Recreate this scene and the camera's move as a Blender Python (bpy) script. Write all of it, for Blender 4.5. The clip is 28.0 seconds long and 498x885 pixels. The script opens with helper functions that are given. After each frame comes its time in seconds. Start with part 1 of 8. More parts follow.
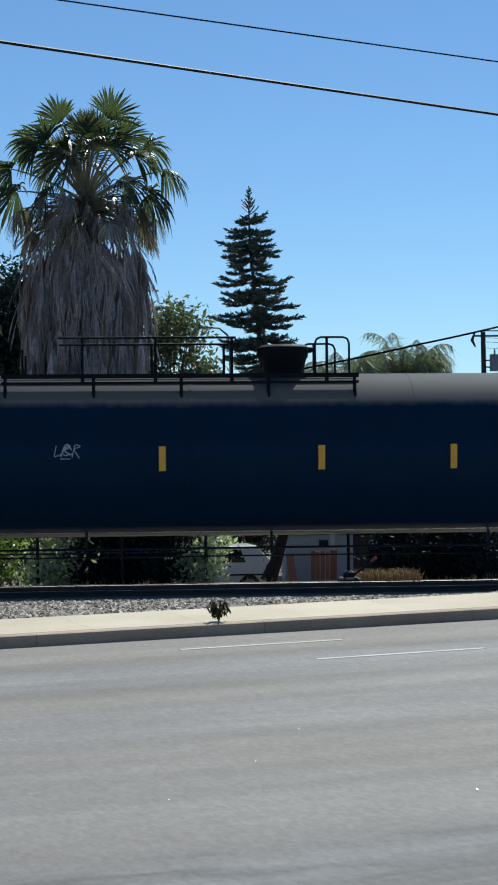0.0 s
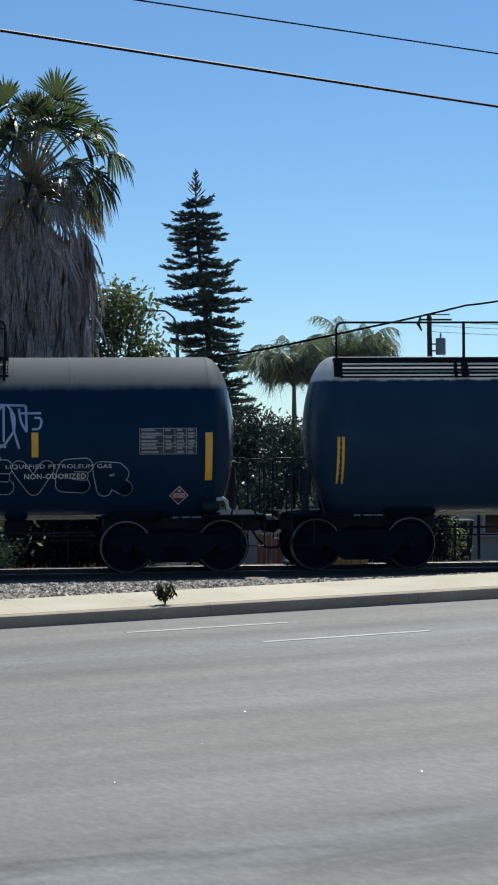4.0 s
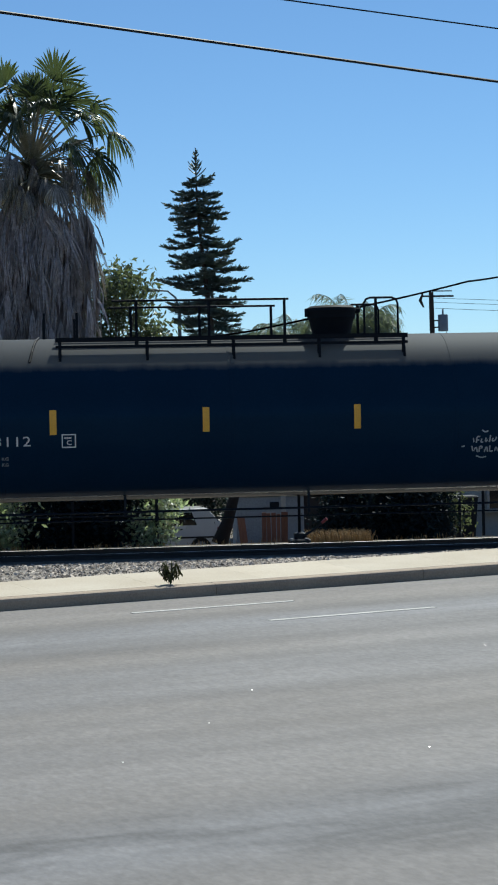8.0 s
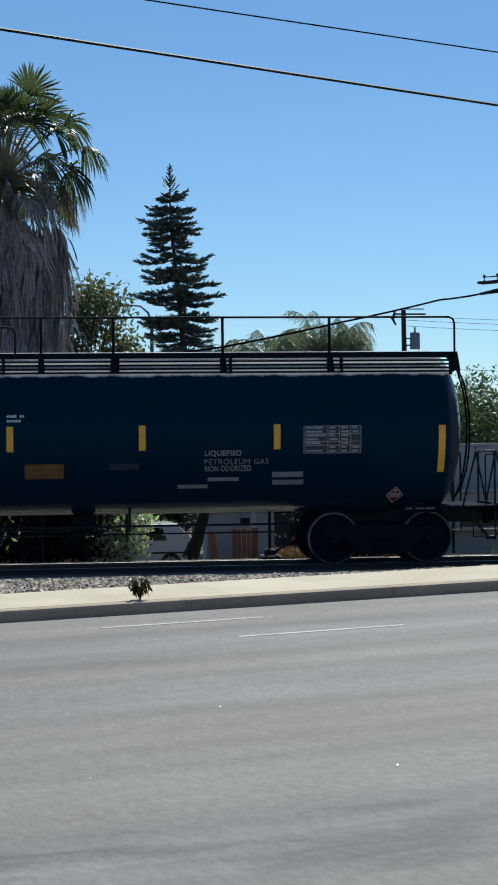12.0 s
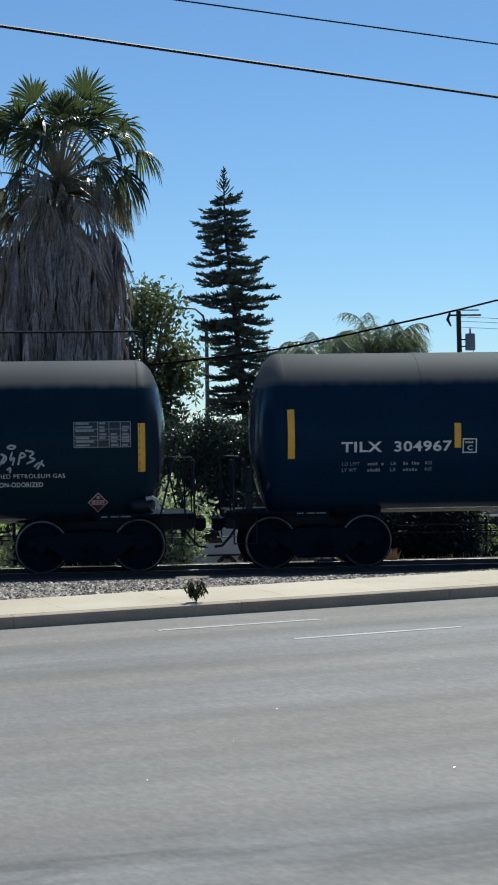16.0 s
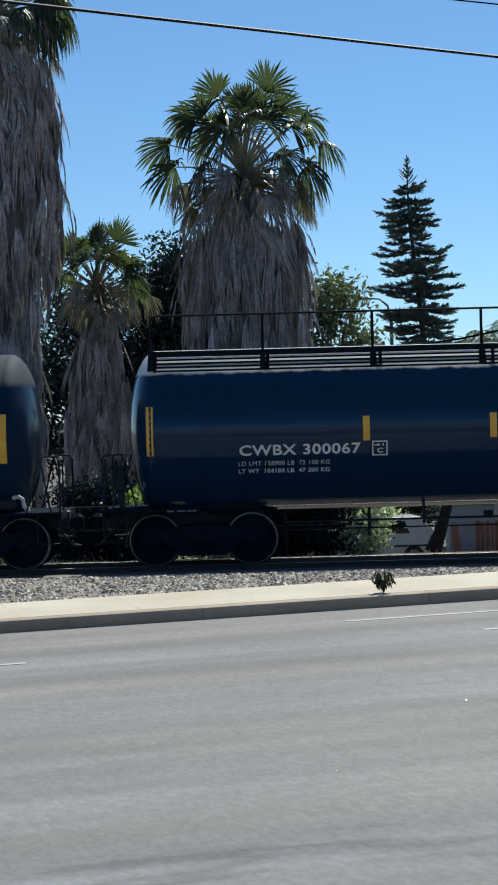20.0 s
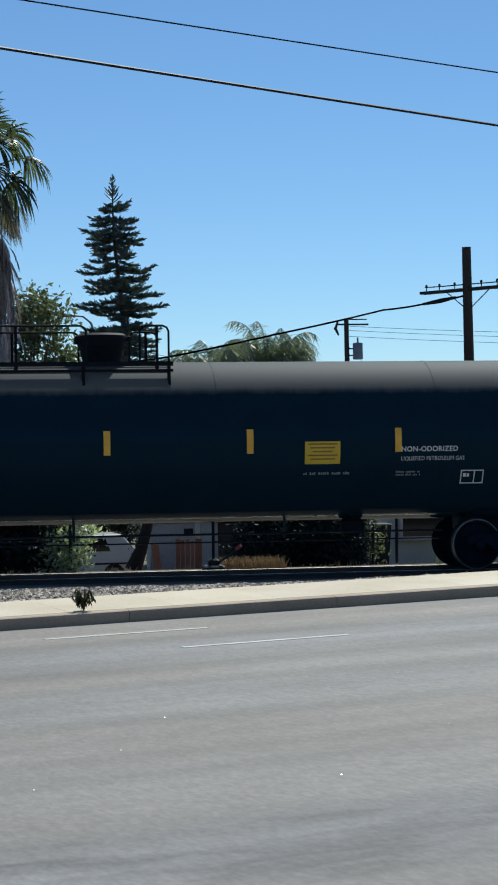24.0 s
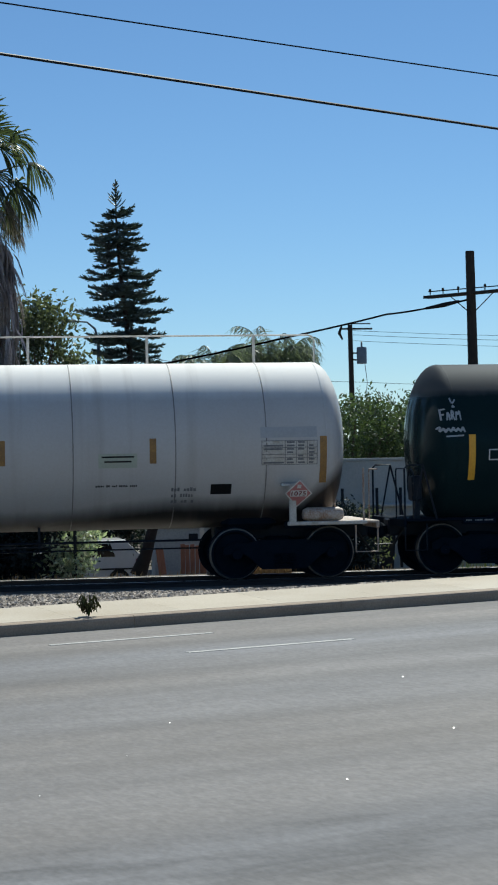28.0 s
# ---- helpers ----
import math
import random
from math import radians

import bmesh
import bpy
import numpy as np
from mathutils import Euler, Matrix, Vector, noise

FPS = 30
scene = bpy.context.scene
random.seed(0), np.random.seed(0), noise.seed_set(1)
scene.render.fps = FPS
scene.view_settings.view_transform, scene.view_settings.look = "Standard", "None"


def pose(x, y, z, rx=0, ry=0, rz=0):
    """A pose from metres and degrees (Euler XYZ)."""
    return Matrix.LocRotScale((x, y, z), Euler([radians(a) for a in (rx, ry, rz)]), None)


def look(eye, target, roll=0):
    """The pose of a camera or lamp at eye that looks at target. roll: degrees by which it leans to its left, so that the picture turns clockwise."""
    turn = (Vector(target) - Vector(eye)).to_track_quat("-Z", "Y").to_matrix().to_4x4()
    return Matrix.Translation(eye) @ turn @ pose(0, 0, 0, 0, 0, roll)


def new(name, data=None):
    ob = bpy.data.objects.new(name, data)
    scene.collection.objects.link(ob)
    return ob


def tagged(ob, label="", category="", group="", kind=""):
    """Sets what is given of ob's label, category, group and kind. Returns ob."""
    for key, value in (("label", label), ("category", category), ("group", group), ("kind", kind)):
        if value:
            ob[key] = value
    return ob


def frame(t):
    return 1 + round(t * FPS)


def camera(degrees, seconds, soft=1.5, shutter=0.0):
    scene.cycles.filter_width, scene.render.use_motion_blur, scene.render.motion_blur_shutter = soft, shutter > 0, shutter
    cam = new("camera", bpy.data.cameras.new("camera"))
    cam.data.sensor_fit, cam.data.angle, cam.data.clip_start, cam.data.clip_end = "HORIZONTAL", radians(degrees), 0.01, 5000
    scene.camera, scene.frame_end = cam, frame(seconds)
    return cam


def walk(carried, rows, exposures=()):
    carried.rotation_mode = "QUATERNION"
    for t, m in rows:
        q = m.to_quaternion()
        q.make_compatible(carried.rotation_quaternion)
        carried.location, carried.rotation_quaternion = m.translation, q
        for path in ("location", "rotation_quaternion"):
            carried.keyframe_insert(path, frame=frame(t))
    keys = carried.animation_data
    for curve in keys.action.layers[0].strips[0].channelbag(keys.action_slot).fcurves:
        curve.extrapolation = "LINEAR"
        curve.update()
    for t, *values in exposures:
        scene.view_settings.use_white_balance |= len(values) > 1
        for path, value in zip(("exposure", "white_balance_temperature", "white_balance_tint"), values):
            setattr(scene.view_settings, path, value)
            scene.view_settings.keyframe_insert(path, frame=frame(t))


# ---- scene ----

# camera: a hand-held telephoto view that pans a little; seconds, heading (degrees to the right of +Y), tilt, roll
cam = camera(15.0, 28.0, soft=2.0)
EYE = (0.0, 0.0, 2.34)
PATH = [
    (0.0, 5.0, 0.64, -0.55), (0.5, 4.97, 0.72, -0.75), (1.0, 4.92, 0.68, -0.87), (1.5, 5.17, 0.52, -0.69),
    (2.0, 5.6, 0.28, -0.51), (2.5, 6.05, 0.1, -0.5), (3.0, 6.37, 0.05, -0.45), (3.5, 6.59, 0.12, -0.41),
    (5.5, 6.37, -0.1, -0.76), (6.0, 6.19, -0.27, -0.98), (6.5, 6.13, -0.39, -1.27), (7.0, 6.19, -0.46, -1.32),
    (7.5, 6.32, -0.5, -1.31), (8.0, 6.5, -0.52, -1.21), (8.5, 6.67, -0.54, -1.23), (9.0, 6.88, -0.56, -0.98),
    (9.5, 7.04, -0.61, -0.75), (10.0, 7.17, -0.64, -0.56), (10.5, 7.29, -0.6, -0.42), (11.0, 7.38, -0.43, -0.37),
    (11.5, 7.41, -0.22, -0.53), (12.0, 7.38, -0.05, -0.62), (12.5, 7.23, -0.02, -0.68), (14.5, 6.74, -0.23, -0.54),
    (15.0, 6.64, -0.08, -0.62), (15.5, 6.37, 0.02, -0.76), (16.0, 5.71, 0.04, -0.88), (16.5, 4.59, -0.04, -1.11),
    (17.0, 3.26, -0.13, -1.39), (17.5, 1.84, -0.19, -1.56), (18.0, 0.94, -0.19, -1.56), (18.5, 0.6, -0.2, -1.5),
    (19.0, 0.54, -0.18, -1.44), (19.5, 0.43, -0.16, -1.4), (20.0, 0.08, -0.12, -1.5), (20.5, 0.05, -0.08, -1.61),
    (21.0, 0.99, -0.05, -1.41), (21.5, 3.01, -0.04, -0.97), (22.0, 5.54, -0.01, -0.75), (22.5, 7.65, 0.07, -0.67),
    (24.5, 9.12, 0.26, -0.77), (25.0, 8.71, 0.24, -0.82), (25.5, 8.36, 0.22, -0.88), (26.0, 8.28, 0.21, -0.94),
    (26.5, 8.43, 0.23, -1.05), (27.0, 8.67, 0.27, -1.13), (27.5, 8.86, 0.32, -1.14), (28.0, 8.97, 0.39, -1.02),
]


def aim(heading, tilt, roll):
    a, b = radians(heading), radians(tilt)
    way = Vector((math.sin(a) * math.cos(b), math.cos(a) * math.cos(b), math.sin(b)))
    return look(EYE, Vector(EYE) + way * 50, roll)


walk(cam, [(t, aim(h, p, r)) for t, h, p, r in PATH], [(0.0, 0.29, 5750, 0), (3.0, 0.26, 5750, 0), (9.0, 0.25, 5750, 0), (12.0, 0.22, 5750, 0), (16.0, 0.23, 5750, 0), (17.5, 0.34, 5750, 0), (20.5, 0.36, 5750, 0), (22.0, 0.27, 5750, 0), (25.0, 0.20, 5750, 0), (28.0, 0.10, 5750, 0)])

# the train's way along the track: seconds, metres along +X
TRAIN = [
    (0, 0), (0.5, -3.71), (1, -7.54), (1.5, -11.2), (2, -14.86), (2.5, -18.68), (3, -22.37), (3.5, -26.05),
    (5.5, -40.75), (6, -44.36), (6.5, -47.98), (7, -51.48), (7.5, -55.31), (8, -58.91), (8.5, -62.49), (9, -66.03),
    (9.5, -69.4), (10, -73.03), (10.5, -76.59), (11, -80.13), (11.5, -83.62), (12, -86.69), (12.5, -90.42), (14.5, -104.32),
    (15, -107.93), (15.5, -111.32), (16, -114.68), (16.5, -118.04), (17, -121.19), (17.5, -124.77), (18, -128.1), (18.5, -131.43),
    (19, -134.74), (19.5, -137.83), (20, -141.29), (20.5, -144.55), (21, -147.76), (21.5, -150.93), (22, -154.11), (22.5, -157.21),
    (24.5, -169.54), (25, -172.5), (25.5, -175.84), (26, -178.97), (26.5, -182.08), (27, -185.17), (27.5, -188.04), (28, -191.31),
]

# ---- light ----
SUN = Vector((0.27, 0.58, 0.755)).normalized()
world = bpy.data.worlds.new("sky")
scene.world = world
world.use_nodes = True
wn = world.node_tree
sky = wn.nodes.new("ShaderNodeTexSky")
sky.sky_type = "NISHITA"
sky.sun_disc = False
sky.sun_elevation = math.asin(SUN.z)
sky.sun_rotation = math.atan2(SUN.x, SUN.y)
sky.altitude = 1500
sky.air_density, sky.dust_density, sky.ozone_density = 1.0, 0.0, 5.0
wn.links.new(sky.outputs[0], wn.nodes["Background"].inputs[0])
wn.nodes["Background"].inputs[1].default_value = 0.078
sun_data = bpy.data.lights.new("sun", "SUN")
sun_data.energy, sun_data.angle, sun_data.color = 5.2, radians(0.53), (1.0, 0.90, 0.765)
sun = new("sun", sun_data)
sun.matrix_world = look(SUN * 60, (0, 0, 0))

# ---- materials ----


def mat(name, color, rough=0.6, metal=0.0, dark=None, scale=3.0, fine=60.0, amount=0.5, bump=0.0, bump_scale=80.0, spec=0.5, coat=0.0,
        vary=0.0, island=0.0, stretch=(1, 1, 1), world_space=True):
    """A painted or natural surface: two scales of colour variation and fine relief."""
    m = bpy.data.materials.new(name)
    m.use_nodes = True
    t = m.node_tree
    n, l = t.nodes, t.links
    b = n["Principled BSDF"]
    b.inputs["Roughness"].default_value = rough
    b.inputs["Metallic"].default_value = metal
    b.inputs["Specular IOR Level"].default_value = spec
    b.inputs["Coat Weight"].default_value = coat
    tc = n.new("ShaderNodeTexCoord")
    mp = n.new("ShaderNodeMapping")
    mp.inputs["Scale"].default_value = stretch
    l.new(tc.outputs["Object"], mp.inputs["Vector"])
    big = n.new("ShaderNodeTexNoise")
    big.inputs["Scale"].default_value, big.inputs["Detail"].default_value = scale, 5
    small = n.new("ShaderNodeTexNoise")
    small.inputs["Scale"].default_value, small.inputs["Detail"].default_value = fine, 3
    l.new(mp.outputs[0], big.inputs["Vector"])
    l.new(mp.outputs[0], small.inputs["Vector"])
    add = n.new("ShaderNodeMath")
    add.operation = "ADD"
    l.new(big.outputs[0], add.inputs[0])
    l.new(small.outputs[0], add.inputs[1])
    ramp = n.new("ShaderNodeMapRange")
    ramp.inputs["From Min"].default_value, ramp.inputs["From Max"].default_value = 0.7, 1.3
    l.new(add.outputs[0], ramp.inputs["Value"])
    mix = n.new("ShaderNodeMix")
    mix.data_type = "RGBA"
    d = dark if dark else tuple(c * (1 - amount) for c in color)
    mix.inputs[6].default_value = (*d, 1)
    mix.inputs[7].default_value = (*color, 1)
    l.new(ramp.outputs[0], mix.inputs[0])
    out = mix.outputs[2]
    if vary or island:
        hsv = n.new("ShaderNodeHueSaturation")
        src = n.new("ShaderNodeObjectInfo").outputs["Random"] if vary else n.new("ShaderNodeNewGeometry").outputs["Random Per Island"]
        k = vary or island
        mr = n.new("ShaderNodeMapRange")
        mr.inputs["To Min"].default_value, mr.inputs["To Max"].default_value = 1 - k, 1 + k
        l.new(src, mr.inputs["Value"])
        l.new(mr.outputs[0], hsv.inputs["Value"])
        l.new(out, hsv.inputs["Color"])
        out = hsv.outputs[0]
    l.new(out, b.inputs["Base Color"])
    if bump:
        bn = n.new("ShaderNodeTexNoise")
        bn.inputs["Scale"].default_value, bn.inputs["Detail"].default_value = bump_scale, 4
        l.new(mp.outputs[0], bn.inputs["Vector"])
        bp = n.new("ShaderNodeBump")
        bp.inputs["Strength"].default_value, bp.inputs["Distance"].default_value = bump, 0.01
        l.new(bn.outputs[0], bp.inputs["Height"])
        l.new(bp.outputs[0], b.inputs["Normal"])
    return m


def leaf_mat(name, color, dark, trans=0.35, rough=0.6, island=0.35, spec=0.12):
    m = mat(name, color, rough, dark=dark, scale=0.8, fine=9.0, island=island, spec=spec)
    t = m.node_tree
    b = t.nodes["Principled BSDF"]
    tr = t.nodes.new("ShaderNodeBsdfTranslucent")
    tr.inputs["Color"].default_value = (color[0] * 1.6, color[1] * 1.7, color[2] * 0.9, 1)
    mx = t.nodes.new("ShaderNodeMixShader")
    mx.inputs[0].default_value = trans
    t.links.new(b.outputs[0], mx.inputs[1])
    t.links.new(tr.outputs[0], mx.inputs[2])
    t.links.new(mx.outputs[0], t.nodes["Material Output"].inputs["Surface"])
    return m



def tank_paint(name, color, dark, rough, sunlit_dust, cover, spec=0.3, low=None, tint=None, line=3.38, wide=0.15, streak=0.0, chalk=0.8):
    """Tank enamel: a dusty upper side with its sunlit brightness painted in, run down in faint streaks; low: grime and
    underside shade along the belly.
    """
    m = mat(name, color, rough, dark=dark, scale=1.1, fine=25, bump=0.015, bump_scale=9, spec=spec)
    t = m.node_tree
    n, l = t.nodes, t.links
    b = n["Principled BSDF"]
    b.inputs["Diffuse Roughness"].default_value = chalk
    if tint:
        b.inputs["Specular Tint"].default_value = (*tint, 1)
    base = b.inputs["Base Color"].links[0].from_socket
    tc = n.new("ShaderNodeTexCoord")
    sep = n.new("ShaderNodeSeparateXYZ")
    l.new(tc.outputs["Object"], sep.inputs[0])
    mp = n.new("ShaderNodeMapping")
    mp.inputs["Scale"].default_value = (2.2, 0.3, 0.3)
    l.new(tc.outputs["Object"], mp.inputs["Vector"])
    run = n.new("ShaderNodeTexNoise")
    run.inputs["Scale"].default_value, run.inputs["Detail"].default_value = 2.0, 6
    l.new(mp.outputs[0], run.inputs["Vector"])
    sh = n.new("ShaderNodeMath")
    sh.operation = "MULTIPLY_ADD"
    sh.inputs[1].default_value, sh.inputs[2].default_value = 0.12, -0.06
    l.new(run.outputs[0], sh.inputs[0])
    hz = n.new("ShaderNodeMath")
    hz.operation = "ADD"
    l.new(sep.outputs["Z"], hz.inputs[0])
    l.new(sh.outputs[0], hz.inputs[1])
    # above line the colour turns to the dusty top, its sunlight painted in
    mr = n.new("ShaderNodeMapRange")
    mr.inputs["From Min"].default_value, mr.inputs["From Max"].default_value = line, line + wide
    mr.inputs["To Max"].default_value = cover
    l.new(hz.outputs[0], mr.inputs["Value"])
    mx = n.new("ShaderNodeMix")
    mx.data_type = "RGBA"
    mx.inputs[7].default_value = (*sunlit_dust, 1)
    # bulged ends facing +X: sunlight painted in with the dusty tone
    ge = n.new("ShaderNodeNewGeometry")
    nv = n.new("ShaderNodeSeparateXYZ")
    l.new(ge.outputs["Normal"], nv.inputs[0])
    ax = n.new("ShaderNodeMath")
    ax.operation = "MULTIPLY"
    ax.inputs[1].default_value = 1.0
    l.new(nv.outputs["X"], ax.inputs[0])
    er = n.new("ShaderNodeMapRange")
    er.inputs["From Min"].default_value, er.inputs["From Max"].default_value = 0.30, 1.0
    er.inputs["To Max"].default_value = (0.14 if sunlit_dust[0] < 0.4 else 0.10) * cover
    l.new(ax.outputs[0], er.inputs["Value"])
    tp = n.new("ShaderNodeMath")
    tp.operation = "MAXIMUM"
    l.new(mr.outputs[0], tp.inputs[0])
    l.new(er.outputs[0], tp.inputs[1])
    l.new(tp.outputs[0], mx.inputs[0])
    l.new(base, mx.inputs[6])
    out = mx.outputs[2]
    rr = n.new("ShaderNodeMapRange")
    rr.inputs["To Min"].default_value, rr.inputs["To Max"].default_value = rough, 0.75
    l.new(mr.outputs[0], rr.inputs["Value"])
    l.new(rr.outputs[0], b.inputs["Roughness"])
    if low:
        # belly darkening: grime together with the underside's shade painted in
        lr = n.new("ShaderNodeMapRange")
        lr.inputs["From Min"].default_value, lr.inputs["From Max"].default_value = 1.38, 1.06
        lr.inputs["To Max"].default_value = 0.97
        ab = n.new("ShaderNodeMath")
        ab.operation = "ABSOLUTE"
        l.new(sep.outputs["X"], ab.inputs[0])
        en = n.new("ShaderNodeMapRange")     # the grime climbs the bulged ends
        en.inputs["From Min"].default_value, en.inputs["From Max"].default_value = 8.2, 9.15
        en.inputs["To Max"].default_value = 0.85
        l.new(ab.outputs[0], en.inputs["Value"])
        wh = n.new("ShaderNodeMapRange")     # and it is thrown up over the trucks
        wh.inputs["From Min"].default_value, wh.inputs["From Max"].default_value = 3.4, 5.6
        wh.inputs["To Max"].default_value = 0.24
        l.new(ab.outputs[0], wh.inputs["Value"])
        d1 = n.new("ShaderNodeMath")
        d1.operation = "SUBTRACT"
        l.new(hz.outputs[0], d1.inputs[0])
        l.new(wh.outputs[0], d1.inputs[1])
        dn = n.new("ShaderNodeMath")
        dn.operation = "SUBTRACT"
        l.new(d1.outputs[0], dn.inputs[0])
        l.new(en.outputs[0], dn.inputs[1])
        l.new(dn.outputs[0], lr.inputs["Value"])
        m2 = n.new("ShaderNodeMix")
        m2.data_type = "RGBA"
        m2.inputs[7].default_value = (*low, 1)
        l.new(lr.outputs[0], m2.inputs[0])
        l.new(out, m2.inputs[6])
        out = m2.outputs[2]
    if streak:     # rusty dirt washed down the side
        sr = n.new("ShaderNodeMapRange")
        sr.inputs["From Min"].default_value, sr.inputs["From Max"].default_value = 0.54, 0.74
        sr.inputs["To Max"].default_value = streak
        sm = n.new("ShaderNodeMapping")
        sm.inputs["Scale"].default_value = (3.0, 0.16, 0.16)
        l.new(tc.outputs["Object"], sm.inputs["Vector"])
        sn = n.new("ShaderNodeTexNoise")
        sn.inputs["Scale"].default_value, sn.inputs["Detail"].default_value = 1.0, 7
        l.new(sm.outputs[0], sn.inputs["Vector"])
        l.new(sn.outputs[0], sr.inputs["Value"])
        m3 = n.new("ShaderNodeMix")
        m3.data_type = "RGBA"
        m3.inputs[7].default_value = (0.20, 0.155, 0.12, 1)
        l.new(sr.outputs[0], m3.inputs[0])
        l.new(out, m3.inputs[6])
        out = m3.outputs[2]
    l.new(out, b.inputs["Base Color"])
    return m



def road_mat():
    """Worn asphalt: tyre streaks along the street, patches, and fine aggregate."""
    m = bpy.data.materials.new("asphalt")
    m.use_nodes = True
    t = m.node_tree
    n, l = t.nodes, t.links
    b = n["Principled BSDF"]
    tc = n.new("ShaderNodeTexCoord")

    def layer(sx, sy, detail, lo, hi, dark, light, rot=-TURN_DEG):
        mp = n.new("ShaderNodeMapping")
        mp.inputs["Rotation"].default_value = (0, 0, radians(rot))
        mp2 = n.new("ShaderNodeMapping")
        mp2.inputs["Scale"].default_value = (sx, sy, 1)
        l.new(tc.outputs["Object"], mp.inputs["Vector"])
        l.new(mp.outputs[0], mp2.inputs["Vector"])
        tx = n.new("ShaderNodeTexNoise")
        tx.inputs["Scale"].default_value, tx.inputs["Detail"].default_value = 1.0, detail
        l.new(mp2.outputs[0], tx.inputs["Vector"])
        mr = n.new("ShaderNodeMapRange")
        mr.inputs["From Min"].default_value, mr.inputs["From Max"].default_value = lo, hi
        mr.inputs["To Min"].default_value, mr.inputs["To Max"].default_value = dark, light
        l.new(tx.outputs[0], mr.inputs["Value"])
        return mr.outputs[0], tx.outputs[0]

    bands, _ = layer(0.022, 0.8, 2, 0.32, 0.68, 0.76, 1.16)
    thin, _ = layer(0.040, 2.2, 3, 0.3, 0.7, 0.94, 1.05)
    patch_, _ = layer(0.26, 0.8, 7, 0.34, 0.66, 0.88, 1.09)
    grain, gv = layer(26, 15, 4, 0.3, 0.7, 0.90, 1.10)
    fine, _ = layer(4.5, 3.0, 5, 0.3, 0.7, 0.94, 1.06)
    out = None
    # an oily wheel track with ragged edges along the near lane
    rag, _ = layer(0.5, 1.6, 8, 0.25, 0.75, -0.75, 0.75)
    tm = n.new("ShaderNodeMapping")
    tm.inputs["Rotation"].default_value = (0, 0, radians(-TURN_DEG))
    l.new(tc.outputs["Object"], tm.inputs["Vector"])
    ts = n.new("ShaderNodeSeparateXYZ")
    l.new(tm.outputs[0], ts.inputs[0])
    ta = n.new("ShaderNodeMath")
    ta.operation = "ADD"
    l.new(ts.outputs["Y"], ta.inputs[0])
    l.new(rag, ta.inputs[1])
    td = n.new("ShaderNodeMath")
    td.operation = "SUBTRACT"
    l.new(ta.outputs[0], td.inputs[0])
    td.inputs[1].default_value = 9.75
    tb = n.new("ShaderNodeMath")
    tb.operation = "ABSOLUTE"
    l.new(td.outputs[0], tb.inputs[0])
    tr = n.new("ShaderNodeMapRange")
    tr.inputs["From Min"].default_value, tr.inputs["From Max"].default_value = 0.03, 0.42
    tr.inputs["To Min"].default_value, tr.inputs["To Max"].default_value = 0.64, 1.0
    l.new(tb.outputs[0], tr.inputs["Value"])
    track_ = tr.outputs[0]
    for a in (bands, thin, patch_, grain, fine, track_):
        if out is None:
            out = a
        else:
            k = n.new("ShaderNodeMath")
            k.operation = "MULTIPLY"
            l.new(out, k.inputs[0])
            l.new(a, k.inputs[1])
            out = k.outputs[0]
    chunk, _ = layer(15, 7, 2, 0.35, 0.65, 0.91, 1.07)
    k = n.new("ShaderNodeMath")
    k.operation = "MULTIPLY"
    l.new(out, k.inputs[0])
    l.new(chunk, k.inputs[1])
    out = k.outputs[0]
    hue, _ = layer(0.02, 0.22, 2, 0.42, 0.58, 0.0, 1.0)
    mx = n.new("ShaderNodeMix")
    mx.data_type = "RGBA"
    mx.inputs[6].default_value, mx.inputs[7].default_value = (0.171, 0.168, 0.174, 1), (0.182, 0.167, 0.156, 1)
    l.new(hue, mx.inputs[0])
    sc = n.new("ShaderNodeMix")
    sc.data_type, sc.blend_type = "RGBA", "MULTIPLY"
    sc.inputs[0].default_value = 1.0
    l.new(mx.outputs[2], sc.inputs[6])
    l.new(out, sc.inputs[7])
    l.new(sc.outputs[2], b.inputs["Base Color"])
    b.inputs["Roughness"].default_value = 0.82
    b.inputs["Specular IOR Level"].default_value = 0.35
    bp = n.new("ShaderNodeBump")
    bp.inputs["Strength"].default_value, bp.inputs["Distance"].default_value = 0.4, 0.006
    l.new(gv, bp.inputs["Height"])
    l.new(bp.outputs[0], b.inputs["Normal"])
    return m


TURN_DEG = 16.1
M = {}
# third colour of each tank paint: dusty top with sunlight painted in
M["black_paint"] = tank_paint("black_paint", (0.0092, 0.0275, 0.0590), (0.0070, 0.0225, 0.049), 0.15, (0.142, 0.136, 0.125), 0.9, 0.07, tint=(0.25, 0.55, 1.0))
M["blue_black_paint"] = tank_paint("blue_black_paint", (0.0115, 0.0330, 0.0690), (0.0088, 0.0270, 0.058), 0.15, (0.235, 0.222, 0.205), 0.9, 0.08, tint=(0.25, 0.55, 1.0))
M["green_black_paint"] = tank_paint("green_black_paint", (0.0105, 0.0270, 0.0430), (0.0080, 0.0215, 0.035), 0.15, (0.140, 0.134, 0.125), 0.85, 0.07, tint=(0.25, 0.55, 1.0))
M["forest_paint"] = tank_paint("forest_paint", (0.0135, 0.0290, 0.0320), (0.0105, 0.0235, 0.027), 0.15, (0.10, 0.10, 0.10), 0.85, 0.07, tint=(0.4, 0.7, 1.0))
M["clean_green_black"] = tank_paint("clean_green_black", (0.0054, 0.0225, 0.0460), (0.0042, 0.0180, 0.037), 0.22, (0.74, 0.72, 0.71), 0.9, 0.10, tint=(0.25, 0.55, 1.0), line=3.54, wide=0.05)
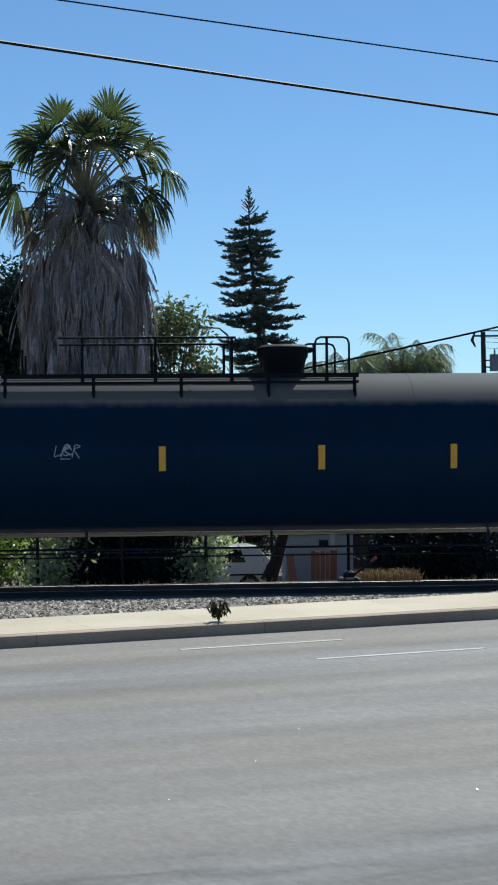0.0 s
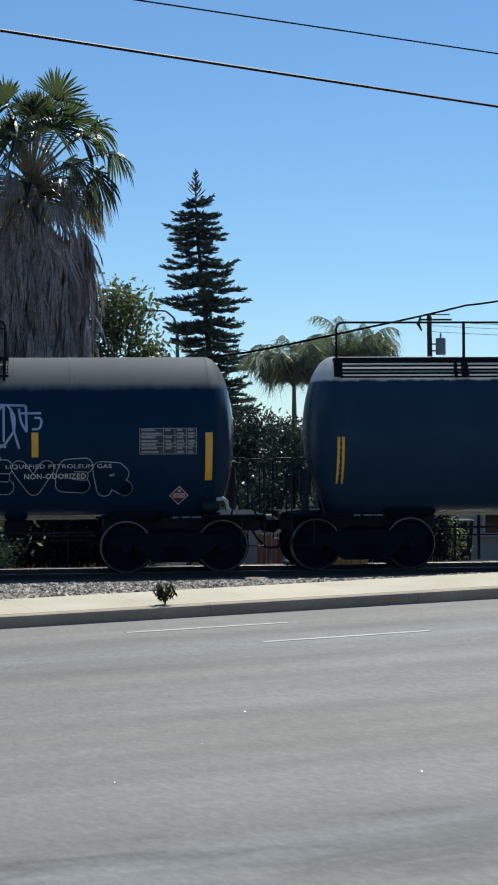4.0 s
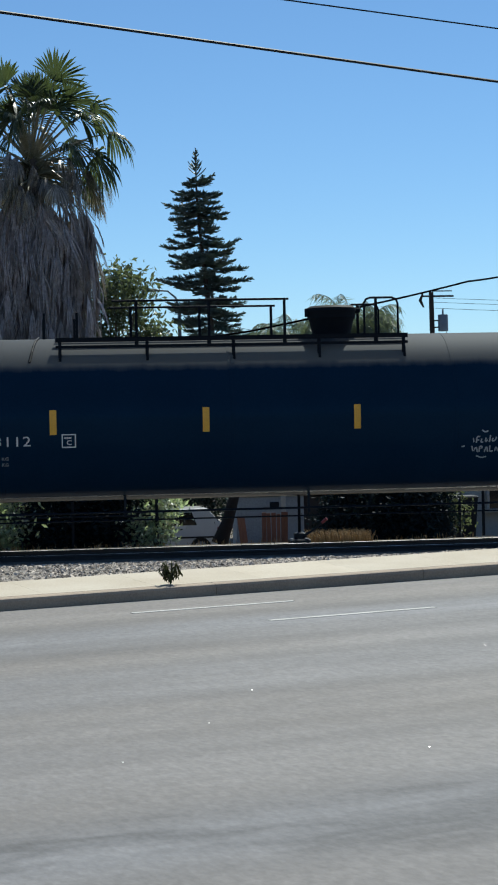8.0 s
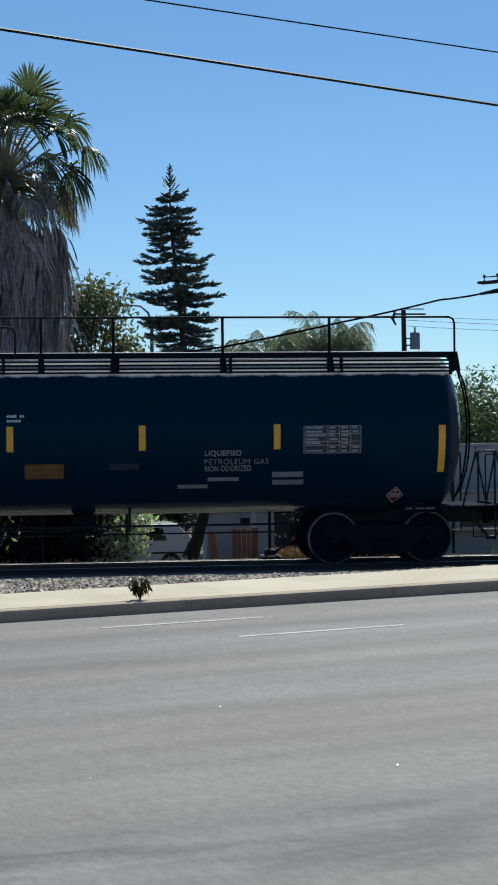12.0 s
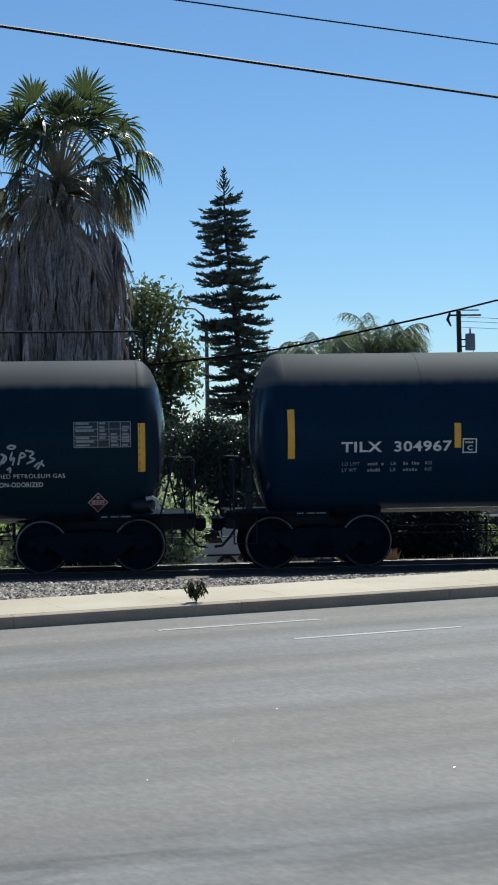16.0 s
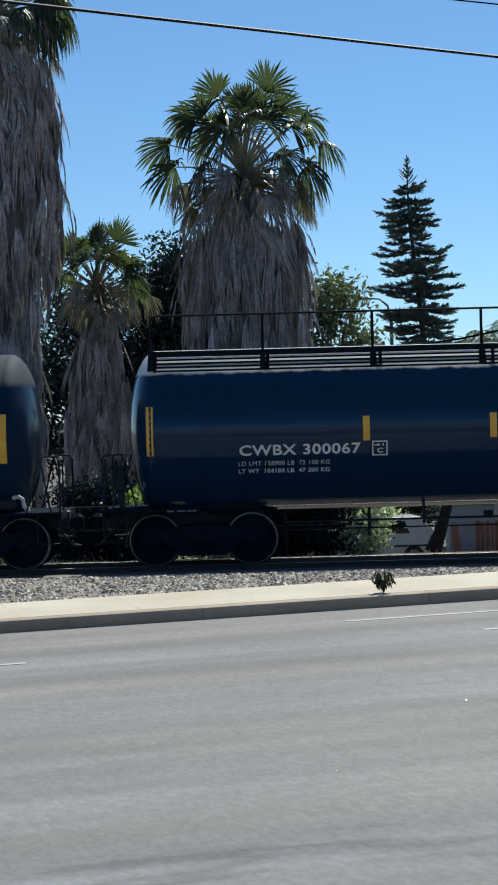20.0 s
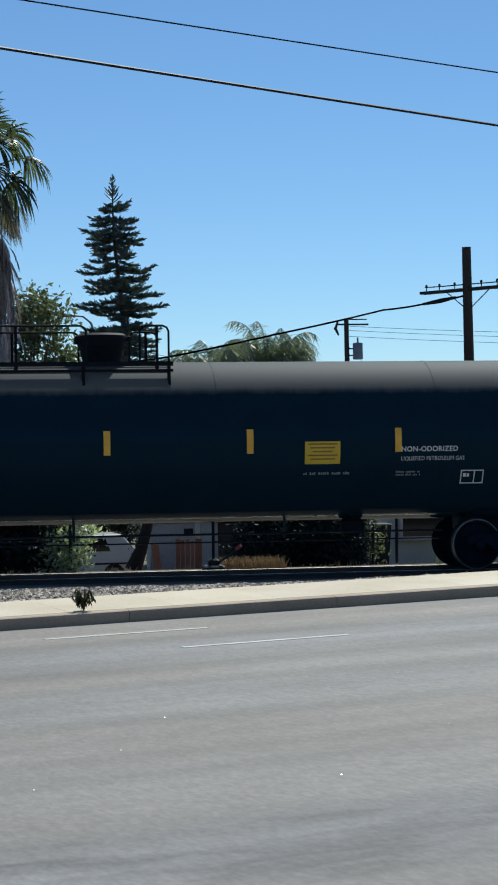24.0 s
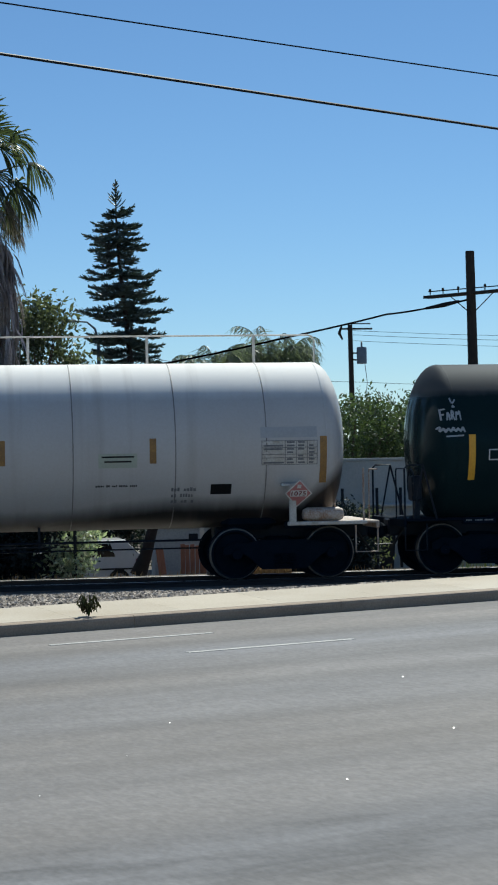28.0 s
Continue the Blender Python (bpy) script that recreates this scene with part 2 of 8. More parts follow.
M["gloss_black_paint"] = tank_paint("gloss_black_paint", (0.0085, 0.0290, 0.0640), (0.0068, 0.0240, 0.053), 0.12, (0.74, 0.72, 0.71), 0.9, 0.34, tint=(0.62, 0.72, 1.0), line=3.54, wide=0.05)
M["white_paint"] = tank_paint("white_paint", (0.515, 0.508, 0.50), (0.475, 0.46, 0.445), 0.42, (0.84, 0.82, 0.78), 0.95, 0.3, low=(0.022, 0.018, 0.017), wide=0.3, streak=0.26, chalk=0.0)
M["white_metal"] = mat("white_metal", (0.60, 0.59, 0.56), 0.5, dark=(0.38, 0.34, 0.28), scale=6, fine=40)
M["rusty_white"] = mat("rusty_white", (0.55, 0.50, 0.44), 0.6, dark=(0.28, 0.15, 0.08), scale=5, fine=40)
M["black_steel"] = mat("black_steel", (0.011, 0.018, 0.029), 0.55, dark=(0.007, 0.012, 0.021), scale=5, fine=50, spec=0.2)
M["pitch_black"] = mat("pitch_black", (0.007, 0.010, 0.015), 0.7, dark=(0.004, 0.006, 0.010), scale=5, fine=50, spec=0.1)
M["grating"] = mat("grating", (0.16, 0.16, 0.16), 0.5, dark=(0.08, 0.08, 0.08), scale=5, fine=50)
M["truck_iron"] = mat("truck_iron", (0.0068, 0.0130, 0.0230), 0.8, dark=(0.0042, 0.0088, 0.016), scale=6, fine=50, bump=0.1, spec=0.03)
M["wheel_tread"] = mat("wheel_tread", (0.17, 0.165, 0.16), 0.4, 0.8, dark=(0.07, 0.065, 0.06), scale=8, fine=60)
M["rail_steel"] = mat("rail_steel", (0.75, 0.73, 0.70), 0.45, 0.8, dark=(0.6, 0.58, 0.55), scale=3, fine=60)
M["rail_rust"] = mat("rail_rust", (0.040, 0.036, 0.036), 0.8, dark=(0.020, 0.019, 0.022), scale=5, fine=80)
M["yellow_tape"] = mat("yellow_tape", (0.78, 0.43, 0.035), 0.45, dark=(0.62, 0.32, 0.025), scale=4, fine=40)
M["brown_tape"] = mat("brown_tape", (0.36, 0.20, 0.05), 0.55, dark=(0.20, 0.11, 0.04), scale=4, fine=40)
M["shed_wall"] = mat("shed_wall", (0.40, 0.445, 0.48), 0.9, dark=(0.28, 0.315, 0.345), scale=1.2, fine=25, bump=0.2)
M["pale_trunk"] = mat("pale_trunk", (0.24, 0.22, 0.19), 0.9, dark=(0.14, 0.125, 0.11), scale=5, fine=30, bump=0.4)
M["yellow_sign"] = mat("yellow_sign", (0.66, 0.44, 0.02), 0.5, dark=(0.55, 0.35, 0.02), scale=4, fine=40)
M["white_letter"] = mat("white_letter", (0.72, 0.72, 0.70), 0.5, dark=(0.5, 0.5, 0.5), scale=9, fine=50)
M["faded_letter"] = mat("faded_letter", (0.30, 0.31, 0.32), 0.5, dark=(0.16, 0.17, 0.18), scale=9, fine=50)
M["table_ground"] = mat("table_ground", (0.016, 0.026, 0.036), 0.5, dark=(0.010, 0.018, 0.026), scale=9, fine=50)
M["brown_sign"] = mat("brown_sign", (0.20, 0.10, 0.03), 0.6, dark=(0.10, 0.05, 0.02), scale=5, fine=40)
M["pale_sign"] = mat("pale_sign", (0.42, 0.42, 0.30), 0.6, dark=(0.32, 0.32, 0.22), scale=5, fine=40)
M["pink_sign"] = mat("pink_sign", (0.50, 0.22, 0.22), 0.6, dark=(0.40, 0.16, 0.16), scale=5, fine=40)
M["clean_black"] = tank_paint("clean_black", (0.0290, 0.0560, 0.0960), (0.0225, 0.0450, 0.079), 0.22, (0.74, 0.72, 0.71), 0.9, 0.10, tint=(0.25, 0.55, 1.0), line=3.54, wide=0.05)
M["grey_spray"] = mat("grey_spray", (0.10, 0.11, 0.12), 0.6, dark=(0.05, 0.055, 0.06), scale=5, fine=30)
M["tag_blue_white"] = mat("tag_blue_white", (0.40, 0.46, 0.62), 0.6, dark=(0.22, 0.27, 0.40), scale=3, fine=30)
M["dim_spray"] = mat("dim_spray", (0.075, 0.092, 0.118), 0.7, dark=(0.028, 0.042, 0.066), scale=4, fine=30, spec=0.1)
M["spray_dull"] = mat("spray_dull", (0.30, 0.33, 0.35), 0.6, dark=(0.17, 0.19, 0.21), scale=6, fine=50)
M["tag_teal"] = mat("tag_teal", (0.16, 0.22, 0.24), 0.6, dark=(0.08, 0.12, 0.14), scale=5, fine=30)
M["tag_yellow"] = mat("tag_yellow", (0.42, 0.42, 0.28), 0.6, dark=(0.30, 0.30, 0.2), scale=5, fine=30)
M["grey_ink"] = mat("grey_ink", (0.20, 0.20, 0.21), 0.6, dark=(0.12, 0.12, 0.13), scale=9, fine=50)
M["pale_green"] = mat("pale_green", (0.43, 0.46, 0.38), 0.6, dark=(0.36, 0.39, 0.32), scale=5, fine=30)
M["primer_grey"] = mat("primer_grey", (0.42, 0.43, 0.45), 0.5, dark=(0.36, 0.37, 0.39), scale=3, fine=20)
M["rust_stain"] = mat("rust_stain", (0.26, 0.20, 0.165), 0.8, dark=(0.07, 0.05, 0.04), scale=2.5, fine=14)
M["seam_dark"] = mat("seam_dark", (0.27, 0.26, 0.25), 0.6, dark=(0.15, 0.14, 0.135), scale=5, fine=40)
M["sign_ink"] = mat("sign_ink", (0.20, 0.13, 0.02), 0.6, dark=(0.12, 0.08, 0.02))
M["black_letter"] = mat("black_letter", (0.010, 0.010, 0.011), 0.6, spec=0.2)
M["red_sign"] = mat("red_sign", (0.19, 0.026, 0.042), 0.5, dark=(0.14, 0.02, 0.034))
M["spray_white"] = mat("spray_white", (0.42, 0.45, 0.48), 0.6, dark=(0.26, 0.29, 0.32), scale=6, fine=50)
M["spray_silver"] = mat("spray_silver", (0.44, 0.45, 0.46), 0.45, dark=(0.13, 0.14, 0.15), scale=1.6, fine=9, stretch=(0.35, 0.35, 3.2))
M["spray_black"] = mat("spray_black", (0.02, 0.02, 0.022), 0.6)
M["spray_black_blue"] = mat("spray_black_blue", (0.0080, 0.0245, 0.0530), 0.5, dark=(0.0062, 0.0200, 0.044), spec=0.07)
M["asphalt"] = road_mat()
M["concrete"] = mat("concrete", (0.53, 0.475, 0.385), 0.85, dark=(0.39, 0.325, 0.235), scale=0.7, fine=45, bump=0.15, bump_scale=120, vary=0.05)
M["kerb"] = mat("kerb", (0.38, 0.295, 0.215), 0.85, dark=(0.24, 0.185, 0.135), scale=1.6, fine=45, bump=0.2, vary=0.06)
M["road_paint"] = mat("road_paint", (0.50, 0.49, 0.46), 0.7, dark=(0.24, 0.235, 0.225), scale=3, fine=30)
M["gravel"] = mat("gravel", (0.20, 0.175, 0.145), 0.9, dark=(0.085, 0.074, 0.062), scale=2, fine=30, bump=0.6, bump_scale=25)
M["stone"] = mat("stone", (0.52, 0.45, 0.375), 0.9, dark=(0.25, 0.215, 0.18), scale=4, fine=40, island=0.75, spec=0.15)
M["earth"] = mat("earth", (0.14, 0.115, 0.085), 0.95, dark=(0.075, 0.062, 0.045), scale=0.6, fine=12, bump=0.4, bump_scale=20)
M["dry_grass"] = mat("dry_grass", (0.42, 0.30, 0.15), 0.9, dark=(0.26, 0.18, 0.09), scale=2, fine=20, island=0.35)
M["palm_green"] = leaf_mat("palm_green", (0.070, 0.088, 0.050), (0.022, 0.033, 0.025), 0.32, 0.36, island=0.5, spec=0.38)
M["palm_dead"] = leaf_mat("palm_dead", (0.44, 0.385, 0.385), (0.15, 0.128, 0.133), 0.08, 0.7, island=0.5, spec=0.2)
M["thatch"] = mat("thatch", (0.27, 0.235, 0.24), 0.9, dark=(0.13, 0.11, 0.115), scale=6, fine=40, bump=0.8, bump_scale=20, stretch=(1, 1, 0.15))
M["palm_dry"] = leaf_mat("palm_dry", (0.38, 0.335, 0.30), (0.10, 0.084, 0.078), 0.10, 0.38, island=0.7, spec=0.5)
M["dull_wire"] = mat("dull_wire", (0.010, 0.010, 0.011), 1.0, spec=0.0)
M["petiole"] = mat("petiole", (0.26, 0.235, 0.16), 0.5, dark=(0.11, 0.10, 0.05), scale=3, fine=20, island=0.3)
M["bark"] = mat("bark", (0.13, 0.10, 0.08), 0.9, dark=(0.06, 0.045, 0.035), scale=5, fine=30, bump=0.6, bump_scale=18)
M["conifer_green"] = leaf_mat("conifer_green", (0.15, 0.185, 0.175), (0.075, 0.105, 0.10), 0.25, 0.42, spec=0.35)
M["tree_green"] = leaf_mat("tree_green", (0.118, 0.136, 0.098), (0.036, 0.043, 0.029), 0.34, 0.42, island=0.7, spec=0.25)
M["dark_green"] = leaf_mat("dark_green", (0.034, 0.053, 0.047), (0.015, 0.026, 0.025), 0.14, 0.42, island=0.6, spec=0.35)
M["bright_green"] = leaf_mat("bright_green", (0.155, 0.215, 0.075), (0.040, 0.062, 0.024), 0.50, 0.4, island=0.6, spec=0.4)
M["bush_green"] = leaf_mat("bush_green", (0.082, 0.114, 0.062), (0.027, 0.042, 0.027), 0.30, 0.42, island=0.7, spec=0.25)
M["feather_green"] = leaf_mat("feather_green", (0.16, 0.185, 0.17), (0.08, 0.098, 0.09), 0.40, 0.4, spec=0.5)
M["shiny_chip"] = mat("shiny_chip", (0.8, 0.8, 0.78), 0.32, 1.0, dark=(0.6, 0.6, 0.6))
# shaded copy of the shrub leaf colours, the shade painted in near-black
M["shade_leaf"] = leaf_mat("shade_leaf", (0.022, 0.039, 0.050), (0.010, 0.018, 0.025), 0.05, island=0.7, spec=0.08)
M["glossy_leaf"] = leaf_mat("glossy_leaf", (0.36, 0.42, 0.36), (0.06, 0.078, 0.070), 0.36, 0.35, island=0.8, spec=0.5)
M["dark_bark"] = mat("dark_bark", (0.022, 0.019, 0.018), 0.9, dark=(0.012, 0.010, 0.010), scale=5, fine=30, bump=0.4)
M["streaky_white"] = mat("streaky_white", (0.58, 0.55, 0.50), 0.55, dark=(0.30, 0.22, 0.16), scale=4, fine=14, stretch=(1, 1, 0.12))
M["rust_tan"] = mat("rust_tan", (0.62, 0.44, 0.27), 0.7, dark=(0.42, 0.27, 0.15), scale=3, fine=20, stretch=(1, 1, 0.3))
M["grey_leaf"] = leaf_mat("grey_leaf", (0.15, 0.145, 0.11), (0.075, 0.07, 0.055), 0.2)
M["weed_green"] = leaf_mat("weed_green", (0.10, 0.13, 0.05), (0.06, 0.08, 0.03), 0.3)
M["weed_dark"] = leaf_mat("weed_dark", (0.060, 0.060, 0.034), (0.020, 0.021, 0.013), 0.2)
M["blossom"] = leaf_mat("blossom", (0.62, 0.62, 0.60), (0.45, 0.45, 0.43), 0.45)
M["wire"] = mat("wire", (0.022, 0.022, 0.024), 0.6, spec=0.2)
M["pole_wood"] = mat("pole_wood", (0.045, 0.034, 0.027), 0.9, dark=(0.022, 0.017, 0.014), scale=4, fine=30, bump=0.4, stretch=(1, 1, 0.15))
M["grey_metal"] = mat("grey_metal", (0.24, 0.26, 0.28), 0.5, 0.3, dark=(0.16, 0.17, 0.19), scale=4, fine=30)
M["lamp_grey"] = mat("lamp_grey", (0.10, 0.12, 0.14), 0.5, 0.2, dark=(0.06, 0.075, 0.09), scale=4, fine=30)
M["wall_grey"] = mat("wall_grey", (0.53, 0.54, 0.50), 0.9, dark=(0.41, 0.42, 0.39), scale=1.2, fine=25, bump=0.2)
M["plaster"] = mat("plaster", (0.50, 0.50, 0.48), 0.9, dark=(0.38, 0.38, 0.37), scale=1.2, fine=25, bump=0.2)
M["red_board"] = mat("red_board", (0.30, 0.15, 0.105), 0.85, dark=(0.18, 0.088, 0.066), scale=3, fine=30, vary=0.25, stretch=(1, 1, 0.2))
M["vehicle_white"] = mat("vehicle_white", (0.68, 0.68, 0.67), 0.3, dark=(0.6, 0.6, 0.6), coat=0.5)
M["dark_glass"] = mat("dark_glass", (0.015, 0.018, 0.02), 0.08, spec=0.6)
M["rubber"] = mat("rubber", (0.02, 0.02, 0.02), 0.8)
M["tie_wood"] = mat("tie_wood", (0.075, 0.060, 0.048), 0.9, dark=(0.035, 0.028, 0.022), scale=3, fine=30, vary=0.25)
# hill colour with the distance haze painted in
M["hill"] = mat("hill", (0.16, 0.19, 0.20), 1.0, dark=(0.11, 0.14, 0.15), scale=0.02, fine=0.2)

# ---- mesh tools ----


class Shape:
    """Vertices and faces of one mesh."""

    def __init__(self):
        self.v, self.f = [], []

    def grid(self, rows, closed=False):
        """Faces between rows of points, each row as long as the next; closed: the rows run round."""
        b, n = len(self.v), len(rows[0])
        for r in rows:
            self.v.extend(tuple(p) for p in r)
        for i in range(len(rows) - 1):
            for j in range(n if closed else n - 1):
                k = (j + 1) % n
                self.f.append((b + i * n + j, b + i * n + k, b + (i + 1) * n + k, b + (i + 1) * n + j))
        return self

    def poly(self, pts):
        b = len(self.v)
        self.v.extend(tuple(p) for p in pts)
        self.f.append(tuple(range(b, b + len(pts))))
        return self

    def box(self, c, s, m=None, bevel=0.0):
        x, y, z = (a / 2 for a in s)
        if bevel > 0:
            e = min(bevel, x * 0.9, y * 0.9, z * 0.9)
            ring = lambda a, b, h: [(-a + e, -b, h), (a - e, -b, h), (a, -b + e, h), (a, b - e, h), (a - e, b, h), (-a + e, b, h), (-a, b - e, h), (-a, -b + e, h)]
            rows = [ring(x - e, y - e, -z), ring(x, y, -z + e), ring(x, y, z - e), ring(x - e, y - e, z)]
        else:
            ring = lambda a, b, h: [(-a, -b, h), (a, -b, h), (a, b, h), (-a, b, h)]
            rows = [ring(x, y, -z), ring(x, y, z)]
        c = Vector(c)
        rows = [[(m @ Vector(p) if m else Vector(p)) + c for p in r] for r in rows]
        b, n, k = len(self.v), len(rows[0]), len(rows)
        self.grid(rows, True)
        self.f.append(tuple(b + j for j in range(n - 1, -1, -1)))
        self.f.append(tuple(b + (k - 1) * n + j for j in range(n)))
        return self

    def tube(self, pts, r, n=8, caps=True):
        """A round bar along pts; r: one radius or one for each point."""
        pts = [Vector(p) for p in pts]
        rad = r if isinstance(r, (list, tuple)) else [r] * len(pts)
        d = (pts[1] - pts[0]).normalized()
        side = d.orthogonal().normalized()
        rows = []
        for i, p in enumerate(pts):
            a = pts[max(i - 1, 0)]
            c = pts[min(i + 1, len(pts) - 1)]
            d = (c - a).normalized()
            side = (side - d * side.dot(d))
            side = side.normalized() if side.length > 1e-6 else d.orthogonal().normalized()
            up = d.cross(side)
            rows.append([p + (side * math.cos(6.2832 * j / n) + up * math.sin(6.2832 * j / n)) * rad[i] for j in range(n)])
        b = len(self.v)
        self.grid(rows, True)
        if caps:
            self.f.append(tuple(b + j for j in range(n - 1, -1, -1)))
            self.f.append(tuple(b + (len(rows) - 1) * n + j for j in range(n)))
        return self

    def lathe(self, prof, axis="x", n=24, c=(0, 0, 0)):
        """Turn (along, radius) pairs round an axis through c."""
        rows = []
        for a, r in prof:
            row = []
            for j in range(n):
                w = 6.283185 * j / n
                p, q = r * math.cos(w), r * math.sin(w)
                row.append({"x": (a, p, q), "y": (q, a, p), "z": (p, q, a)}[axis])
            rows.append([Vector(p) + Vector(c) for p in row])
        return self.grid(rows, True)

    def mesh(self, name, smooth=False, angle=40):
        me = bpy.data.meshes.new(name)
        me.from_pydata([tuple(p) for p in self.v], [], self.f)
        me.update()
        if smooth:
            me.polygons.foreach_set("use_smooth", [True] * len(me.polygons))
            me.set_sharp_from_angle(angle=radians(angle))
        return me


def solid(name, shape, material, smooth=False, angle=40):
    """A top-level object."""
    me = shape if isinstance(shape, bpy.types.Mesh) else shape.mesh(name, smooth, angle)
    if not me.materials:
        me.materials.append(M[material])
    return new(name, me)


def part(name, shape, material, parent, label="", smooth=False, at=None):
    ob = solid(name, shape, material, smooth)
    ob.parent = parent
    if at is not None:
        ob.matrix_basis = at
    return tagged(ob, label)


def thing(name, at, label, category, group="", kind=""):
    ob = new(name)
    ob.empty_display_size = 0.2
    ob.matrix_basis = at
    return tagged(ob, label, category, group, kind)


def text_meshes(words):
    """Flat letter meshes of the built-in font, from (text, style): fill, or an outline drawn as a thin line."""
    made = {}
    for key in words:
        body, style = key
        cu = bpy.data.curves.new("lettering", "FONT")
        cu.body, cu.size = body, 1.0
        cu.resolution_u = 4
        if style == "line":
            cu.fill_mode, cu.bevel_depth, cu.bevel_resolution, cu.offset = "NONE", 0.030, 0, 0.05
        else:
            cu.offset = 0.0 if "M" in body else 0.014 if body[:4] == "DPRX" else 0.022
            cu.space_character = 1.28 if body[:4] == "DPRX" else 1.08
        made[key] = new("lettering", cu)
    dg = bpy.context.evaluated_depsgraph_get()
    out = {}
    for key, ob in made.items():
        me = bpy.data.meshes.new_from_object(ob.evaluated_get(dg))
        out[key] = ([tuple(v.co) for v in me.vertices], [tuple(p.vertices) for p in me.polygons])
        bpy.data.meshes.remove(me)
    for ob in made.values():
        cu = ob.data
        bpy.data.objects.remove(ob)
        bpy.data.curves.remove(cu)
    return out


WORDS = text_meshes([(w, "fill") for w in (
    "NON-ODORIZED", "LIQUEFIED PETROLEUM GAS", "DPRX 709864", "NON - ODORIZED", "LIQUEFIED", "PETROLEUM GAS", "FRA AIP", "MGNX  33112", "ODORIZED",
    "CWBX 300002", "NON ODORIZED", "CWBX 300", "TILX  304967", "CWBX 300067", "SRIX  83151", "CRPX  9649", "C", "DESTRO", "BRAT", "KOFER.KFOC", "RXI", "PTK", "BRIDE", "LD LMT 158900 LB  72 100 KG", "LT WT  104100 LB  47 200 KG", "1075", "LD LMT", "LT WT", "LB", "KG", "WATER CAPACITY", "LBS", "KGS")])

# ---- the ground, the street and the track ----
TURN = radians(16.1)          # the street runs at this angle to the track
GRADE = 0.0145
TRACK_Y, RAIL_Z, WHEEL_R = 36.05, 0.0, 0.485
BEND0, BEND1 = 18.0, 42.0     # past here the street swings round beside the track


def street(u, n):
    """The place n metres across and u metres along the street."""
    if u <= BEND0:
        h = TURN
        x, y = u * math.cos(TURN) - 23 * math.sin(TURN), u * math.sin(TURN) + 23 * math.cos(TURN)
    else:
        x, y = BEND0 * math.cos(TURN) - 23 * math.sin(TURN), BEND0 * math.sin(TURN) + 23 * math.cos(TURN)
        k = 24
        e = min(u, BEND1)
        for i in range(k):
            h = TURN * (1 - (i + 0.5) / k * (e - BEND0) / (BEND1 - BEND0))
            x, y = x + math.cos(h) * (e - BEND0) / k, y + math.sin(h) * (e - BEND0) / k
        h = TURN * (1 - (e - BEND0) / (BEND1 - BEND0))
        x, y = x + max(0, u - e) * math.cos(h), y + max(0, u - e) * math.sin(h)
    return x - (n - 23) * math.sin(h), y + (n - 23) * math.cos(h)


def street_z(u):
    return GRADE * max(-40.0, min(u, 20.0))


def on_street(u, n, dz=0.0):
    return (*street(u, n), street_z(u) + dz)


US = sorted({-400, -250, -150, -100, -70, *range(-50, 61, 2), 80, 110, 160, 260, 400})
s = Shape()
s.grid([[on_street(u, n) for u in US] for n in (3.5, 6, 8, 10, 12, 14, 16, 18, 20, 22, 22.97)])
tagged(solid("road", s, "asphalt", True), "grey worn asphalt street with tyre streaks", "road", kind="structure")

# near side of the street, where the camera stands
s = Shape()
s.grid([[on_street(u, n, 0.0 if n > 3 else 0.02) for u in US] for n in (-60, -20, 0, 3.5)])
tagged(solid("pavement_near", s, "concrete", True), "plain concrete pavement on the near side of the street", "pavement", kind="structure")


def far_ground_z(x, y):
    u = x * math.cos(TURN) + y * math.sin(TURN)
    n = -x * math.sin(TURN) + y * math.cos(TURN)
    low = street_z(u) - 0.12
    k = max(0.0, min(1.0, (y - 31.0) / 3.0))
    back = -0.18 - 1.35 * max(0.0, min(1.0, (y - 41.0) / 15.0)) if y < 900 else -1.53
    return min(low, -0.18) * (1 - k) + back * k - (0.25 if n < 24 and y < 30 else 0.0)


xs = sorted({-3000, -1500, -700, -300, -150, *range(-80, 81, 4), 120, 200, 320, 700, 1500, 3000})
ys = sorted({-3000, -1000, -300, -100, -40, *range(-20, 90, 3), 110, 150, 250, 500, 1000, 2000, 3500})
s = Shape().grid([[(x, y, far_ground_z(x, y)) for x in xs] for y in ys])
tagged(solid("ground", s, "earth", True), "dry bare earth reaching out to the horizon", "ground", kind="structure")

# kerb stones and pavement slabs
kerb = thing("kerb", pose(0, 0, 0), "worn grey concrete kerb beside the asphalt street", "kerb", kind="structure")


def strip(u0, u1, section, k=4):
    """A bar along the street with that section of (n, height)."""
    g = Shape()
    rows = []
    for i in range(k + 1):
        u = u0 + (u1 - u0) * i / k
        rows.append([on_street(u, n, dz) for n, dz in section])
    g.grid(rows, True)
    m = len(section)
    g.f.append(tuple(range(m - 1, -1, -1)))
    g.f.append(tuple(k * m + j for j in range(m)))
    return g


KERB = [(22.95, -0.2), (22.955, 0.11), (22.975, 0.14), (23.01, 0.152), (23.15, 0.155), (23.15, -0.2)]
for i in range(-10, 14):
    u = 9.05 + 3.05 * i
    part("kerb_stone", strip(u + 0.003, u + 3.047, KERB), "kerb", kerb)
part("kerb_run", strip(-300, 9.05 - 30.5, KERB, 30), "kerb", kerb)
part("kerb_run", strip(9.05 + 3.05 * 14, 300, KERB, 30), "kerb", kerb)
walkway = thing("pavement", pose(0, 0, 0), "pale sunlit concrete pavement in cast slabs", "pavement", kind="structure")
SLAB = [(23.156, -0.2), (23.156, 0.157), (24.85, 0.20), (24.85, -0.2)]
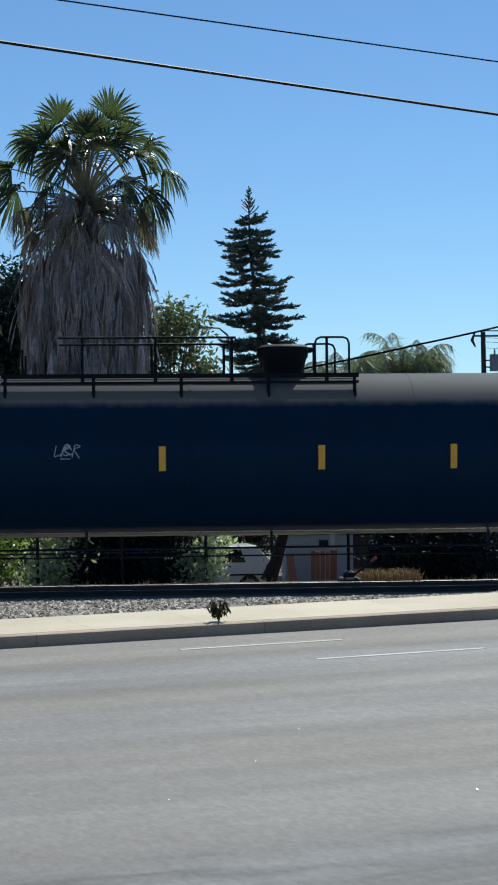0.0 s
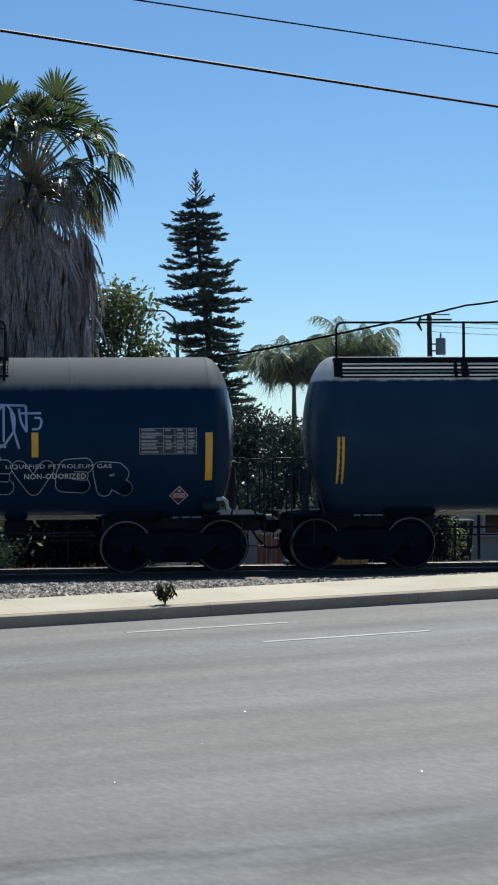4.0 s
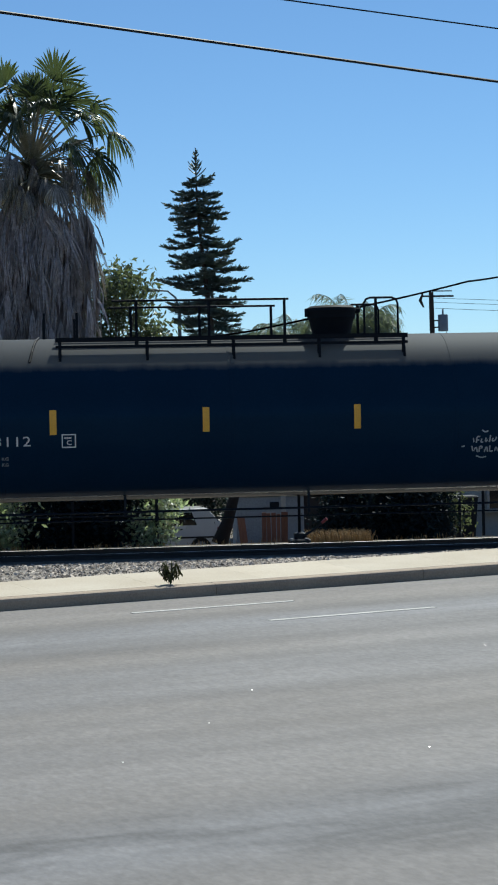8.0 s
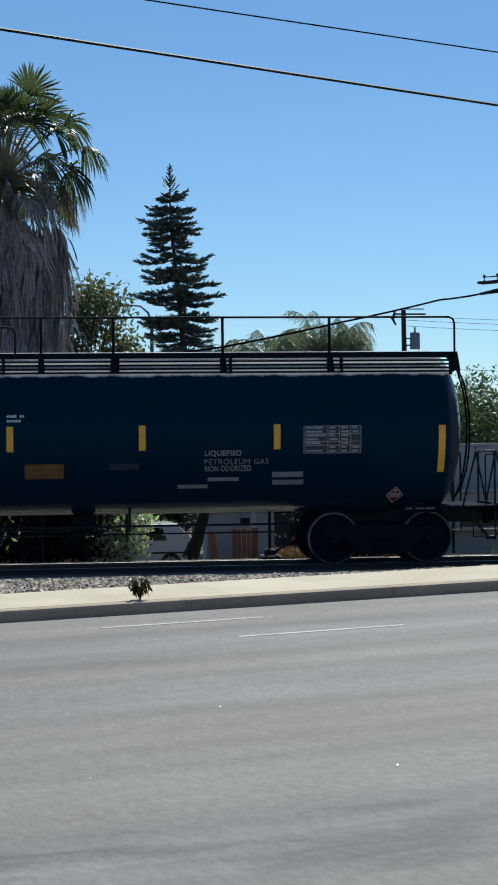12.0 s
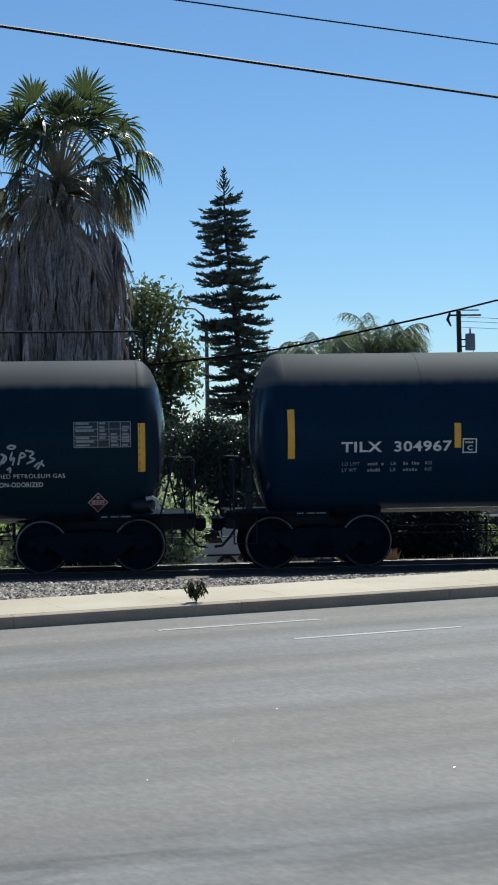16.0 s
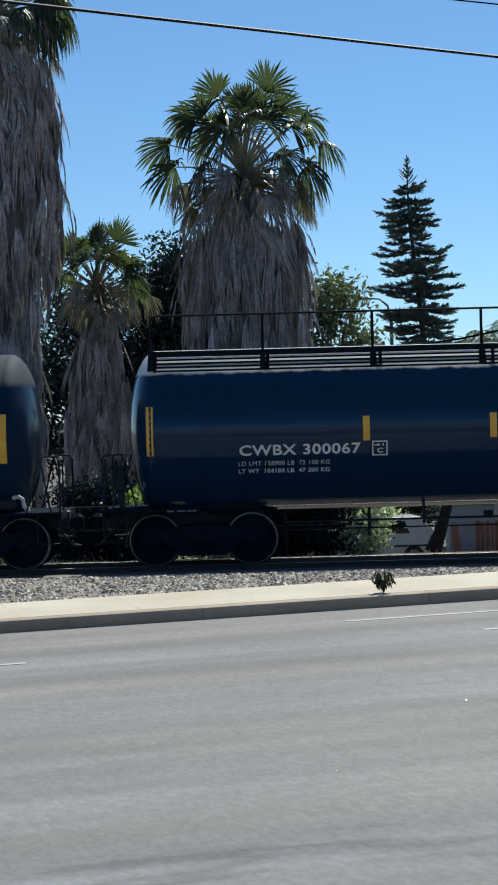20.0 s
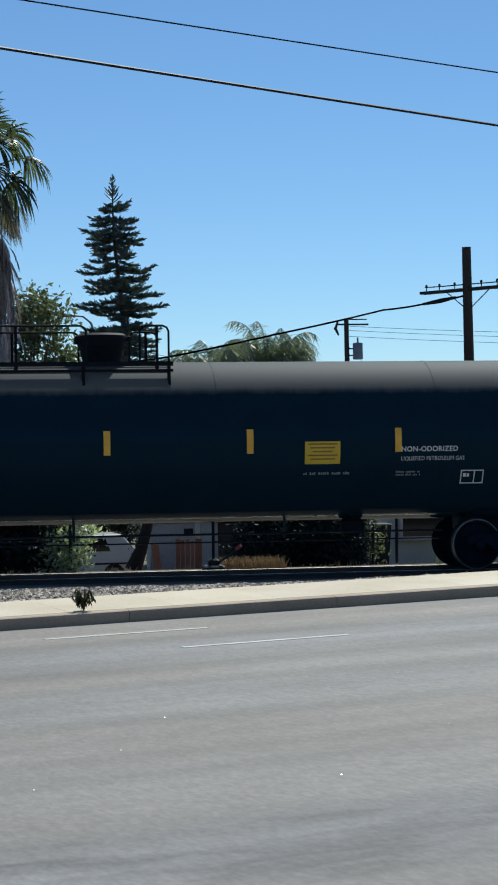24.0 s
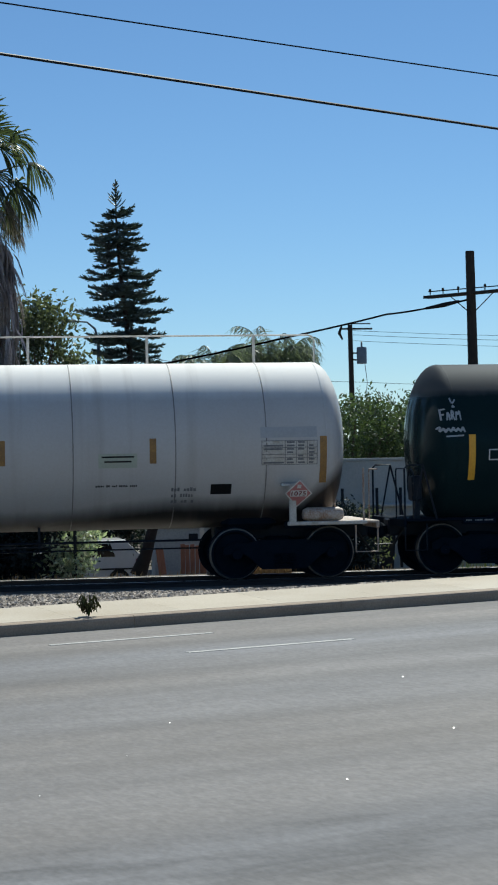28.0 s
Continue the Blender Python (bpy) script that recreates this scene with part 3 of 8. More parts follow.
for i in range(-16, 28):
    u = 8.3 + 1.52 * i
    part("slab", strip(u + 0.0015, u + 1.5185, SLAB, 1), "concrete", walkway)
part("slab_run", strip(-300, 8.3 - 16 * 1.52, SLAB, 30), "concrete", walkway)
part("slab_run", strip(8.3 + 28 * 1.52, 300, SLAB, 30), "concrete", walkway)

# lane dashes
for n, u0 in ((21.56, 7.40), (19.70, 8.40)):
    for k in range(-4, 5):
        a = u0 + 7.31 * k
        g = strip(a, a + 2.13, [(n - 0.055, 0.0), (n - 0.055, 0.005), (n + 0.055, 0.005), (n + 0.055, 0.0)], 2)
        tagged(solid("lane_dash", g, "road_paint"), "worn white painted dash on the asphalt", "road marking", "lane dashes", "structure")

# gravel verge from the pavement to the track, and the ballast under the track
s = Shape()
gx = [-200, -120, -90, *[-60 + 2 * i for i in range(20)], *[-20 + 0.5 * i for i in range(101)], 34, 40, 48, 60, 90, 140, 250, 400]


def back_edge(x):
    """The pavement's far edge at x: its y and height."""
    if x < 12:
        y = (24.85 + x * math.sin(TURN)) / math.cos(TURN)
        return y, street_z(x * math.cos(TURN) + y * math.sin(TURN)) + 0.185
    best = min((abs(street(u / 2, 24.85)[0] - x), u / 2) for u in range(20, 1000))
    return street(best[1], 24.85)[1], street_z(best[1]) + 0.185


def verge(x, w):
    y0, z0 = back_edge(x)
    y1 = 34.35
    bump = noise.noise((x * 1.7, w * 6, 3)) * 0.025 if 0.02 < w < 0.98 else 0
    y = y0 + (y1 - y0) * w
    crest = min(31.4, y0 + 0.3 * (y1 - y0)) if y0 > 30.2 else 31.4     # a low crest, then down to the ballast
    top = min(0.085, z0)
    zz = z0 + (top - z0) * (y - y0) / (crest - y0) if y < crest else top + (-0.115 - top) * (y - crest) / (y1 - crest)
    return x, y, zz + bump


s.grid([[verge(x, w) for x in gx] for w in (0, 0.05, 0.12, 0.2, 0.3, 0.4, 0.5, 0.6, 0.7, 0.8, 0.9, 0.95, 1.0)])
s.grid([[(x, y, z) for x in gx] for y, z in ((34.35, -0.115), (34.8, -0.105), (37.3, -0.105), (38.0, -0.13), (39.2, -0.30))])
tagged(solid("ballast", s, "gravel", True), "grey crushed-stone ballast beside and under the track", "gravel", kind="structure")


def stones(count, place, size, seed):
    """Loose broken stones, each an uneven block, joined."""
    rnd = np.random.RandomState(seed)
    v, f = [], []
    base = np.array([(1, 0, -.25), (.3, 1, -.2), (-.9, .5, -.25), (-.6, -.8, -.2), (.5, -.9, -.25), (.35, .2, .75), (-.4, .1, .65)])
    faces = [(0, 1, 5), (1, 2, 6), (1, 6, 5), (2, 3, 6), (3, 4, 6), (4, 5, 6), (4, 0, 5)]
    for i in range(count):
        p = place(rnd)
        r = size * rnd.uniform(0.5, 1.4)
        a = rnd.uniform(0, 6.28)
        ca, sa = math.cos(a), math.sin(a)
        q = (base + rnd.uniform(-.25, .25, base.shape)) * r
        k = len(v)
        for x, y, z in q:
            v.append((p[0] + x * ca - y * sa, p[1] + x * sa + y * ca, p[2] + z * rnd.uniform(.5, .8)))
        f.extend(tuple(k + j for j in t) for t in faces)
    g = Shape()
    g.v, g.f = v, f
    return g


def verge_spot(rnd):
    x = rnd.uniform(-6, 14)
    return verge(x, rnd.uniform(0.01, 1.0))


tagged(solid("stones", stones(18000, verge_spot, 0.042, 5), "stone"), "loose grey and white crushed stones along the track", "gravel", kind="stuff")

# shiny chips lying on the asphalt
CHIPS = [(6.13, 14.78), (4.10, 12.2), (6.11, 11.56), (5.2, 13.4), (7.9, 13.1), (2.7, 14.1), (9.2, 16.2), (3.4, 17.0)]
s = Shape()
for i, (u, n) in enumerate(CHIPS):
    x, y, z = on_street(u, n, 0.006)
    r = 0.0042 if i < 3 else 0.003
    s.box((0, 0, 0), (r * 2.0, r * 2.6, r * 0.6), pose(x, y, z + r * 0.4, 22 + 3 * (i % 3)))
tagged(solid("road_chips", s, "shiny_chip"), "small shiny chips lying on the asphalt", "gravel", kind="stuff")

# rails on sleepers
track = thing("railway_track", pose(0, TRACK_Y, 0), "steel railway track on wooden sleepers in ballast", "railway", kind="structure")
PROFILE = [(-0.07, 0), (0.07, 0), (0.07, 0.012), (0.012, 0.03), (0.010, 0.125), (0.036, 0.14), (0.036, 0.165), (0.028, 0.172), (-0.028, 0.172), (-0.036, 0.165),
           (-0.036, 0.14), (-0.010, 0.125), (-0.012, 0.03), (-0.07, 0.012)]
for y in (-0.753, 0.753):
    s = Shape().grid([[(x, y + a, RAIL_Z - 0.172 + b) for a, b in PROFILE] for x in (-200, -100, -40, -15, 0, 15, 30, 60, 150, 400)], True)
    part("rail", s, "rail_rust", track)
    s = Shape().grid([[(x, y + a, RAIL_Z - 0.172 + b) for a, b in ((-0.03, 0.1735), (0.03, 0.1735))] for x in (-200, 400)])
    part("running_surface", s, "rail_steel", track, "bright worn steel top of the rail")
tie_mesh = Shape().box((0, 0, 0), (0.22, 2.6, 0.17), bevel=0.012).mesh("sleeper")
for i in range(-24, 44):
    part("sleeper", tie_mesh, "tie_wood", track, at=pose(i * 0.52 + 0.1, 0, RAIL_Z - 0.172 - 0.09))

# ---- plants ----


def fan_leaf(base, tip, blade, rnd, droop, face, spread, stalk, leaf, folded=0.0):
    """One fan leaf: an arched stalk from base to tip, and a pleated fan whose inner half is whole and whose fingers split and hang at their ends."""
    s = Shape()
    base, tip = Vector(base), Vector(tip)
    mid = base.lerp(tip, 0.55) + Vector((0, 0, 0.10 * (tip - base).length * (0.3 if folded else 1.0)))
    arc = [base.lerp(mid, q).lerp(mid.lerp(tip, q), q) for q in (0, 0.25, 0.5, 0.75, 1)]
    s.tube(arc, [0.06, 0.045, 0.036, 0.029, 0.02], 4)
    nf0 = len(s.f)
    d = (arc[-1] - arc[-2]).normalized()
    d = (d - Vector((0, 0, 0.35 * droop + 1.6 * folded))).normalized()
    side = d.cross(Vector((0, 0, 1)))
    side = side.normalized() if side.length > 0.2 else Vector((math.cos(face), math.sin(face), 0))
    side = (Matrix.Rotation(face, 3, d) @ side).normalized()
    nrm = side.cross(d)
    n = 26
    da = spread / (n - 1)
    for i in range(n):
        a = (i / (n - 1) - 0.5) * spread
        ln = blade * (0.66 + 0.34 * math.cos(a * 0.62)) * rnd.uniform(0.86, 1.1)
        out, across = d * math.cos(a) + side * math.sin(a), side * math.cos(a) - d * math.sin(a)
        tipvar, twist = rnd.uniform(0.5, 1.6), rnd.uniform(-0.10, 0.10)
        rows = []
        for q, k in ((0.03, 1.0), (0.30, 1.04), (0.55, 1.02), (0.76, 0.98), (0.92, 0.50), (1.05, 0.04)):
            w = max(0.004, ln * min(q, 0.62) * math.tan(da / 2) * 1.02 * k)
            p = arc[-1] + out * ln * q * (1 - 0.16 * droop * q * q) - nrm * blade * 0.10 * a * a * q + across * twist * ln * max(0.0, q - 0.5)
            p = p - Vector((0, 0, droop * blade * 0.50 * tipvar * max(0.0, q - 0.25) ** 1.7))
            rows.append([p - across * w, p + nrm * w * 0.7, p + across * w])
        s.grid(rows)
    me = s.mesh("frond")
    me.materials.append(M[stalk])
    me.materials.append(M[leaf])
    me.polygons.foreach_set("material_index", [0 if i < nf0 else 1 for i in range(len(me.polygons))])
    return me


def skirt_mesh(z_top, z_bot, radius, seed, count=1300):
    """The hanging thatch round a fan palm's trunk: folded dead leaves in tufts of narrow strands, with hollows between the tufts."""
    rnd = np.random.RandomState(seed)
    s = Shape()
    for i in range(count):
        t = rnd.uniform(0, 1) ** 1.15
        z = z_top - (z_top - z_bot) * t
        a = rnd.uniform(0, 6.283)
        hollow = noise.noise((a * 4.5, z * 0.55, seed)) * 0.17 + noise.noise((a * 11, z * 1.4, seed + 5)) * 0.10
        r0 = radius(t) * (0.80 + hollow + rnd.uniform(-0.06, 0.05))
        ln = rnd.uniform(0.8, 1.7)
        c = Vector((math.cos(a), math.sin(a), 0))
        sd = Vector((-c.y, c.x, 0))
        loose = rnd.uniform() < (0.22 if t < 0.15 else 0.03)
        fl = rnd.uniform(0.12, 0.42) if loose else rnd.uniform(-0.06, 0.05)
        lean = rnd.normal() * (0.14 if loose else 0.03)
        root = len(s.v)
        s.v.append(tuple(c * r0 + Vector((0, 0, z))))
        for k in range(9):
            spread = rnd.normal() * 0.085
            l2 = ln * rnd.uniform(0.5, 1.0)
            w = rnd.uniform(0.008, 0.026)
            last = None
            for q, ww in ((0.30, 1.0), (0.65, 0.85), (0.88, 0.55), (1.0, 0.08)):
                p = s.v[root]
                p = Vector(p) + c * (fl * q * l2 + 0.09 * math.sin(q * 2.6) - 0.12 * fl * q * q) + sd * (spread * min(1, q * 1.6) + lean * q * q * l2) + Vector((0, 0, -l2 * q))
                b = len(s.v)
                s.v.extend([tuple(p - sd * w * ww), tuple(p + c * w * ww * 0.8), tuple(p + sd * w * ww)])
                if last is None:
                    s.f.extend([(root, b, b + 1), (root, b + 1, b + 2)])
                else:
                    s.f.extend([(last, last + 1, b + 1, b), (last + 1, last + 2, b + 2, b + 1)])
                last = b
    return s


def fan_palm(x, y, hub, k, skirt_top, radius, seed, label, leaves=(), count=22, skirt_count=1700, dry=60, base=-1.4, fill=(0.95, 1.25), low=0.0):
    """A fan palm; leaves: the outermost fronds as (out to the side, out in depth, up, blade's size, droop, turn), in metres for k = 1."""
    rnd = np.random.RandomState(seed)
    t = thing("palm_tree", pose(x, y, base), label, "palm tree", "fan palms")
    hub, skirt_top = hub - base, skirt_top - base
    s = Shape().tube([(0, 0, 0), (0.05, 0, hub * 0.4), (0, 0, hub * 0.8), (0, 0, hub - 0.2), (0, 0, hub + 0.15)], [0.5, 0.42, 0.38, 0.27, 0.12], 12)
    part("trunk", s, "bark", t, smooth=True)
    zs = [0.3 + (skirt_top - 0.7) * i / 14 for i in range(15)]
    core = Shape().tube([(0, 0, z) for z in zs], [radius(1 - i / 14) * 0.62 * (0.4 if i == 14 else 1) for i in range(15)], 18)
    part("thatch_core", core, "thatch", t)
    part("skirt", skirt_mesh(skirt_top, 0.6, radius, seed + 9, skirt_count), "palm_dead", t, "shaggy grey-brown skirt of dead leaves")
    s = Shape()
    for i in range(64):     # bare old stalks between crown and skirt
        a, r = rnd.uniform(0, 6.28), rnd.uniform(0.7, 1.35) * k
        z0, z1 = hub - rnd.uniform(-0.05, 0.45) * k, hub + rnd.uniform(-1.25, 0.15) * k
        c = Vector((math.cos(a), math.sin(a), 0))
        s.tube([c * 0.2 + Vector((0, 0, z0)), c * r * 0.55 + Vector((0, 0, (z0 + z1) / 2 + 0.16 * k)), c * r + Vector((0, 0, z1))], [0.030, 0.022, 0.013], 4)
    tagged(part("stalk", s, "petiole", t, "pale bare leaf stalks"), kind="stuff")
    spots = [((a * k, b * k, c * k), size * k, dr, tw) for a, b, c, size, dr, tw in leaves]
    for i in range(count):     # the fronds between, spiralling up to the upright young ones
        f = low + (1 - low) * i / count
        el, az = radians(4 + 78 * f ** 0.9 + rnd.uniform(-10, 10)), radians(i * 137.5 + rnd.uniform(-25, 25))
        r = k * rnd.uniform(*fill)
        spots.append(((r * math.cos(el) * math.cos(az), r * math.cos(el) * math.sin(az), r * math.sin(el) * 0.95), k * rnd.uniform(0.50, 0.62), 1.5 - 1.3 * f + rnd.uniform(-0.2, 0.2), rnd.choice((-1, 1)) * rnd.uniform(0.2, 1.2)))
    for (a, b, c), size, dr, tw in spots:
        at = Vector((0.08 * a, 0.08 * b, hub - 0.25 * k * max(0.0, 0.6 - c / k)))
        me = fan_leaf(at, Vector((a, b, hub + c)), size, rnd, dr, tw, radians(rnd.uniform(125, 165) if c > 0.75 * k else rnd.uniform(165, 215)), "petiole", "palm_green")
        part("frond", me, "palm_green", t)
    for i in range(dry):     # dry folded leaves hanging under the crown
        az, dn = i * 2.4 + rnd.uniform(-0.4, 0.4), rnd.uniform(0.0, 1.0)
        r = k * (0.40 + 0.78 * rnd.uniform(0.1, 1.0))
        me = fan_leaf((0.1 * math.cos(az), 0.1 * math.sin(az), hub - k * (0.10 + 0.35 * dn)), (r * math.cos(az), r * math.sin(az), hub - k * (0.02 + 0.72 * dn)), k * rnd.uniform(0.26, 0.52), rnd,
                      1.3, rnd.uniform(-0.8, 0.8), radians(rnd.uniform(35, 120)), "petiole", "palm_dry", rnd.uniform(0.1, 0.9))
        part("dead_frond", me, "palm_dry", t, "dry brown hanging leaf")
    return t


def leaf_cloud(centres, radii, count, size, seed, per=22, flat=0.75):
    """Leaves in clumps over the outsides of ellipsoids, and the clumps' centres."""
    rnd = np.random.RandomState(seed)
    v, f, knots = [], [], []
    weights = np.array([r[0] * r[2] for r in radii])
    weights = weights / weights.sum()
    clumps = max(1, count // per)
    for i in range(clumps):
        k = rnd.choice(len(centres), p=weights)
        d = rnd.normal(size=3)
        d /= np.linalg.norm(d)
        c = np.array(centres[k]) + d * np.array(radii[k]) * rnd.uniform(0.45, 1.05)
        knots.append(c)
        spread = size * rnd.uniform(1.6, 3.4)
        for j in range(per):
            p = c + rnd.normal(size=3) * spread * np.array((1, 1, flat))
            a = rnd.normal(size=3)
            a /= np.linalg.norm(a)
            b = np.cross(a, rnd.normal(size=3))
            b /= np.linalg.norm(b)
            s0 = size * rnd.uniform(0.6, 1.3)
            a, b = a * s0, b * s0 * 0.45
            q = len(v)
            v.extend([tuple(p - a), tuple(p + b * 0.9 - a * 0.1), tuple(p + a), tuple(p - b * 0.9 - a * 0.1)])
            f.append((q, q + 1, q + 2, q + 3))
    g = Shape()
    g.v, g.f = v, f
    return g, knots


def broad_tree(name, x, y, trunk_h, centres, radii, count, size, material, seed, label, category="tree", trunk_r=0.16, per=22, base=-1.4):
    t = thing(name, pose(x, y, base), label, category)
    centres = [(a, b, c - base) for a, b, c in centres]
    trunk_h -= base
    leaves, knots = leaf_cloud(centres, radii, count, size, seed, per)
    part("crown", leaves, material, t)
    s = Shape().tube([(0, 0, 0), (0.06, 0.02, trunk_h * 0.5), (0, 0, trunk_h)], [trunk_r, trunk_r * 0.8, trunk_r * 0.6], 8)
    part("trunk", s, "bark", t, smooth=True)
    s = Shape()
    for k in knots[:: max(1, len(knots) // 26)]:
        a = Vector((0, 0, trunk_h * 0.9))
        b = Vector(k)
        mid = a.lerp(b, 0.5) + Vector((0, 0, 0.15))
        s.tube([a, mid, b], [trunk_r * 0.45, trunk_r * 0.25, 0.012], 5)
    part("branchwork", s, "bark", t)
    return t

# fan palms
CROWN = [(-0.40, 0.1, 1.24, 0.62, 0.5, 1.2), (-0.12, 0.4, 1.06, 0.60, 0.6, 1.0), (0.42, -0.3, 1.24, 0.64, 0.4, -1.25), (0.62, -0.2, 0.92, 0.56, 0.5, -1.2), (-0.62, -0.3, 0.88, 0.60, 0.7, 1.1), (-0.85, 0.2, 0.92, 0.62, 0.9, 0.9),
         (-1.22, -0.2, 0.42, 0.66, 0.7, 0.6), (-1.12, -0.4, 0.02, 0.70, 0.9, 0.7), (-0.62, -0.7, -0.05, 0.60, 1.2, 0.9), (1.00, 0.1, 0.85, 0.62, 1.2, -0.8), (1.34, -0.1, 0.42, 0.56, 1.5, -0.3),
         (1.06, -0.3, 0.0, 0.64, 1.6, -1.0), (0.62, -0.7, 0.10, 0.50, 1.5, -0.8), (0.15, -0.9, 0.75, 0.46, 0.9, 0.5), (-0.30, -0.8, 0.62, 0.46, 1.0, -0.4), (0.10, 0.6, 1.15, 0.58, 0.3, 1.2)]
TALL = [(1.25, -0.2, 0.12, 0.60, 1.9, -0.9), (1.15, -0.4, -0.25, 0.62, 2.0, -1.1), (1.32, 0.1, -0.08, 0.52, 1.9, -0.4), (0.9, -0.6, -0.35, 0.60, 2.0, -0.8), (1.1, 0.1, 0.5, 0.6, 1.6, -0.9), (0.6, -0.8, -0.1, 0.55, 1.8, 0.6)]
fan_palm(0.1, 55.0, 10.15, 1.72, 8.75, lambda t: 1.86 + 0.26 * min(1, t * 8) - 0.20 * t, 3, "tall fan palm with a green crown and a shaggy dead skirt", CROWN, 22, 2000, 84, fill=(0.75, 1.22), low=0.3)
fan_palm(-6.75, 52.0, 14.2, 1.5, 13.2, lambda t: 1.75 + 0.5 * min(1, t * 5.0) - 6.0 * min(0.16, max(0, t - 0.33)), 8, "very tall fan palm with a thick skirt of dead leaves", TALL, 26, 2300, 60)
SMALL = [(-0.50, -0.2, 0.72, 0.62, 0.5, 1.1), (0.0, -0.3, 0.80, 0.66, 0.3, 1.2), (0.42, 0.0, 0.92, 0.62, 0.2, -1.1), (-0.72, -0.2, 0.42, 0.60, 0.8, 0.9), (0.60, -0.3, 0.42, 0.62, 0.8, -0.9), (-0.78, -0.4, 0.08, 0.58, 1.2, 0.8), (0.80, -0.2, 0.08, 0.58, 1.2, -0.8), (-0.25, -0.6, 0.45, 0.5, 0.8, 0.6)]
fan_palm(-4.6, 60.0, 7.35, 1.45, 6.2, lambda t: 0.55 + 0.75 * min(1, t * 2.5), 15, "small fan palm with an upright green crown behind the track", SMALL, 12, 800, 24, fill=(0.55, 0.95), low=0.3)


def star_pine(x, y, height, lean, seed, base=-1.4):
    """A columnar tiered conifer: whorls of level brushy boughs and a slim leader with short upright sprays."""
    rnd = np.random.RandomState(seed)
    t = thing("conifer_tree", pose(x, y, base), "dark blue-green tiered conifer with level boughs and a slim pointed leader", "conifer tree")
    height -= base
    off = lambda h: -lean * min(1.0, h / (height * 0.86))
    tr = [Vector((off(h), 0, h)) for h in np.linspace(0, height, 14)]
    part("trunk", Shape().tube(tr, [0.24 - 0.225 * i / 13 for i in range(14)], 8), "bark", t, smooth=True)

    def reach_at(d):
        return float(np.interp(d, (0, 0.1, 0.8, 1.0, 1.3, 1.6, 2.0, 3.3, 5.5, 9.0, 14), (0.05, 0.10, 0.30, 0.42, 0.62, 0.92, 1.22, 1.46, 1.74, 1.84, 1.6)))

    d0 = 0.08
    while d0 < height - 2.0:
        z = height - d0
        reach = reach_at(d0) * rnd.uniform(0.86, 1.08)
        leader = d0 < 1.0
        s = Shape()
        n = 5 if leader else 12
        a0 = rnd.uniform(0, 6.28)
        for k in range(n):
            if rnd.uniform() < 0.32 and not leader:
                continue
            a = a0 + 6.283 * k / n + rnd.uniform(-0.25, 0.25)
            r = reach * rnd.uniform(0.72, 1.12)
            d = Vector((math.cos(a), math.sin(a), 0))
            sd = Vector((-d.y, d.x, 0))
            b = Vector((off(z), 0, z + rnd.uniform(-0.13, 0.13)))
            tilt = 0.9 if leader else rnd.uniform(-0.12, 0.08) + (0.30 if d0 < 1.5 else 0.0)
            lift = rnd.uniform(-0.08, 0.09)
            spot = lambda q: b + d * r * q + Vector((0, 0, r * (tilt * q - 0.10 * math.sin(q * 3.14) + lift * q * q)))
            s.tube([spot(q) for q in (0, 0.3, 0.6, 0.85, 1)], [0.032, 0.034, 0.034, 0.03, 0.010] if not leader else [0.02, 0.024, 0.026, 0.022, 0.008], 5)
            if leader:
                continue
            m = max(10, int(r / 0.042))
            for j in range(m):
                q = 0.12 + 0.88 * (j + rnd.uniform(-0.3, 0.3)) / m
                p = spot(q)
                for sg in (-1, 1, 0):
                    ln = (0.17 + 0.09 * r) * min(1.0, 2.2 * (1 - q) + 0.42) * rnd.uniform(0.5, 1.3)
                    go = (sd * sg + d * rnd.uniform(0.4, 1.2)).normalized() if sg else (d * 0.9 + Vector((0, 0, 0.5)) + sd * rnd.uniform(-0.5, 0.5)).normalized() * 0.6
                    e = p + go * ln + Vector((0, 0, rnd.uniform(-0.26, 0.40) * ln))
                    s.tube([p, p.lerp(e, 0.55) + Vector((0, 0, -0.012)), e], [0.014, 0.027, 0.013], 4, False)
        part("bough_tier", s, "conifer_green", t)
        d0 += 0.13 if d0 < 0.9 else rnd.uniform(0.33, 0.46)
    return t


star_pine(7.85, 75.0, 13.33, 1.20, 4)

broad_tree("tree", 3.0, 66.0, 3.5, [(0.1, 0, 6.9), (1.1, 0.4, 5.2), (-1.0, 0.4, 4.9), (0.0, 0, 3.4), (-0.2, 0, 1.6)],
           [(0.95, 1.1, 1.1), (0.85, 1.0, 1.3), (1.0, 1.0, 1.6), (1.2, 1.2, 1.6), (1.6, 1.0, 1.4)],
           17000, 0.115, "tree_green", 21, "leafy green broadleaf tree with light gaps")
broad_tree("tree", -2.9, 64.0, 3.5, [(0.5, 0, 7.4), (1.0, 0, 6.2), (-0.6, 0, 6.2), (-2.6, 0, 5.4), (0, 0, 3.4)], [(1.1, 1.0, 2.0), (1.3, 1.0, 2.4), (1.3, 1.0, 2.2), (1.3, 1.0, 2.4), (2.2, 1.0, 2.2)], 36000, 0.11, "dark_green", 23,
           "dark green broadleaf tree between the palms")
broad_tree("tree", -8.6, 62.0, 3.5, [(0.3, 0, 7.0), (0.8, 0, 4.6), (2.2, 0, 3.0)], [(1.4, 1.0, 2.4), (1.8, 1.0, 2.4), (1.6, 1.0, 2.0)], 15000, 0.11, "dark_green", 24,
           "dark green broadleaf tree behind the tallest palm")
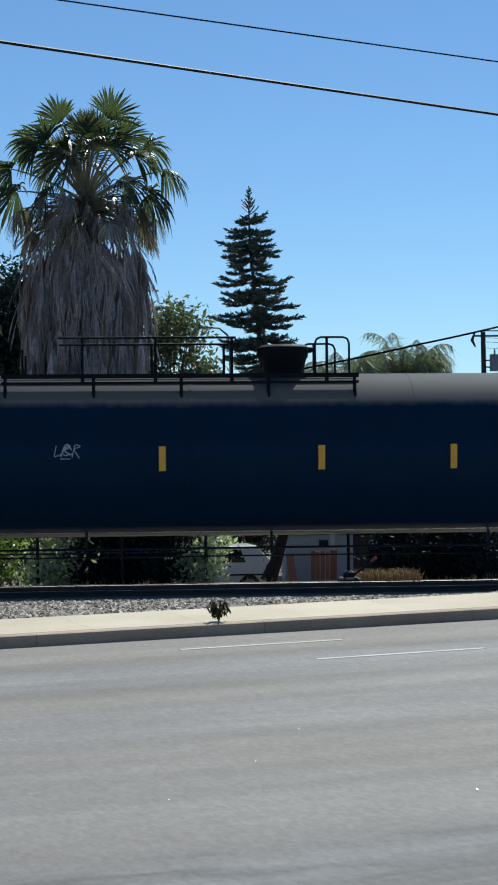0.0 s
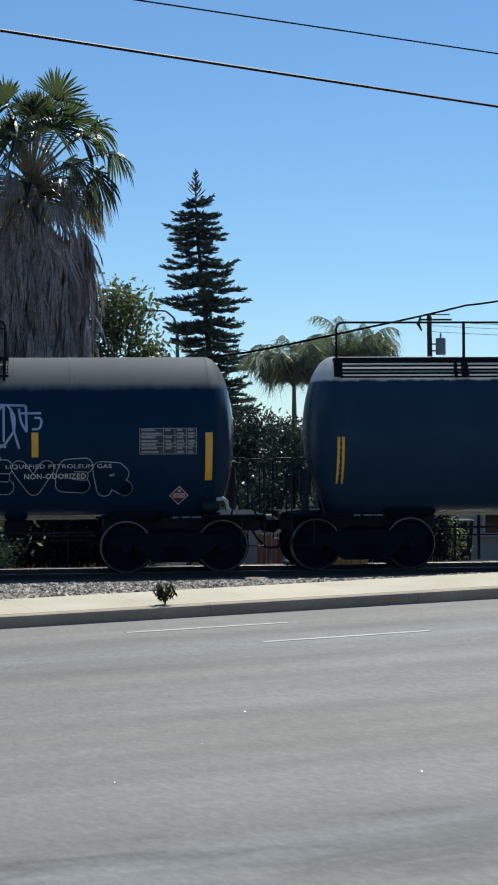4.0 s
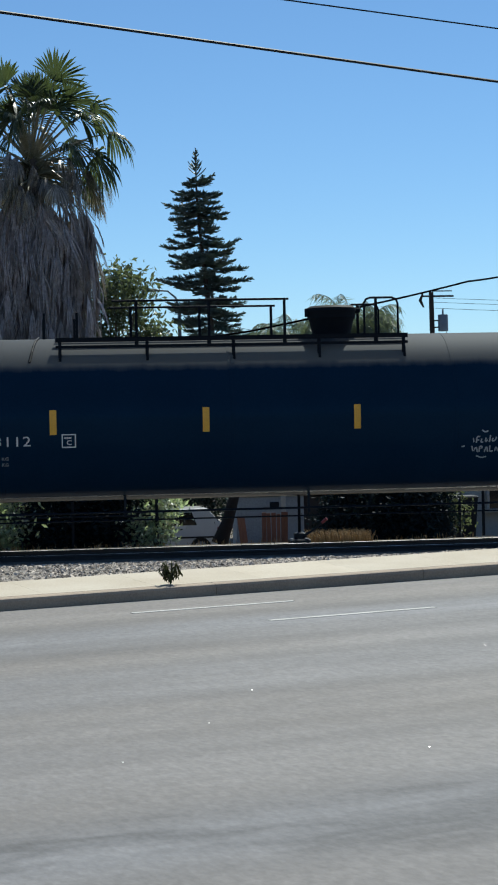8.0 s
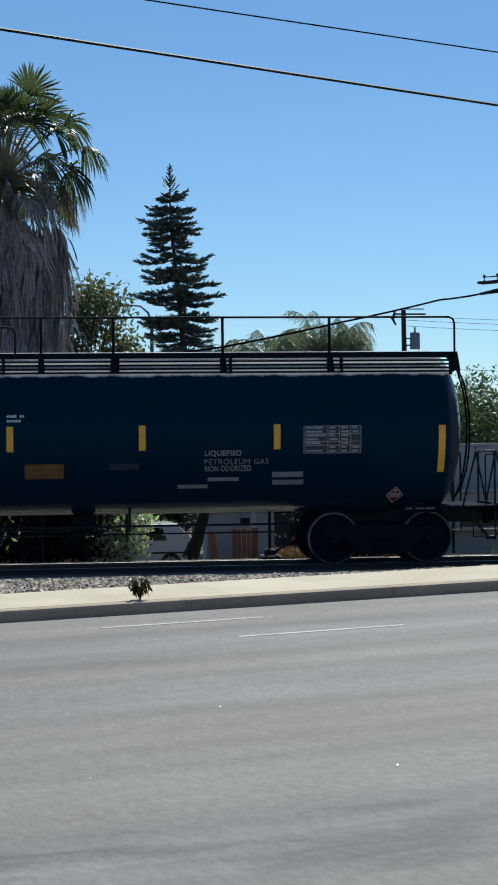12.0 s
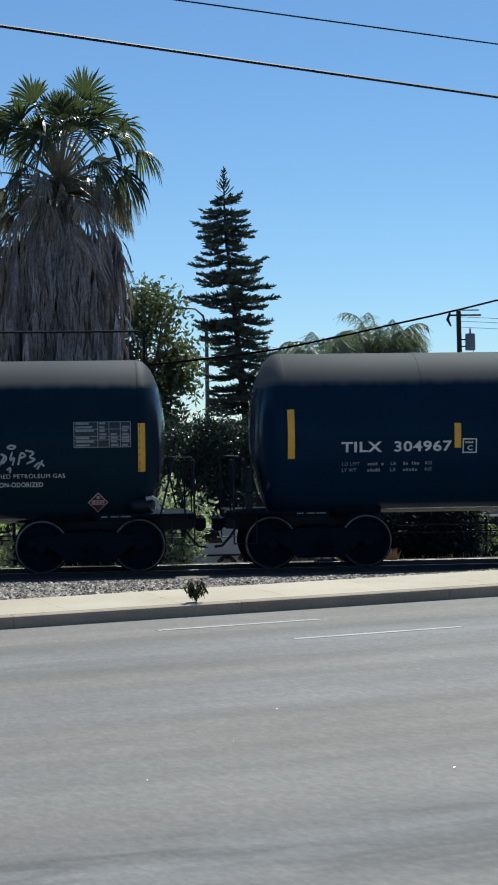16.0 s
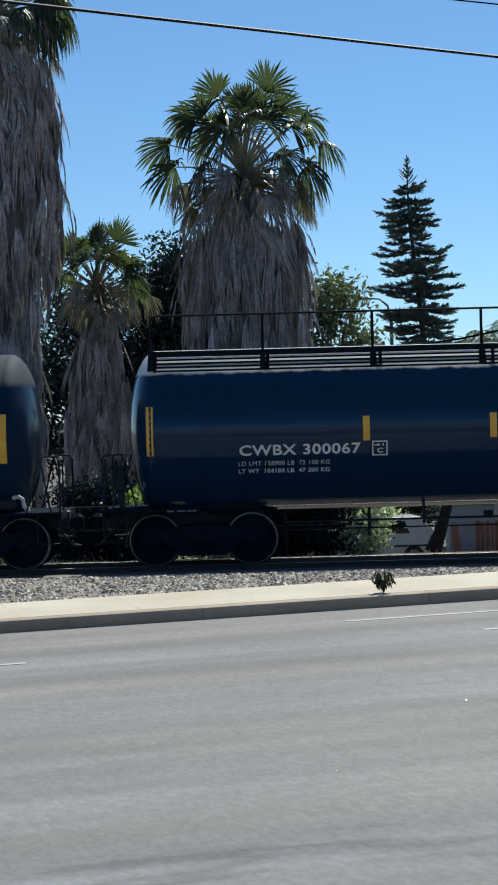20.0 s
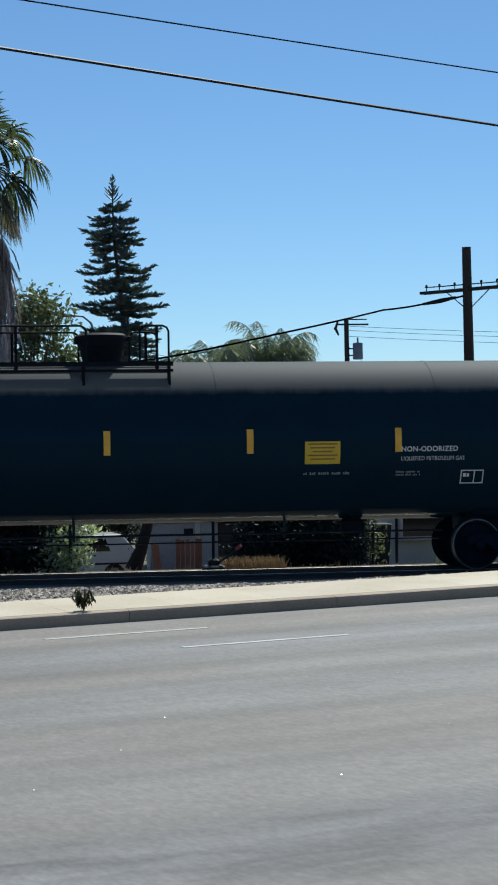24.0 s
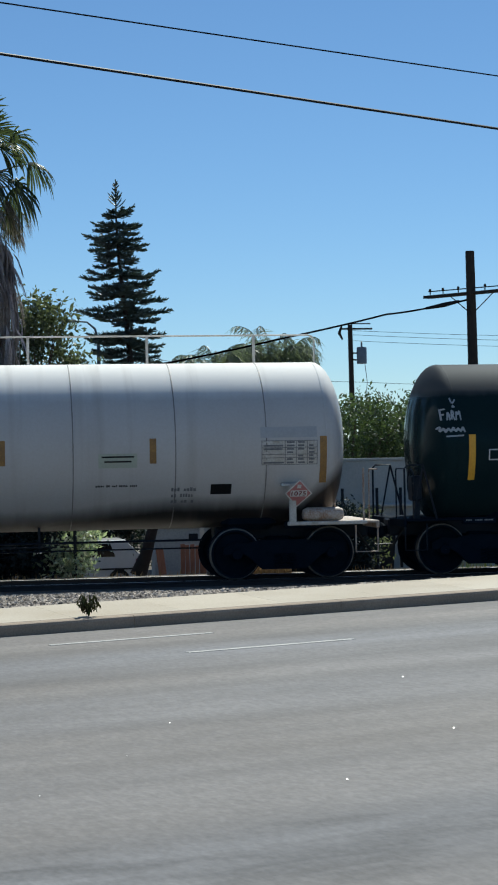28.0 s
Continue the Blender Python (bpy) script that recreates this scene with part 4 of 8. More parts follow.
broad_tree("tree", 13.2, 62.0, 1.8, [(-1.6, 0, 2.3), (0.4, 0, 3.1), (2.2, 0, 2.8), (0.2, 0, 1.6), (4.4, 0, 2.6), (3.6, 0, 1.4)],
           [(1.3, 1, 1.0), (1.4, 1, 1.2), (1.2, 1, 1.1), (2.6, 1, 1.3), (1.4, 1, 1.2), (1.8, 1, 1.2)], 17000, 0.08, "bush_green", 25,
           "bushy green tree with gaps behind the grey wall")
broad_tree("tree", 17.6, 74.0, 1.8, [(-1.0, 0, 3.4), (1.2, 0, 3.5), (0.2, 0, 2.2)], [(1.6, 1, 1.4), (1.7, 1, 1.4), (2.4, 1, 1.6)], 12000, 0.10, "bush_green", 27,
           "bushy green tree behind the utility pole")


def feather_palm(x, y, hub, r, seed, base=-1.4):
    """A palm with arching feathered leaves on a slim trunk."""
    rnd = np.random.RandomState(seed)
    t = thing("feather_palm", pose(x, y, base), "feathery arching palm on a slim pale trunk", "palm tree", "feather palms")
    hub -= base
    part("trunk", Shape().tube([(0, 0, 0), (0, 0, hub * 0.6), (0, 0, hub)], [0.15, 0.13, 0.07], 10), "pale_trunk", t, smooth=True)
    for i in range(40):
        az = i * 137.5 + rnd.uniform(-15, 15)
        a = radians(rnd.uniform(48, 88))
        ln = r * rnd.uniform(0.62, 1.0)
        knee = rnd.randint(5, 9)
        bend = rnd.uniform(16, 27)
        s = Shape()
        pts = []
        p = Vector((0, 0, hub))
        for k in range(14):
            pts.append(p.copy())
            p = p + Vector((math.cos(a), 0, math.sin(a))) * ln / 13
            a -= radians((rnd.uniform(1, 4) if k < knee else bend * rnd.uniform(0.7, 1.3)))
        s.tube(pts, [0.030 - 0.0019 * k for k in range(14)], 4)
        for k in range(4, 14):
            d = (pts[k] - pts[k - 1]).normalized()
            for q in range(6):
                b = pts[k - 1].lerp(pts[k], q / 6)
                for sg in (-1, 1):
                    l2 = r * 0.30 * math.sin(min(1, (k - 3 + q / 6) / 11 + 0.12) * 2.8) * rnd.uniform(0.7, 1.25) + 0.08
                    e = b + Vector((0, sg, 0)) * l2 * rnd.uniform(0.1, 0.8) + d * l2 * rnd.uniform(0.1, 0.7) + Vector((0, 0, -l2 * rnd.uniform(0.3, 1.0)))
                    w = d * 0.013
                    s.poly([b - w, b + w, e.lerp(b, 0.4) + w * 1.2, e, e.lerp(b, 0.4) - w * 0.6])
        part("frond", s, "feather_green", t, at=pose(0, 0, 0, 0, 0, az))
    return t


broad_tree("tree", 4.3, 60.5, 1.5, [(-0.7, 0, 2.1), (0.6, 0, 2.45), (0.0, 0, 0.6)], [(0.9, 0.8, 1.0), (0.9, 0.8, 1.0), (1.8, 0.8, 1.6)], 20000, 0.065, "dark_green", 30, "dense dark green bush beside the conifer")
broad_tree("tree", 6.6, 61.0, 1.5, [(-1.3, 0, 2.2), (0.3, 0, 2.7), (1.5, 0, 2.2), (0.0, 0, 0.6)], [(1.0, 0.8, 1.0), (1.1, 0.8, 1.0), (1.0, 0.8, 1.1), (2.4, 0.8, 1.6)], 26000, 0.065, "dark_green", 29, "dense dark green tree below the conifer")
feather_palm(9.55, 68.0, 4.45, 3.1, 31)
feather_palm(11.85, 69.5, 4.85, 3.4, 33)
broad_tree("tree", 9.6, 58.0, 1.2, [(-1.6, 0, 2.0), (0.0, 0, 2.75), (0.9, 0, 2.2), (0.0, 0, 0.6)], [(1.0, 0.8, 1.2), (0.9, 0.8, 1.0), (0.9, 0.8, 1.1), (2.6, 0.8, 1.5)], 24000, 0.06, "dark_green", 28, "dense dark green bush below the feather palms")

# low planting behind the track


def shrub(x, y, spots, count, size, material, seed, label, blossoms=0):
    """A shrub of leafy clumps with stems, some in white flower."""
    t = thing("shrub", pose(x, y, far_ground_z(x, y)), label, "shrub", "shrubs behind the track")
    leaves, knots = leaf_cloud([c for c, r in spots], [r for c, r in spots], count, size, seed, 18)
    part("foliage", leaves, material, t)
    s = Shape()
    for k in knots[:: max(1, len(knots) // 14)]:
        s.tube([(k[0] * 0.3, k[1] * 0.3, 0), (k[0] * 0.7, k[1] * 0.7, k[2] * 0.6), tuple(k)], [0.022, 0.014, 0.006], 4)
    part("stem", s, "bark", t)
    if blossoms:
        rnd = np.random.RandomState(seed + 1)
        g = Shape()
        for i in range(blossoms):
            k = np.array(knots[rnd.randint(len(knots))]) + rnd.normal(size=3) * 0.10 + np.array((0, -0.1, 0))
            for j in range(5):
                d = Vector(rnd.normal(size=3)).normalized()
                e = d.orthogonal().normalized() * 0.022
                p = Vector(k)
                g.poly([p, p + d * 0.03 + e, p + d * 0.065, p + d * 0.03 - e])
        tagged(part("blossom", g, "blossom", t, "small white blossoms"), kind="stuff")
    return t


RNDX = [(-6.6, 0), (-5.5, 1), (-3.4, 0), (-2.75, 0), (-2.0, 2), (-0.80, 1), (0.2, 0), (1.0, 0), (1.75, 0), (2.6, 1)]
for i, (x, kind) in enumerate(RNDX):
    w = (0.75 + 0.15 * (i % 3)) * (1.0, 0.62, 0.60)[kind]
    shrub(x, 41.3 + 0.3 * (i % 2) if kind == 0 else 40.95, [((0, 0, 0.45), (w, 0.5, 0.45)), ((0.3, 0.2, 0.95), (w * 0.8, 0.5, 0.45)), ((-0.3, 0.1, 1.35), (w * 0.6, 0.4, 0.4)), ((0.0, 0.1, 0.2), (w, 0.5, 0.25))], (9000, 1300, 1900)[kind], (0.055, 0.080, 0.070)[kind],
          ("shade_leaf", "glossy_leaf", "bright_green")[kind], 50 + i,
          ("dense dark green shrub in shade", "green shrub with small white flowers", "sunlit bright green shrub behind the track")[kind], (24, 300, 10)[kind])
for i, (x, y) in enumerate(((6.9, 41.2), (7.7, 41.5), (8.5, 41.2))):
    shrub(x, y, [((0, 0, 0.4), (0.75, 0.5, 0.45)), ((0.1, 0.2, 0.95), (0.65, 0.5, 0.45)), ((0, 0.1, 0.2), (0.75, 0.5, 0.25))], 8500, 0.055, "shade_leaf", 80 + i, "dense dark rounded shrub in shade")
shrub(9.3, 42.5, [((0, 0, 0.5), (0.5, 0.5, 0.5)), ((0, 0, 1.0), (0.4, 0.4, 0.4))], 1500, 0.055, "tree_green", 90, "loose green shrub beside the grey wall", 30)
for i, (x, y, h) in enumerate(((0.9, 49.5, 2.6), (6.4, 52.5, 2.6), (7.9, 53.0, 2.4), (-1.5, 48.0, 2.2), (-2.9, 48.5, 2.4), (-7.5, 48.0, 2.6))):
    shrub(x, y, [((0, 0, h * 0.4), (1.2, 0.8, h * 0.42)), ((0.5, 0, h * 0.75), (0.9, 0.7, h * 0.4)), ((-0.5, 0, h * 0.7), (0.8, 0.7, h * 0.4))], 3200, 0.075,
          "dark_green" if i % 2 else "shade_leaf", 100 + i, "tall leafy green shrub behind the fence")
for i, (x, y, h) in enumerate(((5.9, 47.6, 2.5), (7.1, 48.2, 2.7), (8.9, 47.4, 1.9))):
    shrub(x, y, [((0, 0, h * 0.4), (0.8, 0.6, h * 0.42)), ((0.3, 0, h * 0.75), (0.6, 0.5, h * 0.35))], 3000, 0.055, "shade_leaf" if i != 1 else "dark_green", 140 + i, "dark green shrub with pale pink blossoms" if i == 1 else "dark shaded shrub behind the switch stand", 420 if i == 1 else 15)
for i, (x, y) in enumerate(((9.6, 45.5), (8.9, 45.9), (9.9, 46.8))):
    shrub(x, y, [((0, 0, 0.6), (0.6, 0.5, 0.55)), ((0.1, 0, 1.2), (0.5, 0.4, 0.5))], 1100, 0.05, "grey_leaf", 120 + i, "dry grey-green shrub in front of the wall", 25)


def grass_tuft_field(spot, count, h, seed):
    rnd = np.random.RandomState(seed)
    s = Shape()
    for i in range(count):
        x, y = spot(rnd)
        z = far_ground_z(x, y) if y > 38 else verge(x, (y - back_edge(x)[0]) / (34.35 - back_edge(x)[0]))[2]
        a = rnd.uniform(0, 6.28)
        d = Vector((math.cos(a), math.sin(a), 0))
        e = Vector((-d.y, d.x, 0)) * 0.008
        hh = h * rnd.uniform(0.5, 1.2)
        p = Vector((x, y, z))
        s.grid([[p - e, p + e], [p + d * hh * 0.15 + Vector((0, 0, hh * 0.6)) - e * 0.7, p + d * hh * 0.15 + Vector((0, 0, hh * 0.6)) + e * 0.7],
                [p + d * hh * 0.45 + Vector((0, 0, hh)) - e * 0.1, p + d * hh * 0.45 + Vector((0, 0, hh)) + e * 0.1]])
    return s


tagged(solid("dry_grass", grass_tuft_field(lambda r: (r.uniform(5.8, 7.1), r.uniform(39.4, 40.4)), 1300, 0.24, 7), "dry_grass"), "dry yellow grass beyond the track", "grass", kind="stuff")
tagged(solid("weeds", grass_tuft_field(lambda r: (r.uniform(10.4, 12.0), r.uniform(39.4, 40.2)), 70, 0.22, 8), "weed_green"), "low green weeds along the track", "grass", kind="stuff")
tagged(solid("dry_grass", grass_tuft_field(lambda r: (r.uniform(-6, 14), r.uniform(38.9, 40.6)), 500, 0.10, 9), "dry_grass"), "sparse dry grass behind the rails", "grass", kind="stuff")


def kerb_weed(u, n):
    """A small drooping weed in the joint behind the kerb."""
    rnd = np.random.RandomState(77)
    t = thing("kerb_weed", Matrix.Translation(on_street(u, n, 0.15)), "small dark drooping weed growing out of the kerb joint", "weed")
    s, g = Shape(), Shape()
    for i in range(34):
        a, ln = rnd.uniform(0, 6.28), rnd.uniform(0.15, 0.34)
        d = Vector((math.cos(a), math.sin(a) * 0.7, 0))
        p1 = d * ln * 0.30 + Vector((0, 0, ln * 0.95))
        p2 = d * ln * 0.48 + Vector((0, 0, ln * 0.55))
        g.tube([(0, 0, 0), p1, p2], [0.006, 0.004, 0.002], 4)
        for j in range(12):
            q = rnd.uniform(0.25, 1)
            b = p1 * (q * 2) if q < 0.5 else p1.lerp(p2, q * 2 - 1)
            e = Vector(rnd.normal(size=3)) * 0.02 + Vector((0, 0, -0.045))
            w = Vector(rnd.normal(size=3)).normalized() * 0.013
            s.poly([b, b + e * 0.5 + w, b + e, b + e * 0.5 - w])
    part("foliage", s, "weed_dark", t)
    tagged(part("stem", g, "weed_green", t), kind="stuff")


kerb_weed(8.52, 23.24)

# ---- the train ----
RAD, AXIS, HEAD = 1.54, 2.51, 0.54


def shell(half, head=HEAD, n=72):
    """A tank lying along X with bulged ends."""
    prof = [(-half + head - head * math.cos(math.pi / 2 * i / 12), max(0.002, RAD * math.sin(math.pi / 2 * i / 12))) for i in range(13)]
    k = max(4, int((half - head) / 0.8))
    body = [(-half + head + (2 * half - 2 * head) * i / k, RAD) for i in range(1, k)]
    right = [(-a, r) for a, r in reversed(prof)]
    return Shape().lathe(prof + body + right, "x", n, (0, 0, AXIS))


def skin(x, z, half, off=0.006):
    """The place on the tank's camera side at (x, z)."""
    e = abs(x) - (half - HEAD)
    r = RAD if e <= 0 else RAD * math.sqrt(max(0.0, 1 - (e / HEAD) ** 2))
    dz = z - AXIS
    return (x, -math.sqrt(max(0.0, r * r - dz * dz)) - off, z)


def patch(x0, x1, z0, z1, half, off=0.006, thick=True, step=0.09):
    """A sheet laid on the tank's side."""
    nx, nz = max(1, int((x1 - x0) / 0.5)), max(2, int((z1 - z0) / step))
    s = Shape()
    s.grid([[skin(x0 + (x1 - x0) * i / nx, z0 + (z1 - z0) * j / nz, half, off) for i in range(nx + 1)] for j in range(nz + 1)])
    return s


def wheel_mesh():
    prof = [(0.0, 0.10), (0.0, 0.02), (-0.06, 0.02), (-0.06, 0.10), (-0.03, 0.13), (0.0, 0.20), (0.0, 0.36), (-0.055, 0.39), (-0.065, 0.43), (-0.06, 0.452), (0.0, 0.457), (0.045, 0.462), (0.055, 0.485), (0.075, 0.485),
            (0.078, 0.40), (0.03, 0.35), (0.03, 0.2), (0.06, 0.12), (0.06, 0.09)]
    return Shape().lathe([(a, r * WHEEL_R / 0.457 if r > 0.2 else r) for a, r in prof], "y", 36)


WHEEL = wheel_mesh().mesh("wheel", True, 35)
WHEEL.materials.append(M["truck_iron"])
RING = Shape().lathe([(a, r * WHEEL_R / 0.457) for a, r in ((-0.067, 0.432), (-0.064, 0.4525), (0.0, 0.4585), (0.045, 0.4635))], "y", 40).mesh("tread", True)
RING.materials.append(M["wheel_tread"])
AXLE = Shape().lathe([(-0.98, 0.01), (-0.98, 0.085), (-0.96, 0.095), (-0.82, 0.095), (-0.80, 0.075), (0.80, 0.075), (0.82, 0.095), (0.96, 0.095), (0.98, 0.085), (0.98, 0.01)], "y", 16).mesh("axle", True)
AXLE.materials.append(M["truck_iron"])
CAP = Shape()
for k in range(3):
    CAP.lathe([(-1.0, 0.002), (-1.0, 0.018), (-0.975, 0.018)], "y", 8, (0.05 * math.cos(2.094 * k), 0, 0.05 * math.sin(2.094 * k)))
CAP = CAP.mesh("cap_bolts")
CAP.materials.append(M["wheel_tread"])

# cast side frame: two pedestals, an arch and a window for the springs
SF = Shape()
OUT = [(-1.15, 0.46), (-1.15, 0.60), (-0.98, 0.68), (-0.72, 0.66), (-0.42, 0.72), (0.42, 0.72), (0.72, 0.66), (0.98, 0.68), (1.15, 0.60), (1.15, 0.46), (0.80, 0.47), (0.70, 0.42), (0.42, 0.17), (-0.42, 0.17), (-0.70, 0.42), (-0.80, 0.47)]
for ya, yb in ((-1.06, -0.90),):
    b = len(SF.v)
    SF.grid([[(x, ya, z) for x, z in OUT], [(x, yb, z) for x, z in OUT]], True)
    SF.f.append(tuple(b + j for j in range(len(OUT))))
    SF.f.append(tuple(b + len(OUT) + j for j in range(len(OUT) - 1, -1, -1)))
SIDE = SF.mesh("side_frame")
SIDE.materials.append(M["truck_iron"])
BOLSTER = Shape().box((0, 0, 0.52), (0.42, 2.0, 0.28), bevel=0.04).box((0, 0, 0.70), (0.5, 0.7, 0.12), bevel=0.03).mesh("bolster")
BOLSTER.materials.append(M["truck_iron"])
SPRING = Shape().tube([(0.055 * math.cos(a * 0.785), -1.075 + 0.055 * math.sin(a * 0.785), 0.22 + 0.0062 * a) for a in range(40)], 0.012, 5).mesh("spring")
SPRING.materials.append(M["truck_iron"])
BEARING = Shape().lathe([(-1.09, 0.01), (-1.09, 0.09), (-1.05, 0.11), (-0.9, 0.11)], "y", 16).mesh("bearing", True)
BEARING.materials.append(M["truck_iron"])
SHOE = Shape().box((0, -0.78, 0.42), (0.07, 0.10, 0.30), pose(0, 0, 0, 0, 12)).mesh("brake_shoe")
SHOE.materials.append(M["truck_iron"])


def truck(car, x):
    """A two-axle truck under a car; the wheelsets turn, so they belong to the car."""
    t = new("truck")
    t.parent = car
    t.matrix_basis = pose(x, 0, RAIL_Z + WHEEL_R - 0.457)
    for flip in (0, 180):
        part("side_frame", SIDE, "truck_iron", t, at=pose(0, 0, 0, 0, 0, flip))
        for dx in (-0.14, 0.0, 0.14):
            part("spring", SPRING, "truck_iron", t, at=pose(0, 0, 0, 0, 0, flip) @ pose(dx, 0, 0))
        for dx in (-0.9, 0.9):
            part("bearing", BEARING, "truck_iron", t, at=pose(dx, 0, 0.457, 0, 0, flip))
            part("brake_shoe", SHOE, "truck_iron", t, at=pose(dx * 0.42, 0, 0, 0, 0, flip))
    part("bolster", BOLSTER, "truck_iron", t)
    sets = []
    for dx in (-0.9, 0.9):
        w = new("wheelset")
        w.parent = car
        w.matrix_basis = pose(x + dx, 0, RAIL_Z + WHEEL_R)
        part("axle", AXLE, "truck_iron", w)
        part("cap_bolts", CAP, "wheel_tread", w, "small bright bearing cap bolts")
        for flip in (0, 180):
            part("wheel", WHEEL, "truck_iron", w, at=pose(0, -0.74 if not flip else 0.74, 0, 0, 0, flip))
            part("tread", RING, "wheel_tread", w, "worn bright steel tread", at=pose(0, -0.74 if not flip else 0.74, 0, 0, 0, flip))
        sets.append((w, x + dx))
    return sets


ROLLING = []   # (wheelset, x on its car, car, the car's x on the train)
CARS = []


def tank_car(x0, x1, paint, label, trucks, sill="black_steel", bands=(), boxes=(4.7,)):
    """A tank car between the two ends x0 and x1, measured along the train."""
    xc, half = (x0 + x1) / 2, (x1 - x0) / 2
    car = thing("tank_car", pose(xc, TRACK_Y, 0), label, "tank car", "tank cars of the train")
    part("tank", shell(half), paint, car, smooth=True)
    k = 0.36 if paint == "white_paint" else 1.0
    for x in bands:
        s = Shape().lathe([(x - k * 0.03, RAD - 0.002), (x - k * 0.026, RAD + 0.005), (x + k * 0.026, RAD + 0.005), (x + k * 0.03, RAD - 0.002)], "x", 72, (0, 0, AXIS))
        part("jacket_band", s, "seam_dark" if paint == "white_paint" else paint, car, smooth=True)
    for sg in (-1, 1):
        x = sg * (half - HEAD - 0.02)
        s = Shape().lathe([(x - 0.016, RAD - 0.002), (x - 0.012, RAD + 0.004), (x + 0.012, RAD + 0.004), (x + 0.016, RAD - 0.002)], "x", 72, (0, 0, AXIS))
        part("head_seam", s, paint, car, smooth=True)
        part("stub_sill", Shape().box((sg * (half - 1.0), 0, 0.90), (3.0, 0.45, 0.34), bevel=0.03), "black_steel", car)
        s = Shape().box((sg * (half + 0.40), 0, 0.84), (0.62, 0.16, 0.18), bevel=0.03).box((sg * (half + 0.64), 0.05 * sg, 0.84), (0.22, 0.27, 0.30), bevel=0.06)
        s.tube([(sg * (half + 0.25), 0, 0.95), (sg * (half + 0.20), -0.75, 1.0)], 0.014, 6)
        part("coupler", s, "truck_iron", car)
        # end platform on a cross beam, with grab irons and a sill step
        s = Shape().box((sg * (half - 0.13), 0, 1.06), (1.20, 2.75, 0.045), bevel=0.01).box((sg * (half + 0.44), 0, 1.0), (0.06, 2.75, 0.12), bevel=0.01)
        part("end_platform", s, "truck_iron" if sill == "black_steel" else sill, car)
        sx = sg * (half - 1.0)
        part("jacking_pad", Shape().box((sx, -1.33, 1.03), (0.66, 0.10, 0.13), bevel=0.015), "truck_iron", car)
        g = Shape()
        for i in range(18):
            if i not in (4, 5, 11):
                g.grid([[(sx - 0.27 + 0.03 * i, -1.384, z), (sx - 0.249 + 0.03 * i, -1.384, z)] for z in (1.03, 1.056)])
        tagged(part("stencil", g, "faded_letter", car, "row of small white stencil marks"), kind="stuff")
        k = new("grab_irons")
        k.parent = car
        for y in (-1.35, 1.35):
            xe = sg * (half + 0.44)
            iron = [(xe, y, 1.06), (xe, y, 2.04), (xe - sg * 0.05, y, 2.10), (xe - sg * 0.36, y, 2.10), (xe - sg * 0.62, y, 1.06)]
            if sill != "black_steel":
                iron = [(xe - sg * 0.26, y, 1.06), (xe - sg * 0.26, y, 2.06)]
            part("grab_iron", Shape().tube(iron, 0.020, 6), sill, k)
            if sill == "black_steel":
                part("brace", Shape().tube([(xe - sg * 0.36, y, 2.09), (xe - sg * 0.16, y, 1.06)], 0.017, 6), sill, k)
            part("sill_step", Shape().tube([(xe, y, 1.0), (xe, y, 0.5), (xe - sg * 0.42, y, 0.5), (xe - sg * 0.42, y, 1.0)], 0.017, 6), sill, k)
        part("end_rail", Shape().tube([(sg * (half + 0.44), -1.35, 2.04), (sg * (half + 0.44), -0.7, 2.04), (sg * (half + 0.44), -0.65, 1.99), (sg * (half + 0.44), -0.65, 1.06)], 0.015, 6), sill, car)
        part("saddle", Shape().box((sg * (half - 1.9), 0, 1.16), (1.05, 1.5, 0.46), bevel=0.12), "truck_iron", car)
        pts = [(sg * (half + 0.25), -0.35, 0.85), (sg * (half + 0.42), -0.38, 0.60), (sg * (half + 0.58), -0.34, 0.42), (sg * (half + 0.72), -0.3, 0.40)]
        part("air_hose", Shape().tube(pts, 0.026, 7), "rubber", car)
    # brake gear: a hand wheel on one end, a reservoir and rods under the belly
    w = Shape()
    xw = -half - 0.22
    ring = [(xw, -0.95 + 0.27 * math.cos(a * 0.3927), 1.75 + 0.27 * math.sin(a * 0.3927)) for a in range(17)]
    w.tube(ring, 0.017, 6)
    for a in range(4):
        w.tube([(xw, -0.95, 1.75), (xw, -0.95 + 0.27 * math.cos(a * 1.5708), 1.75 + 0.27 * math.sin(a * 1.5708))], 0.012, 5)
    part("hand_brake_wheel", w, "black_steel", car)
    part("brake_box", Shape().box((-half - 0.14, -0.95, 1.66), (0.20, 0.34, 0.48), bevel=0.03).box((-half - 0.12, -0.95, 1.24), (0.10, 0.20, 0.40)), "black_steel", car)
    lo, hi = trucks[0] - xc + 1.5, trucks[1] - xc - 1.5
    part("brake_rod", Shape().tube([(lo, -0.55, 0.76), (hi, -0.55, 0.76)], 0.022, 6), "black_steel", car)
    part("brake_rod", Shape().tube([(lo, -0.35, 0.60), (hi, -0.35, 0.60)], 0.016, 6), "black_steel", car)
    for x in (lo * 0.62, lo * 0.1, hi * 0.52):
        part("hanger", Shape().box((x, -0.5, 0.86), (0.05, 0.06, 0.40), bevel=0.008), "black_steel", car)
    for x in boxes:
        part("brake_cylinder", Shape().box((x, -0.35, 0.84), (0.44, 0.34, 0.36), bevel=0.07).box((x + 0.05, -0.35, 1.06), (0.16, 0.2, 0.16)), "pitch_black", car)
    for x in trucks:
        for w, dx in truck(car, x - xc):
            ROLLING.append((w, dx, xc))
    CARS.append((car, xc))
    return car, half


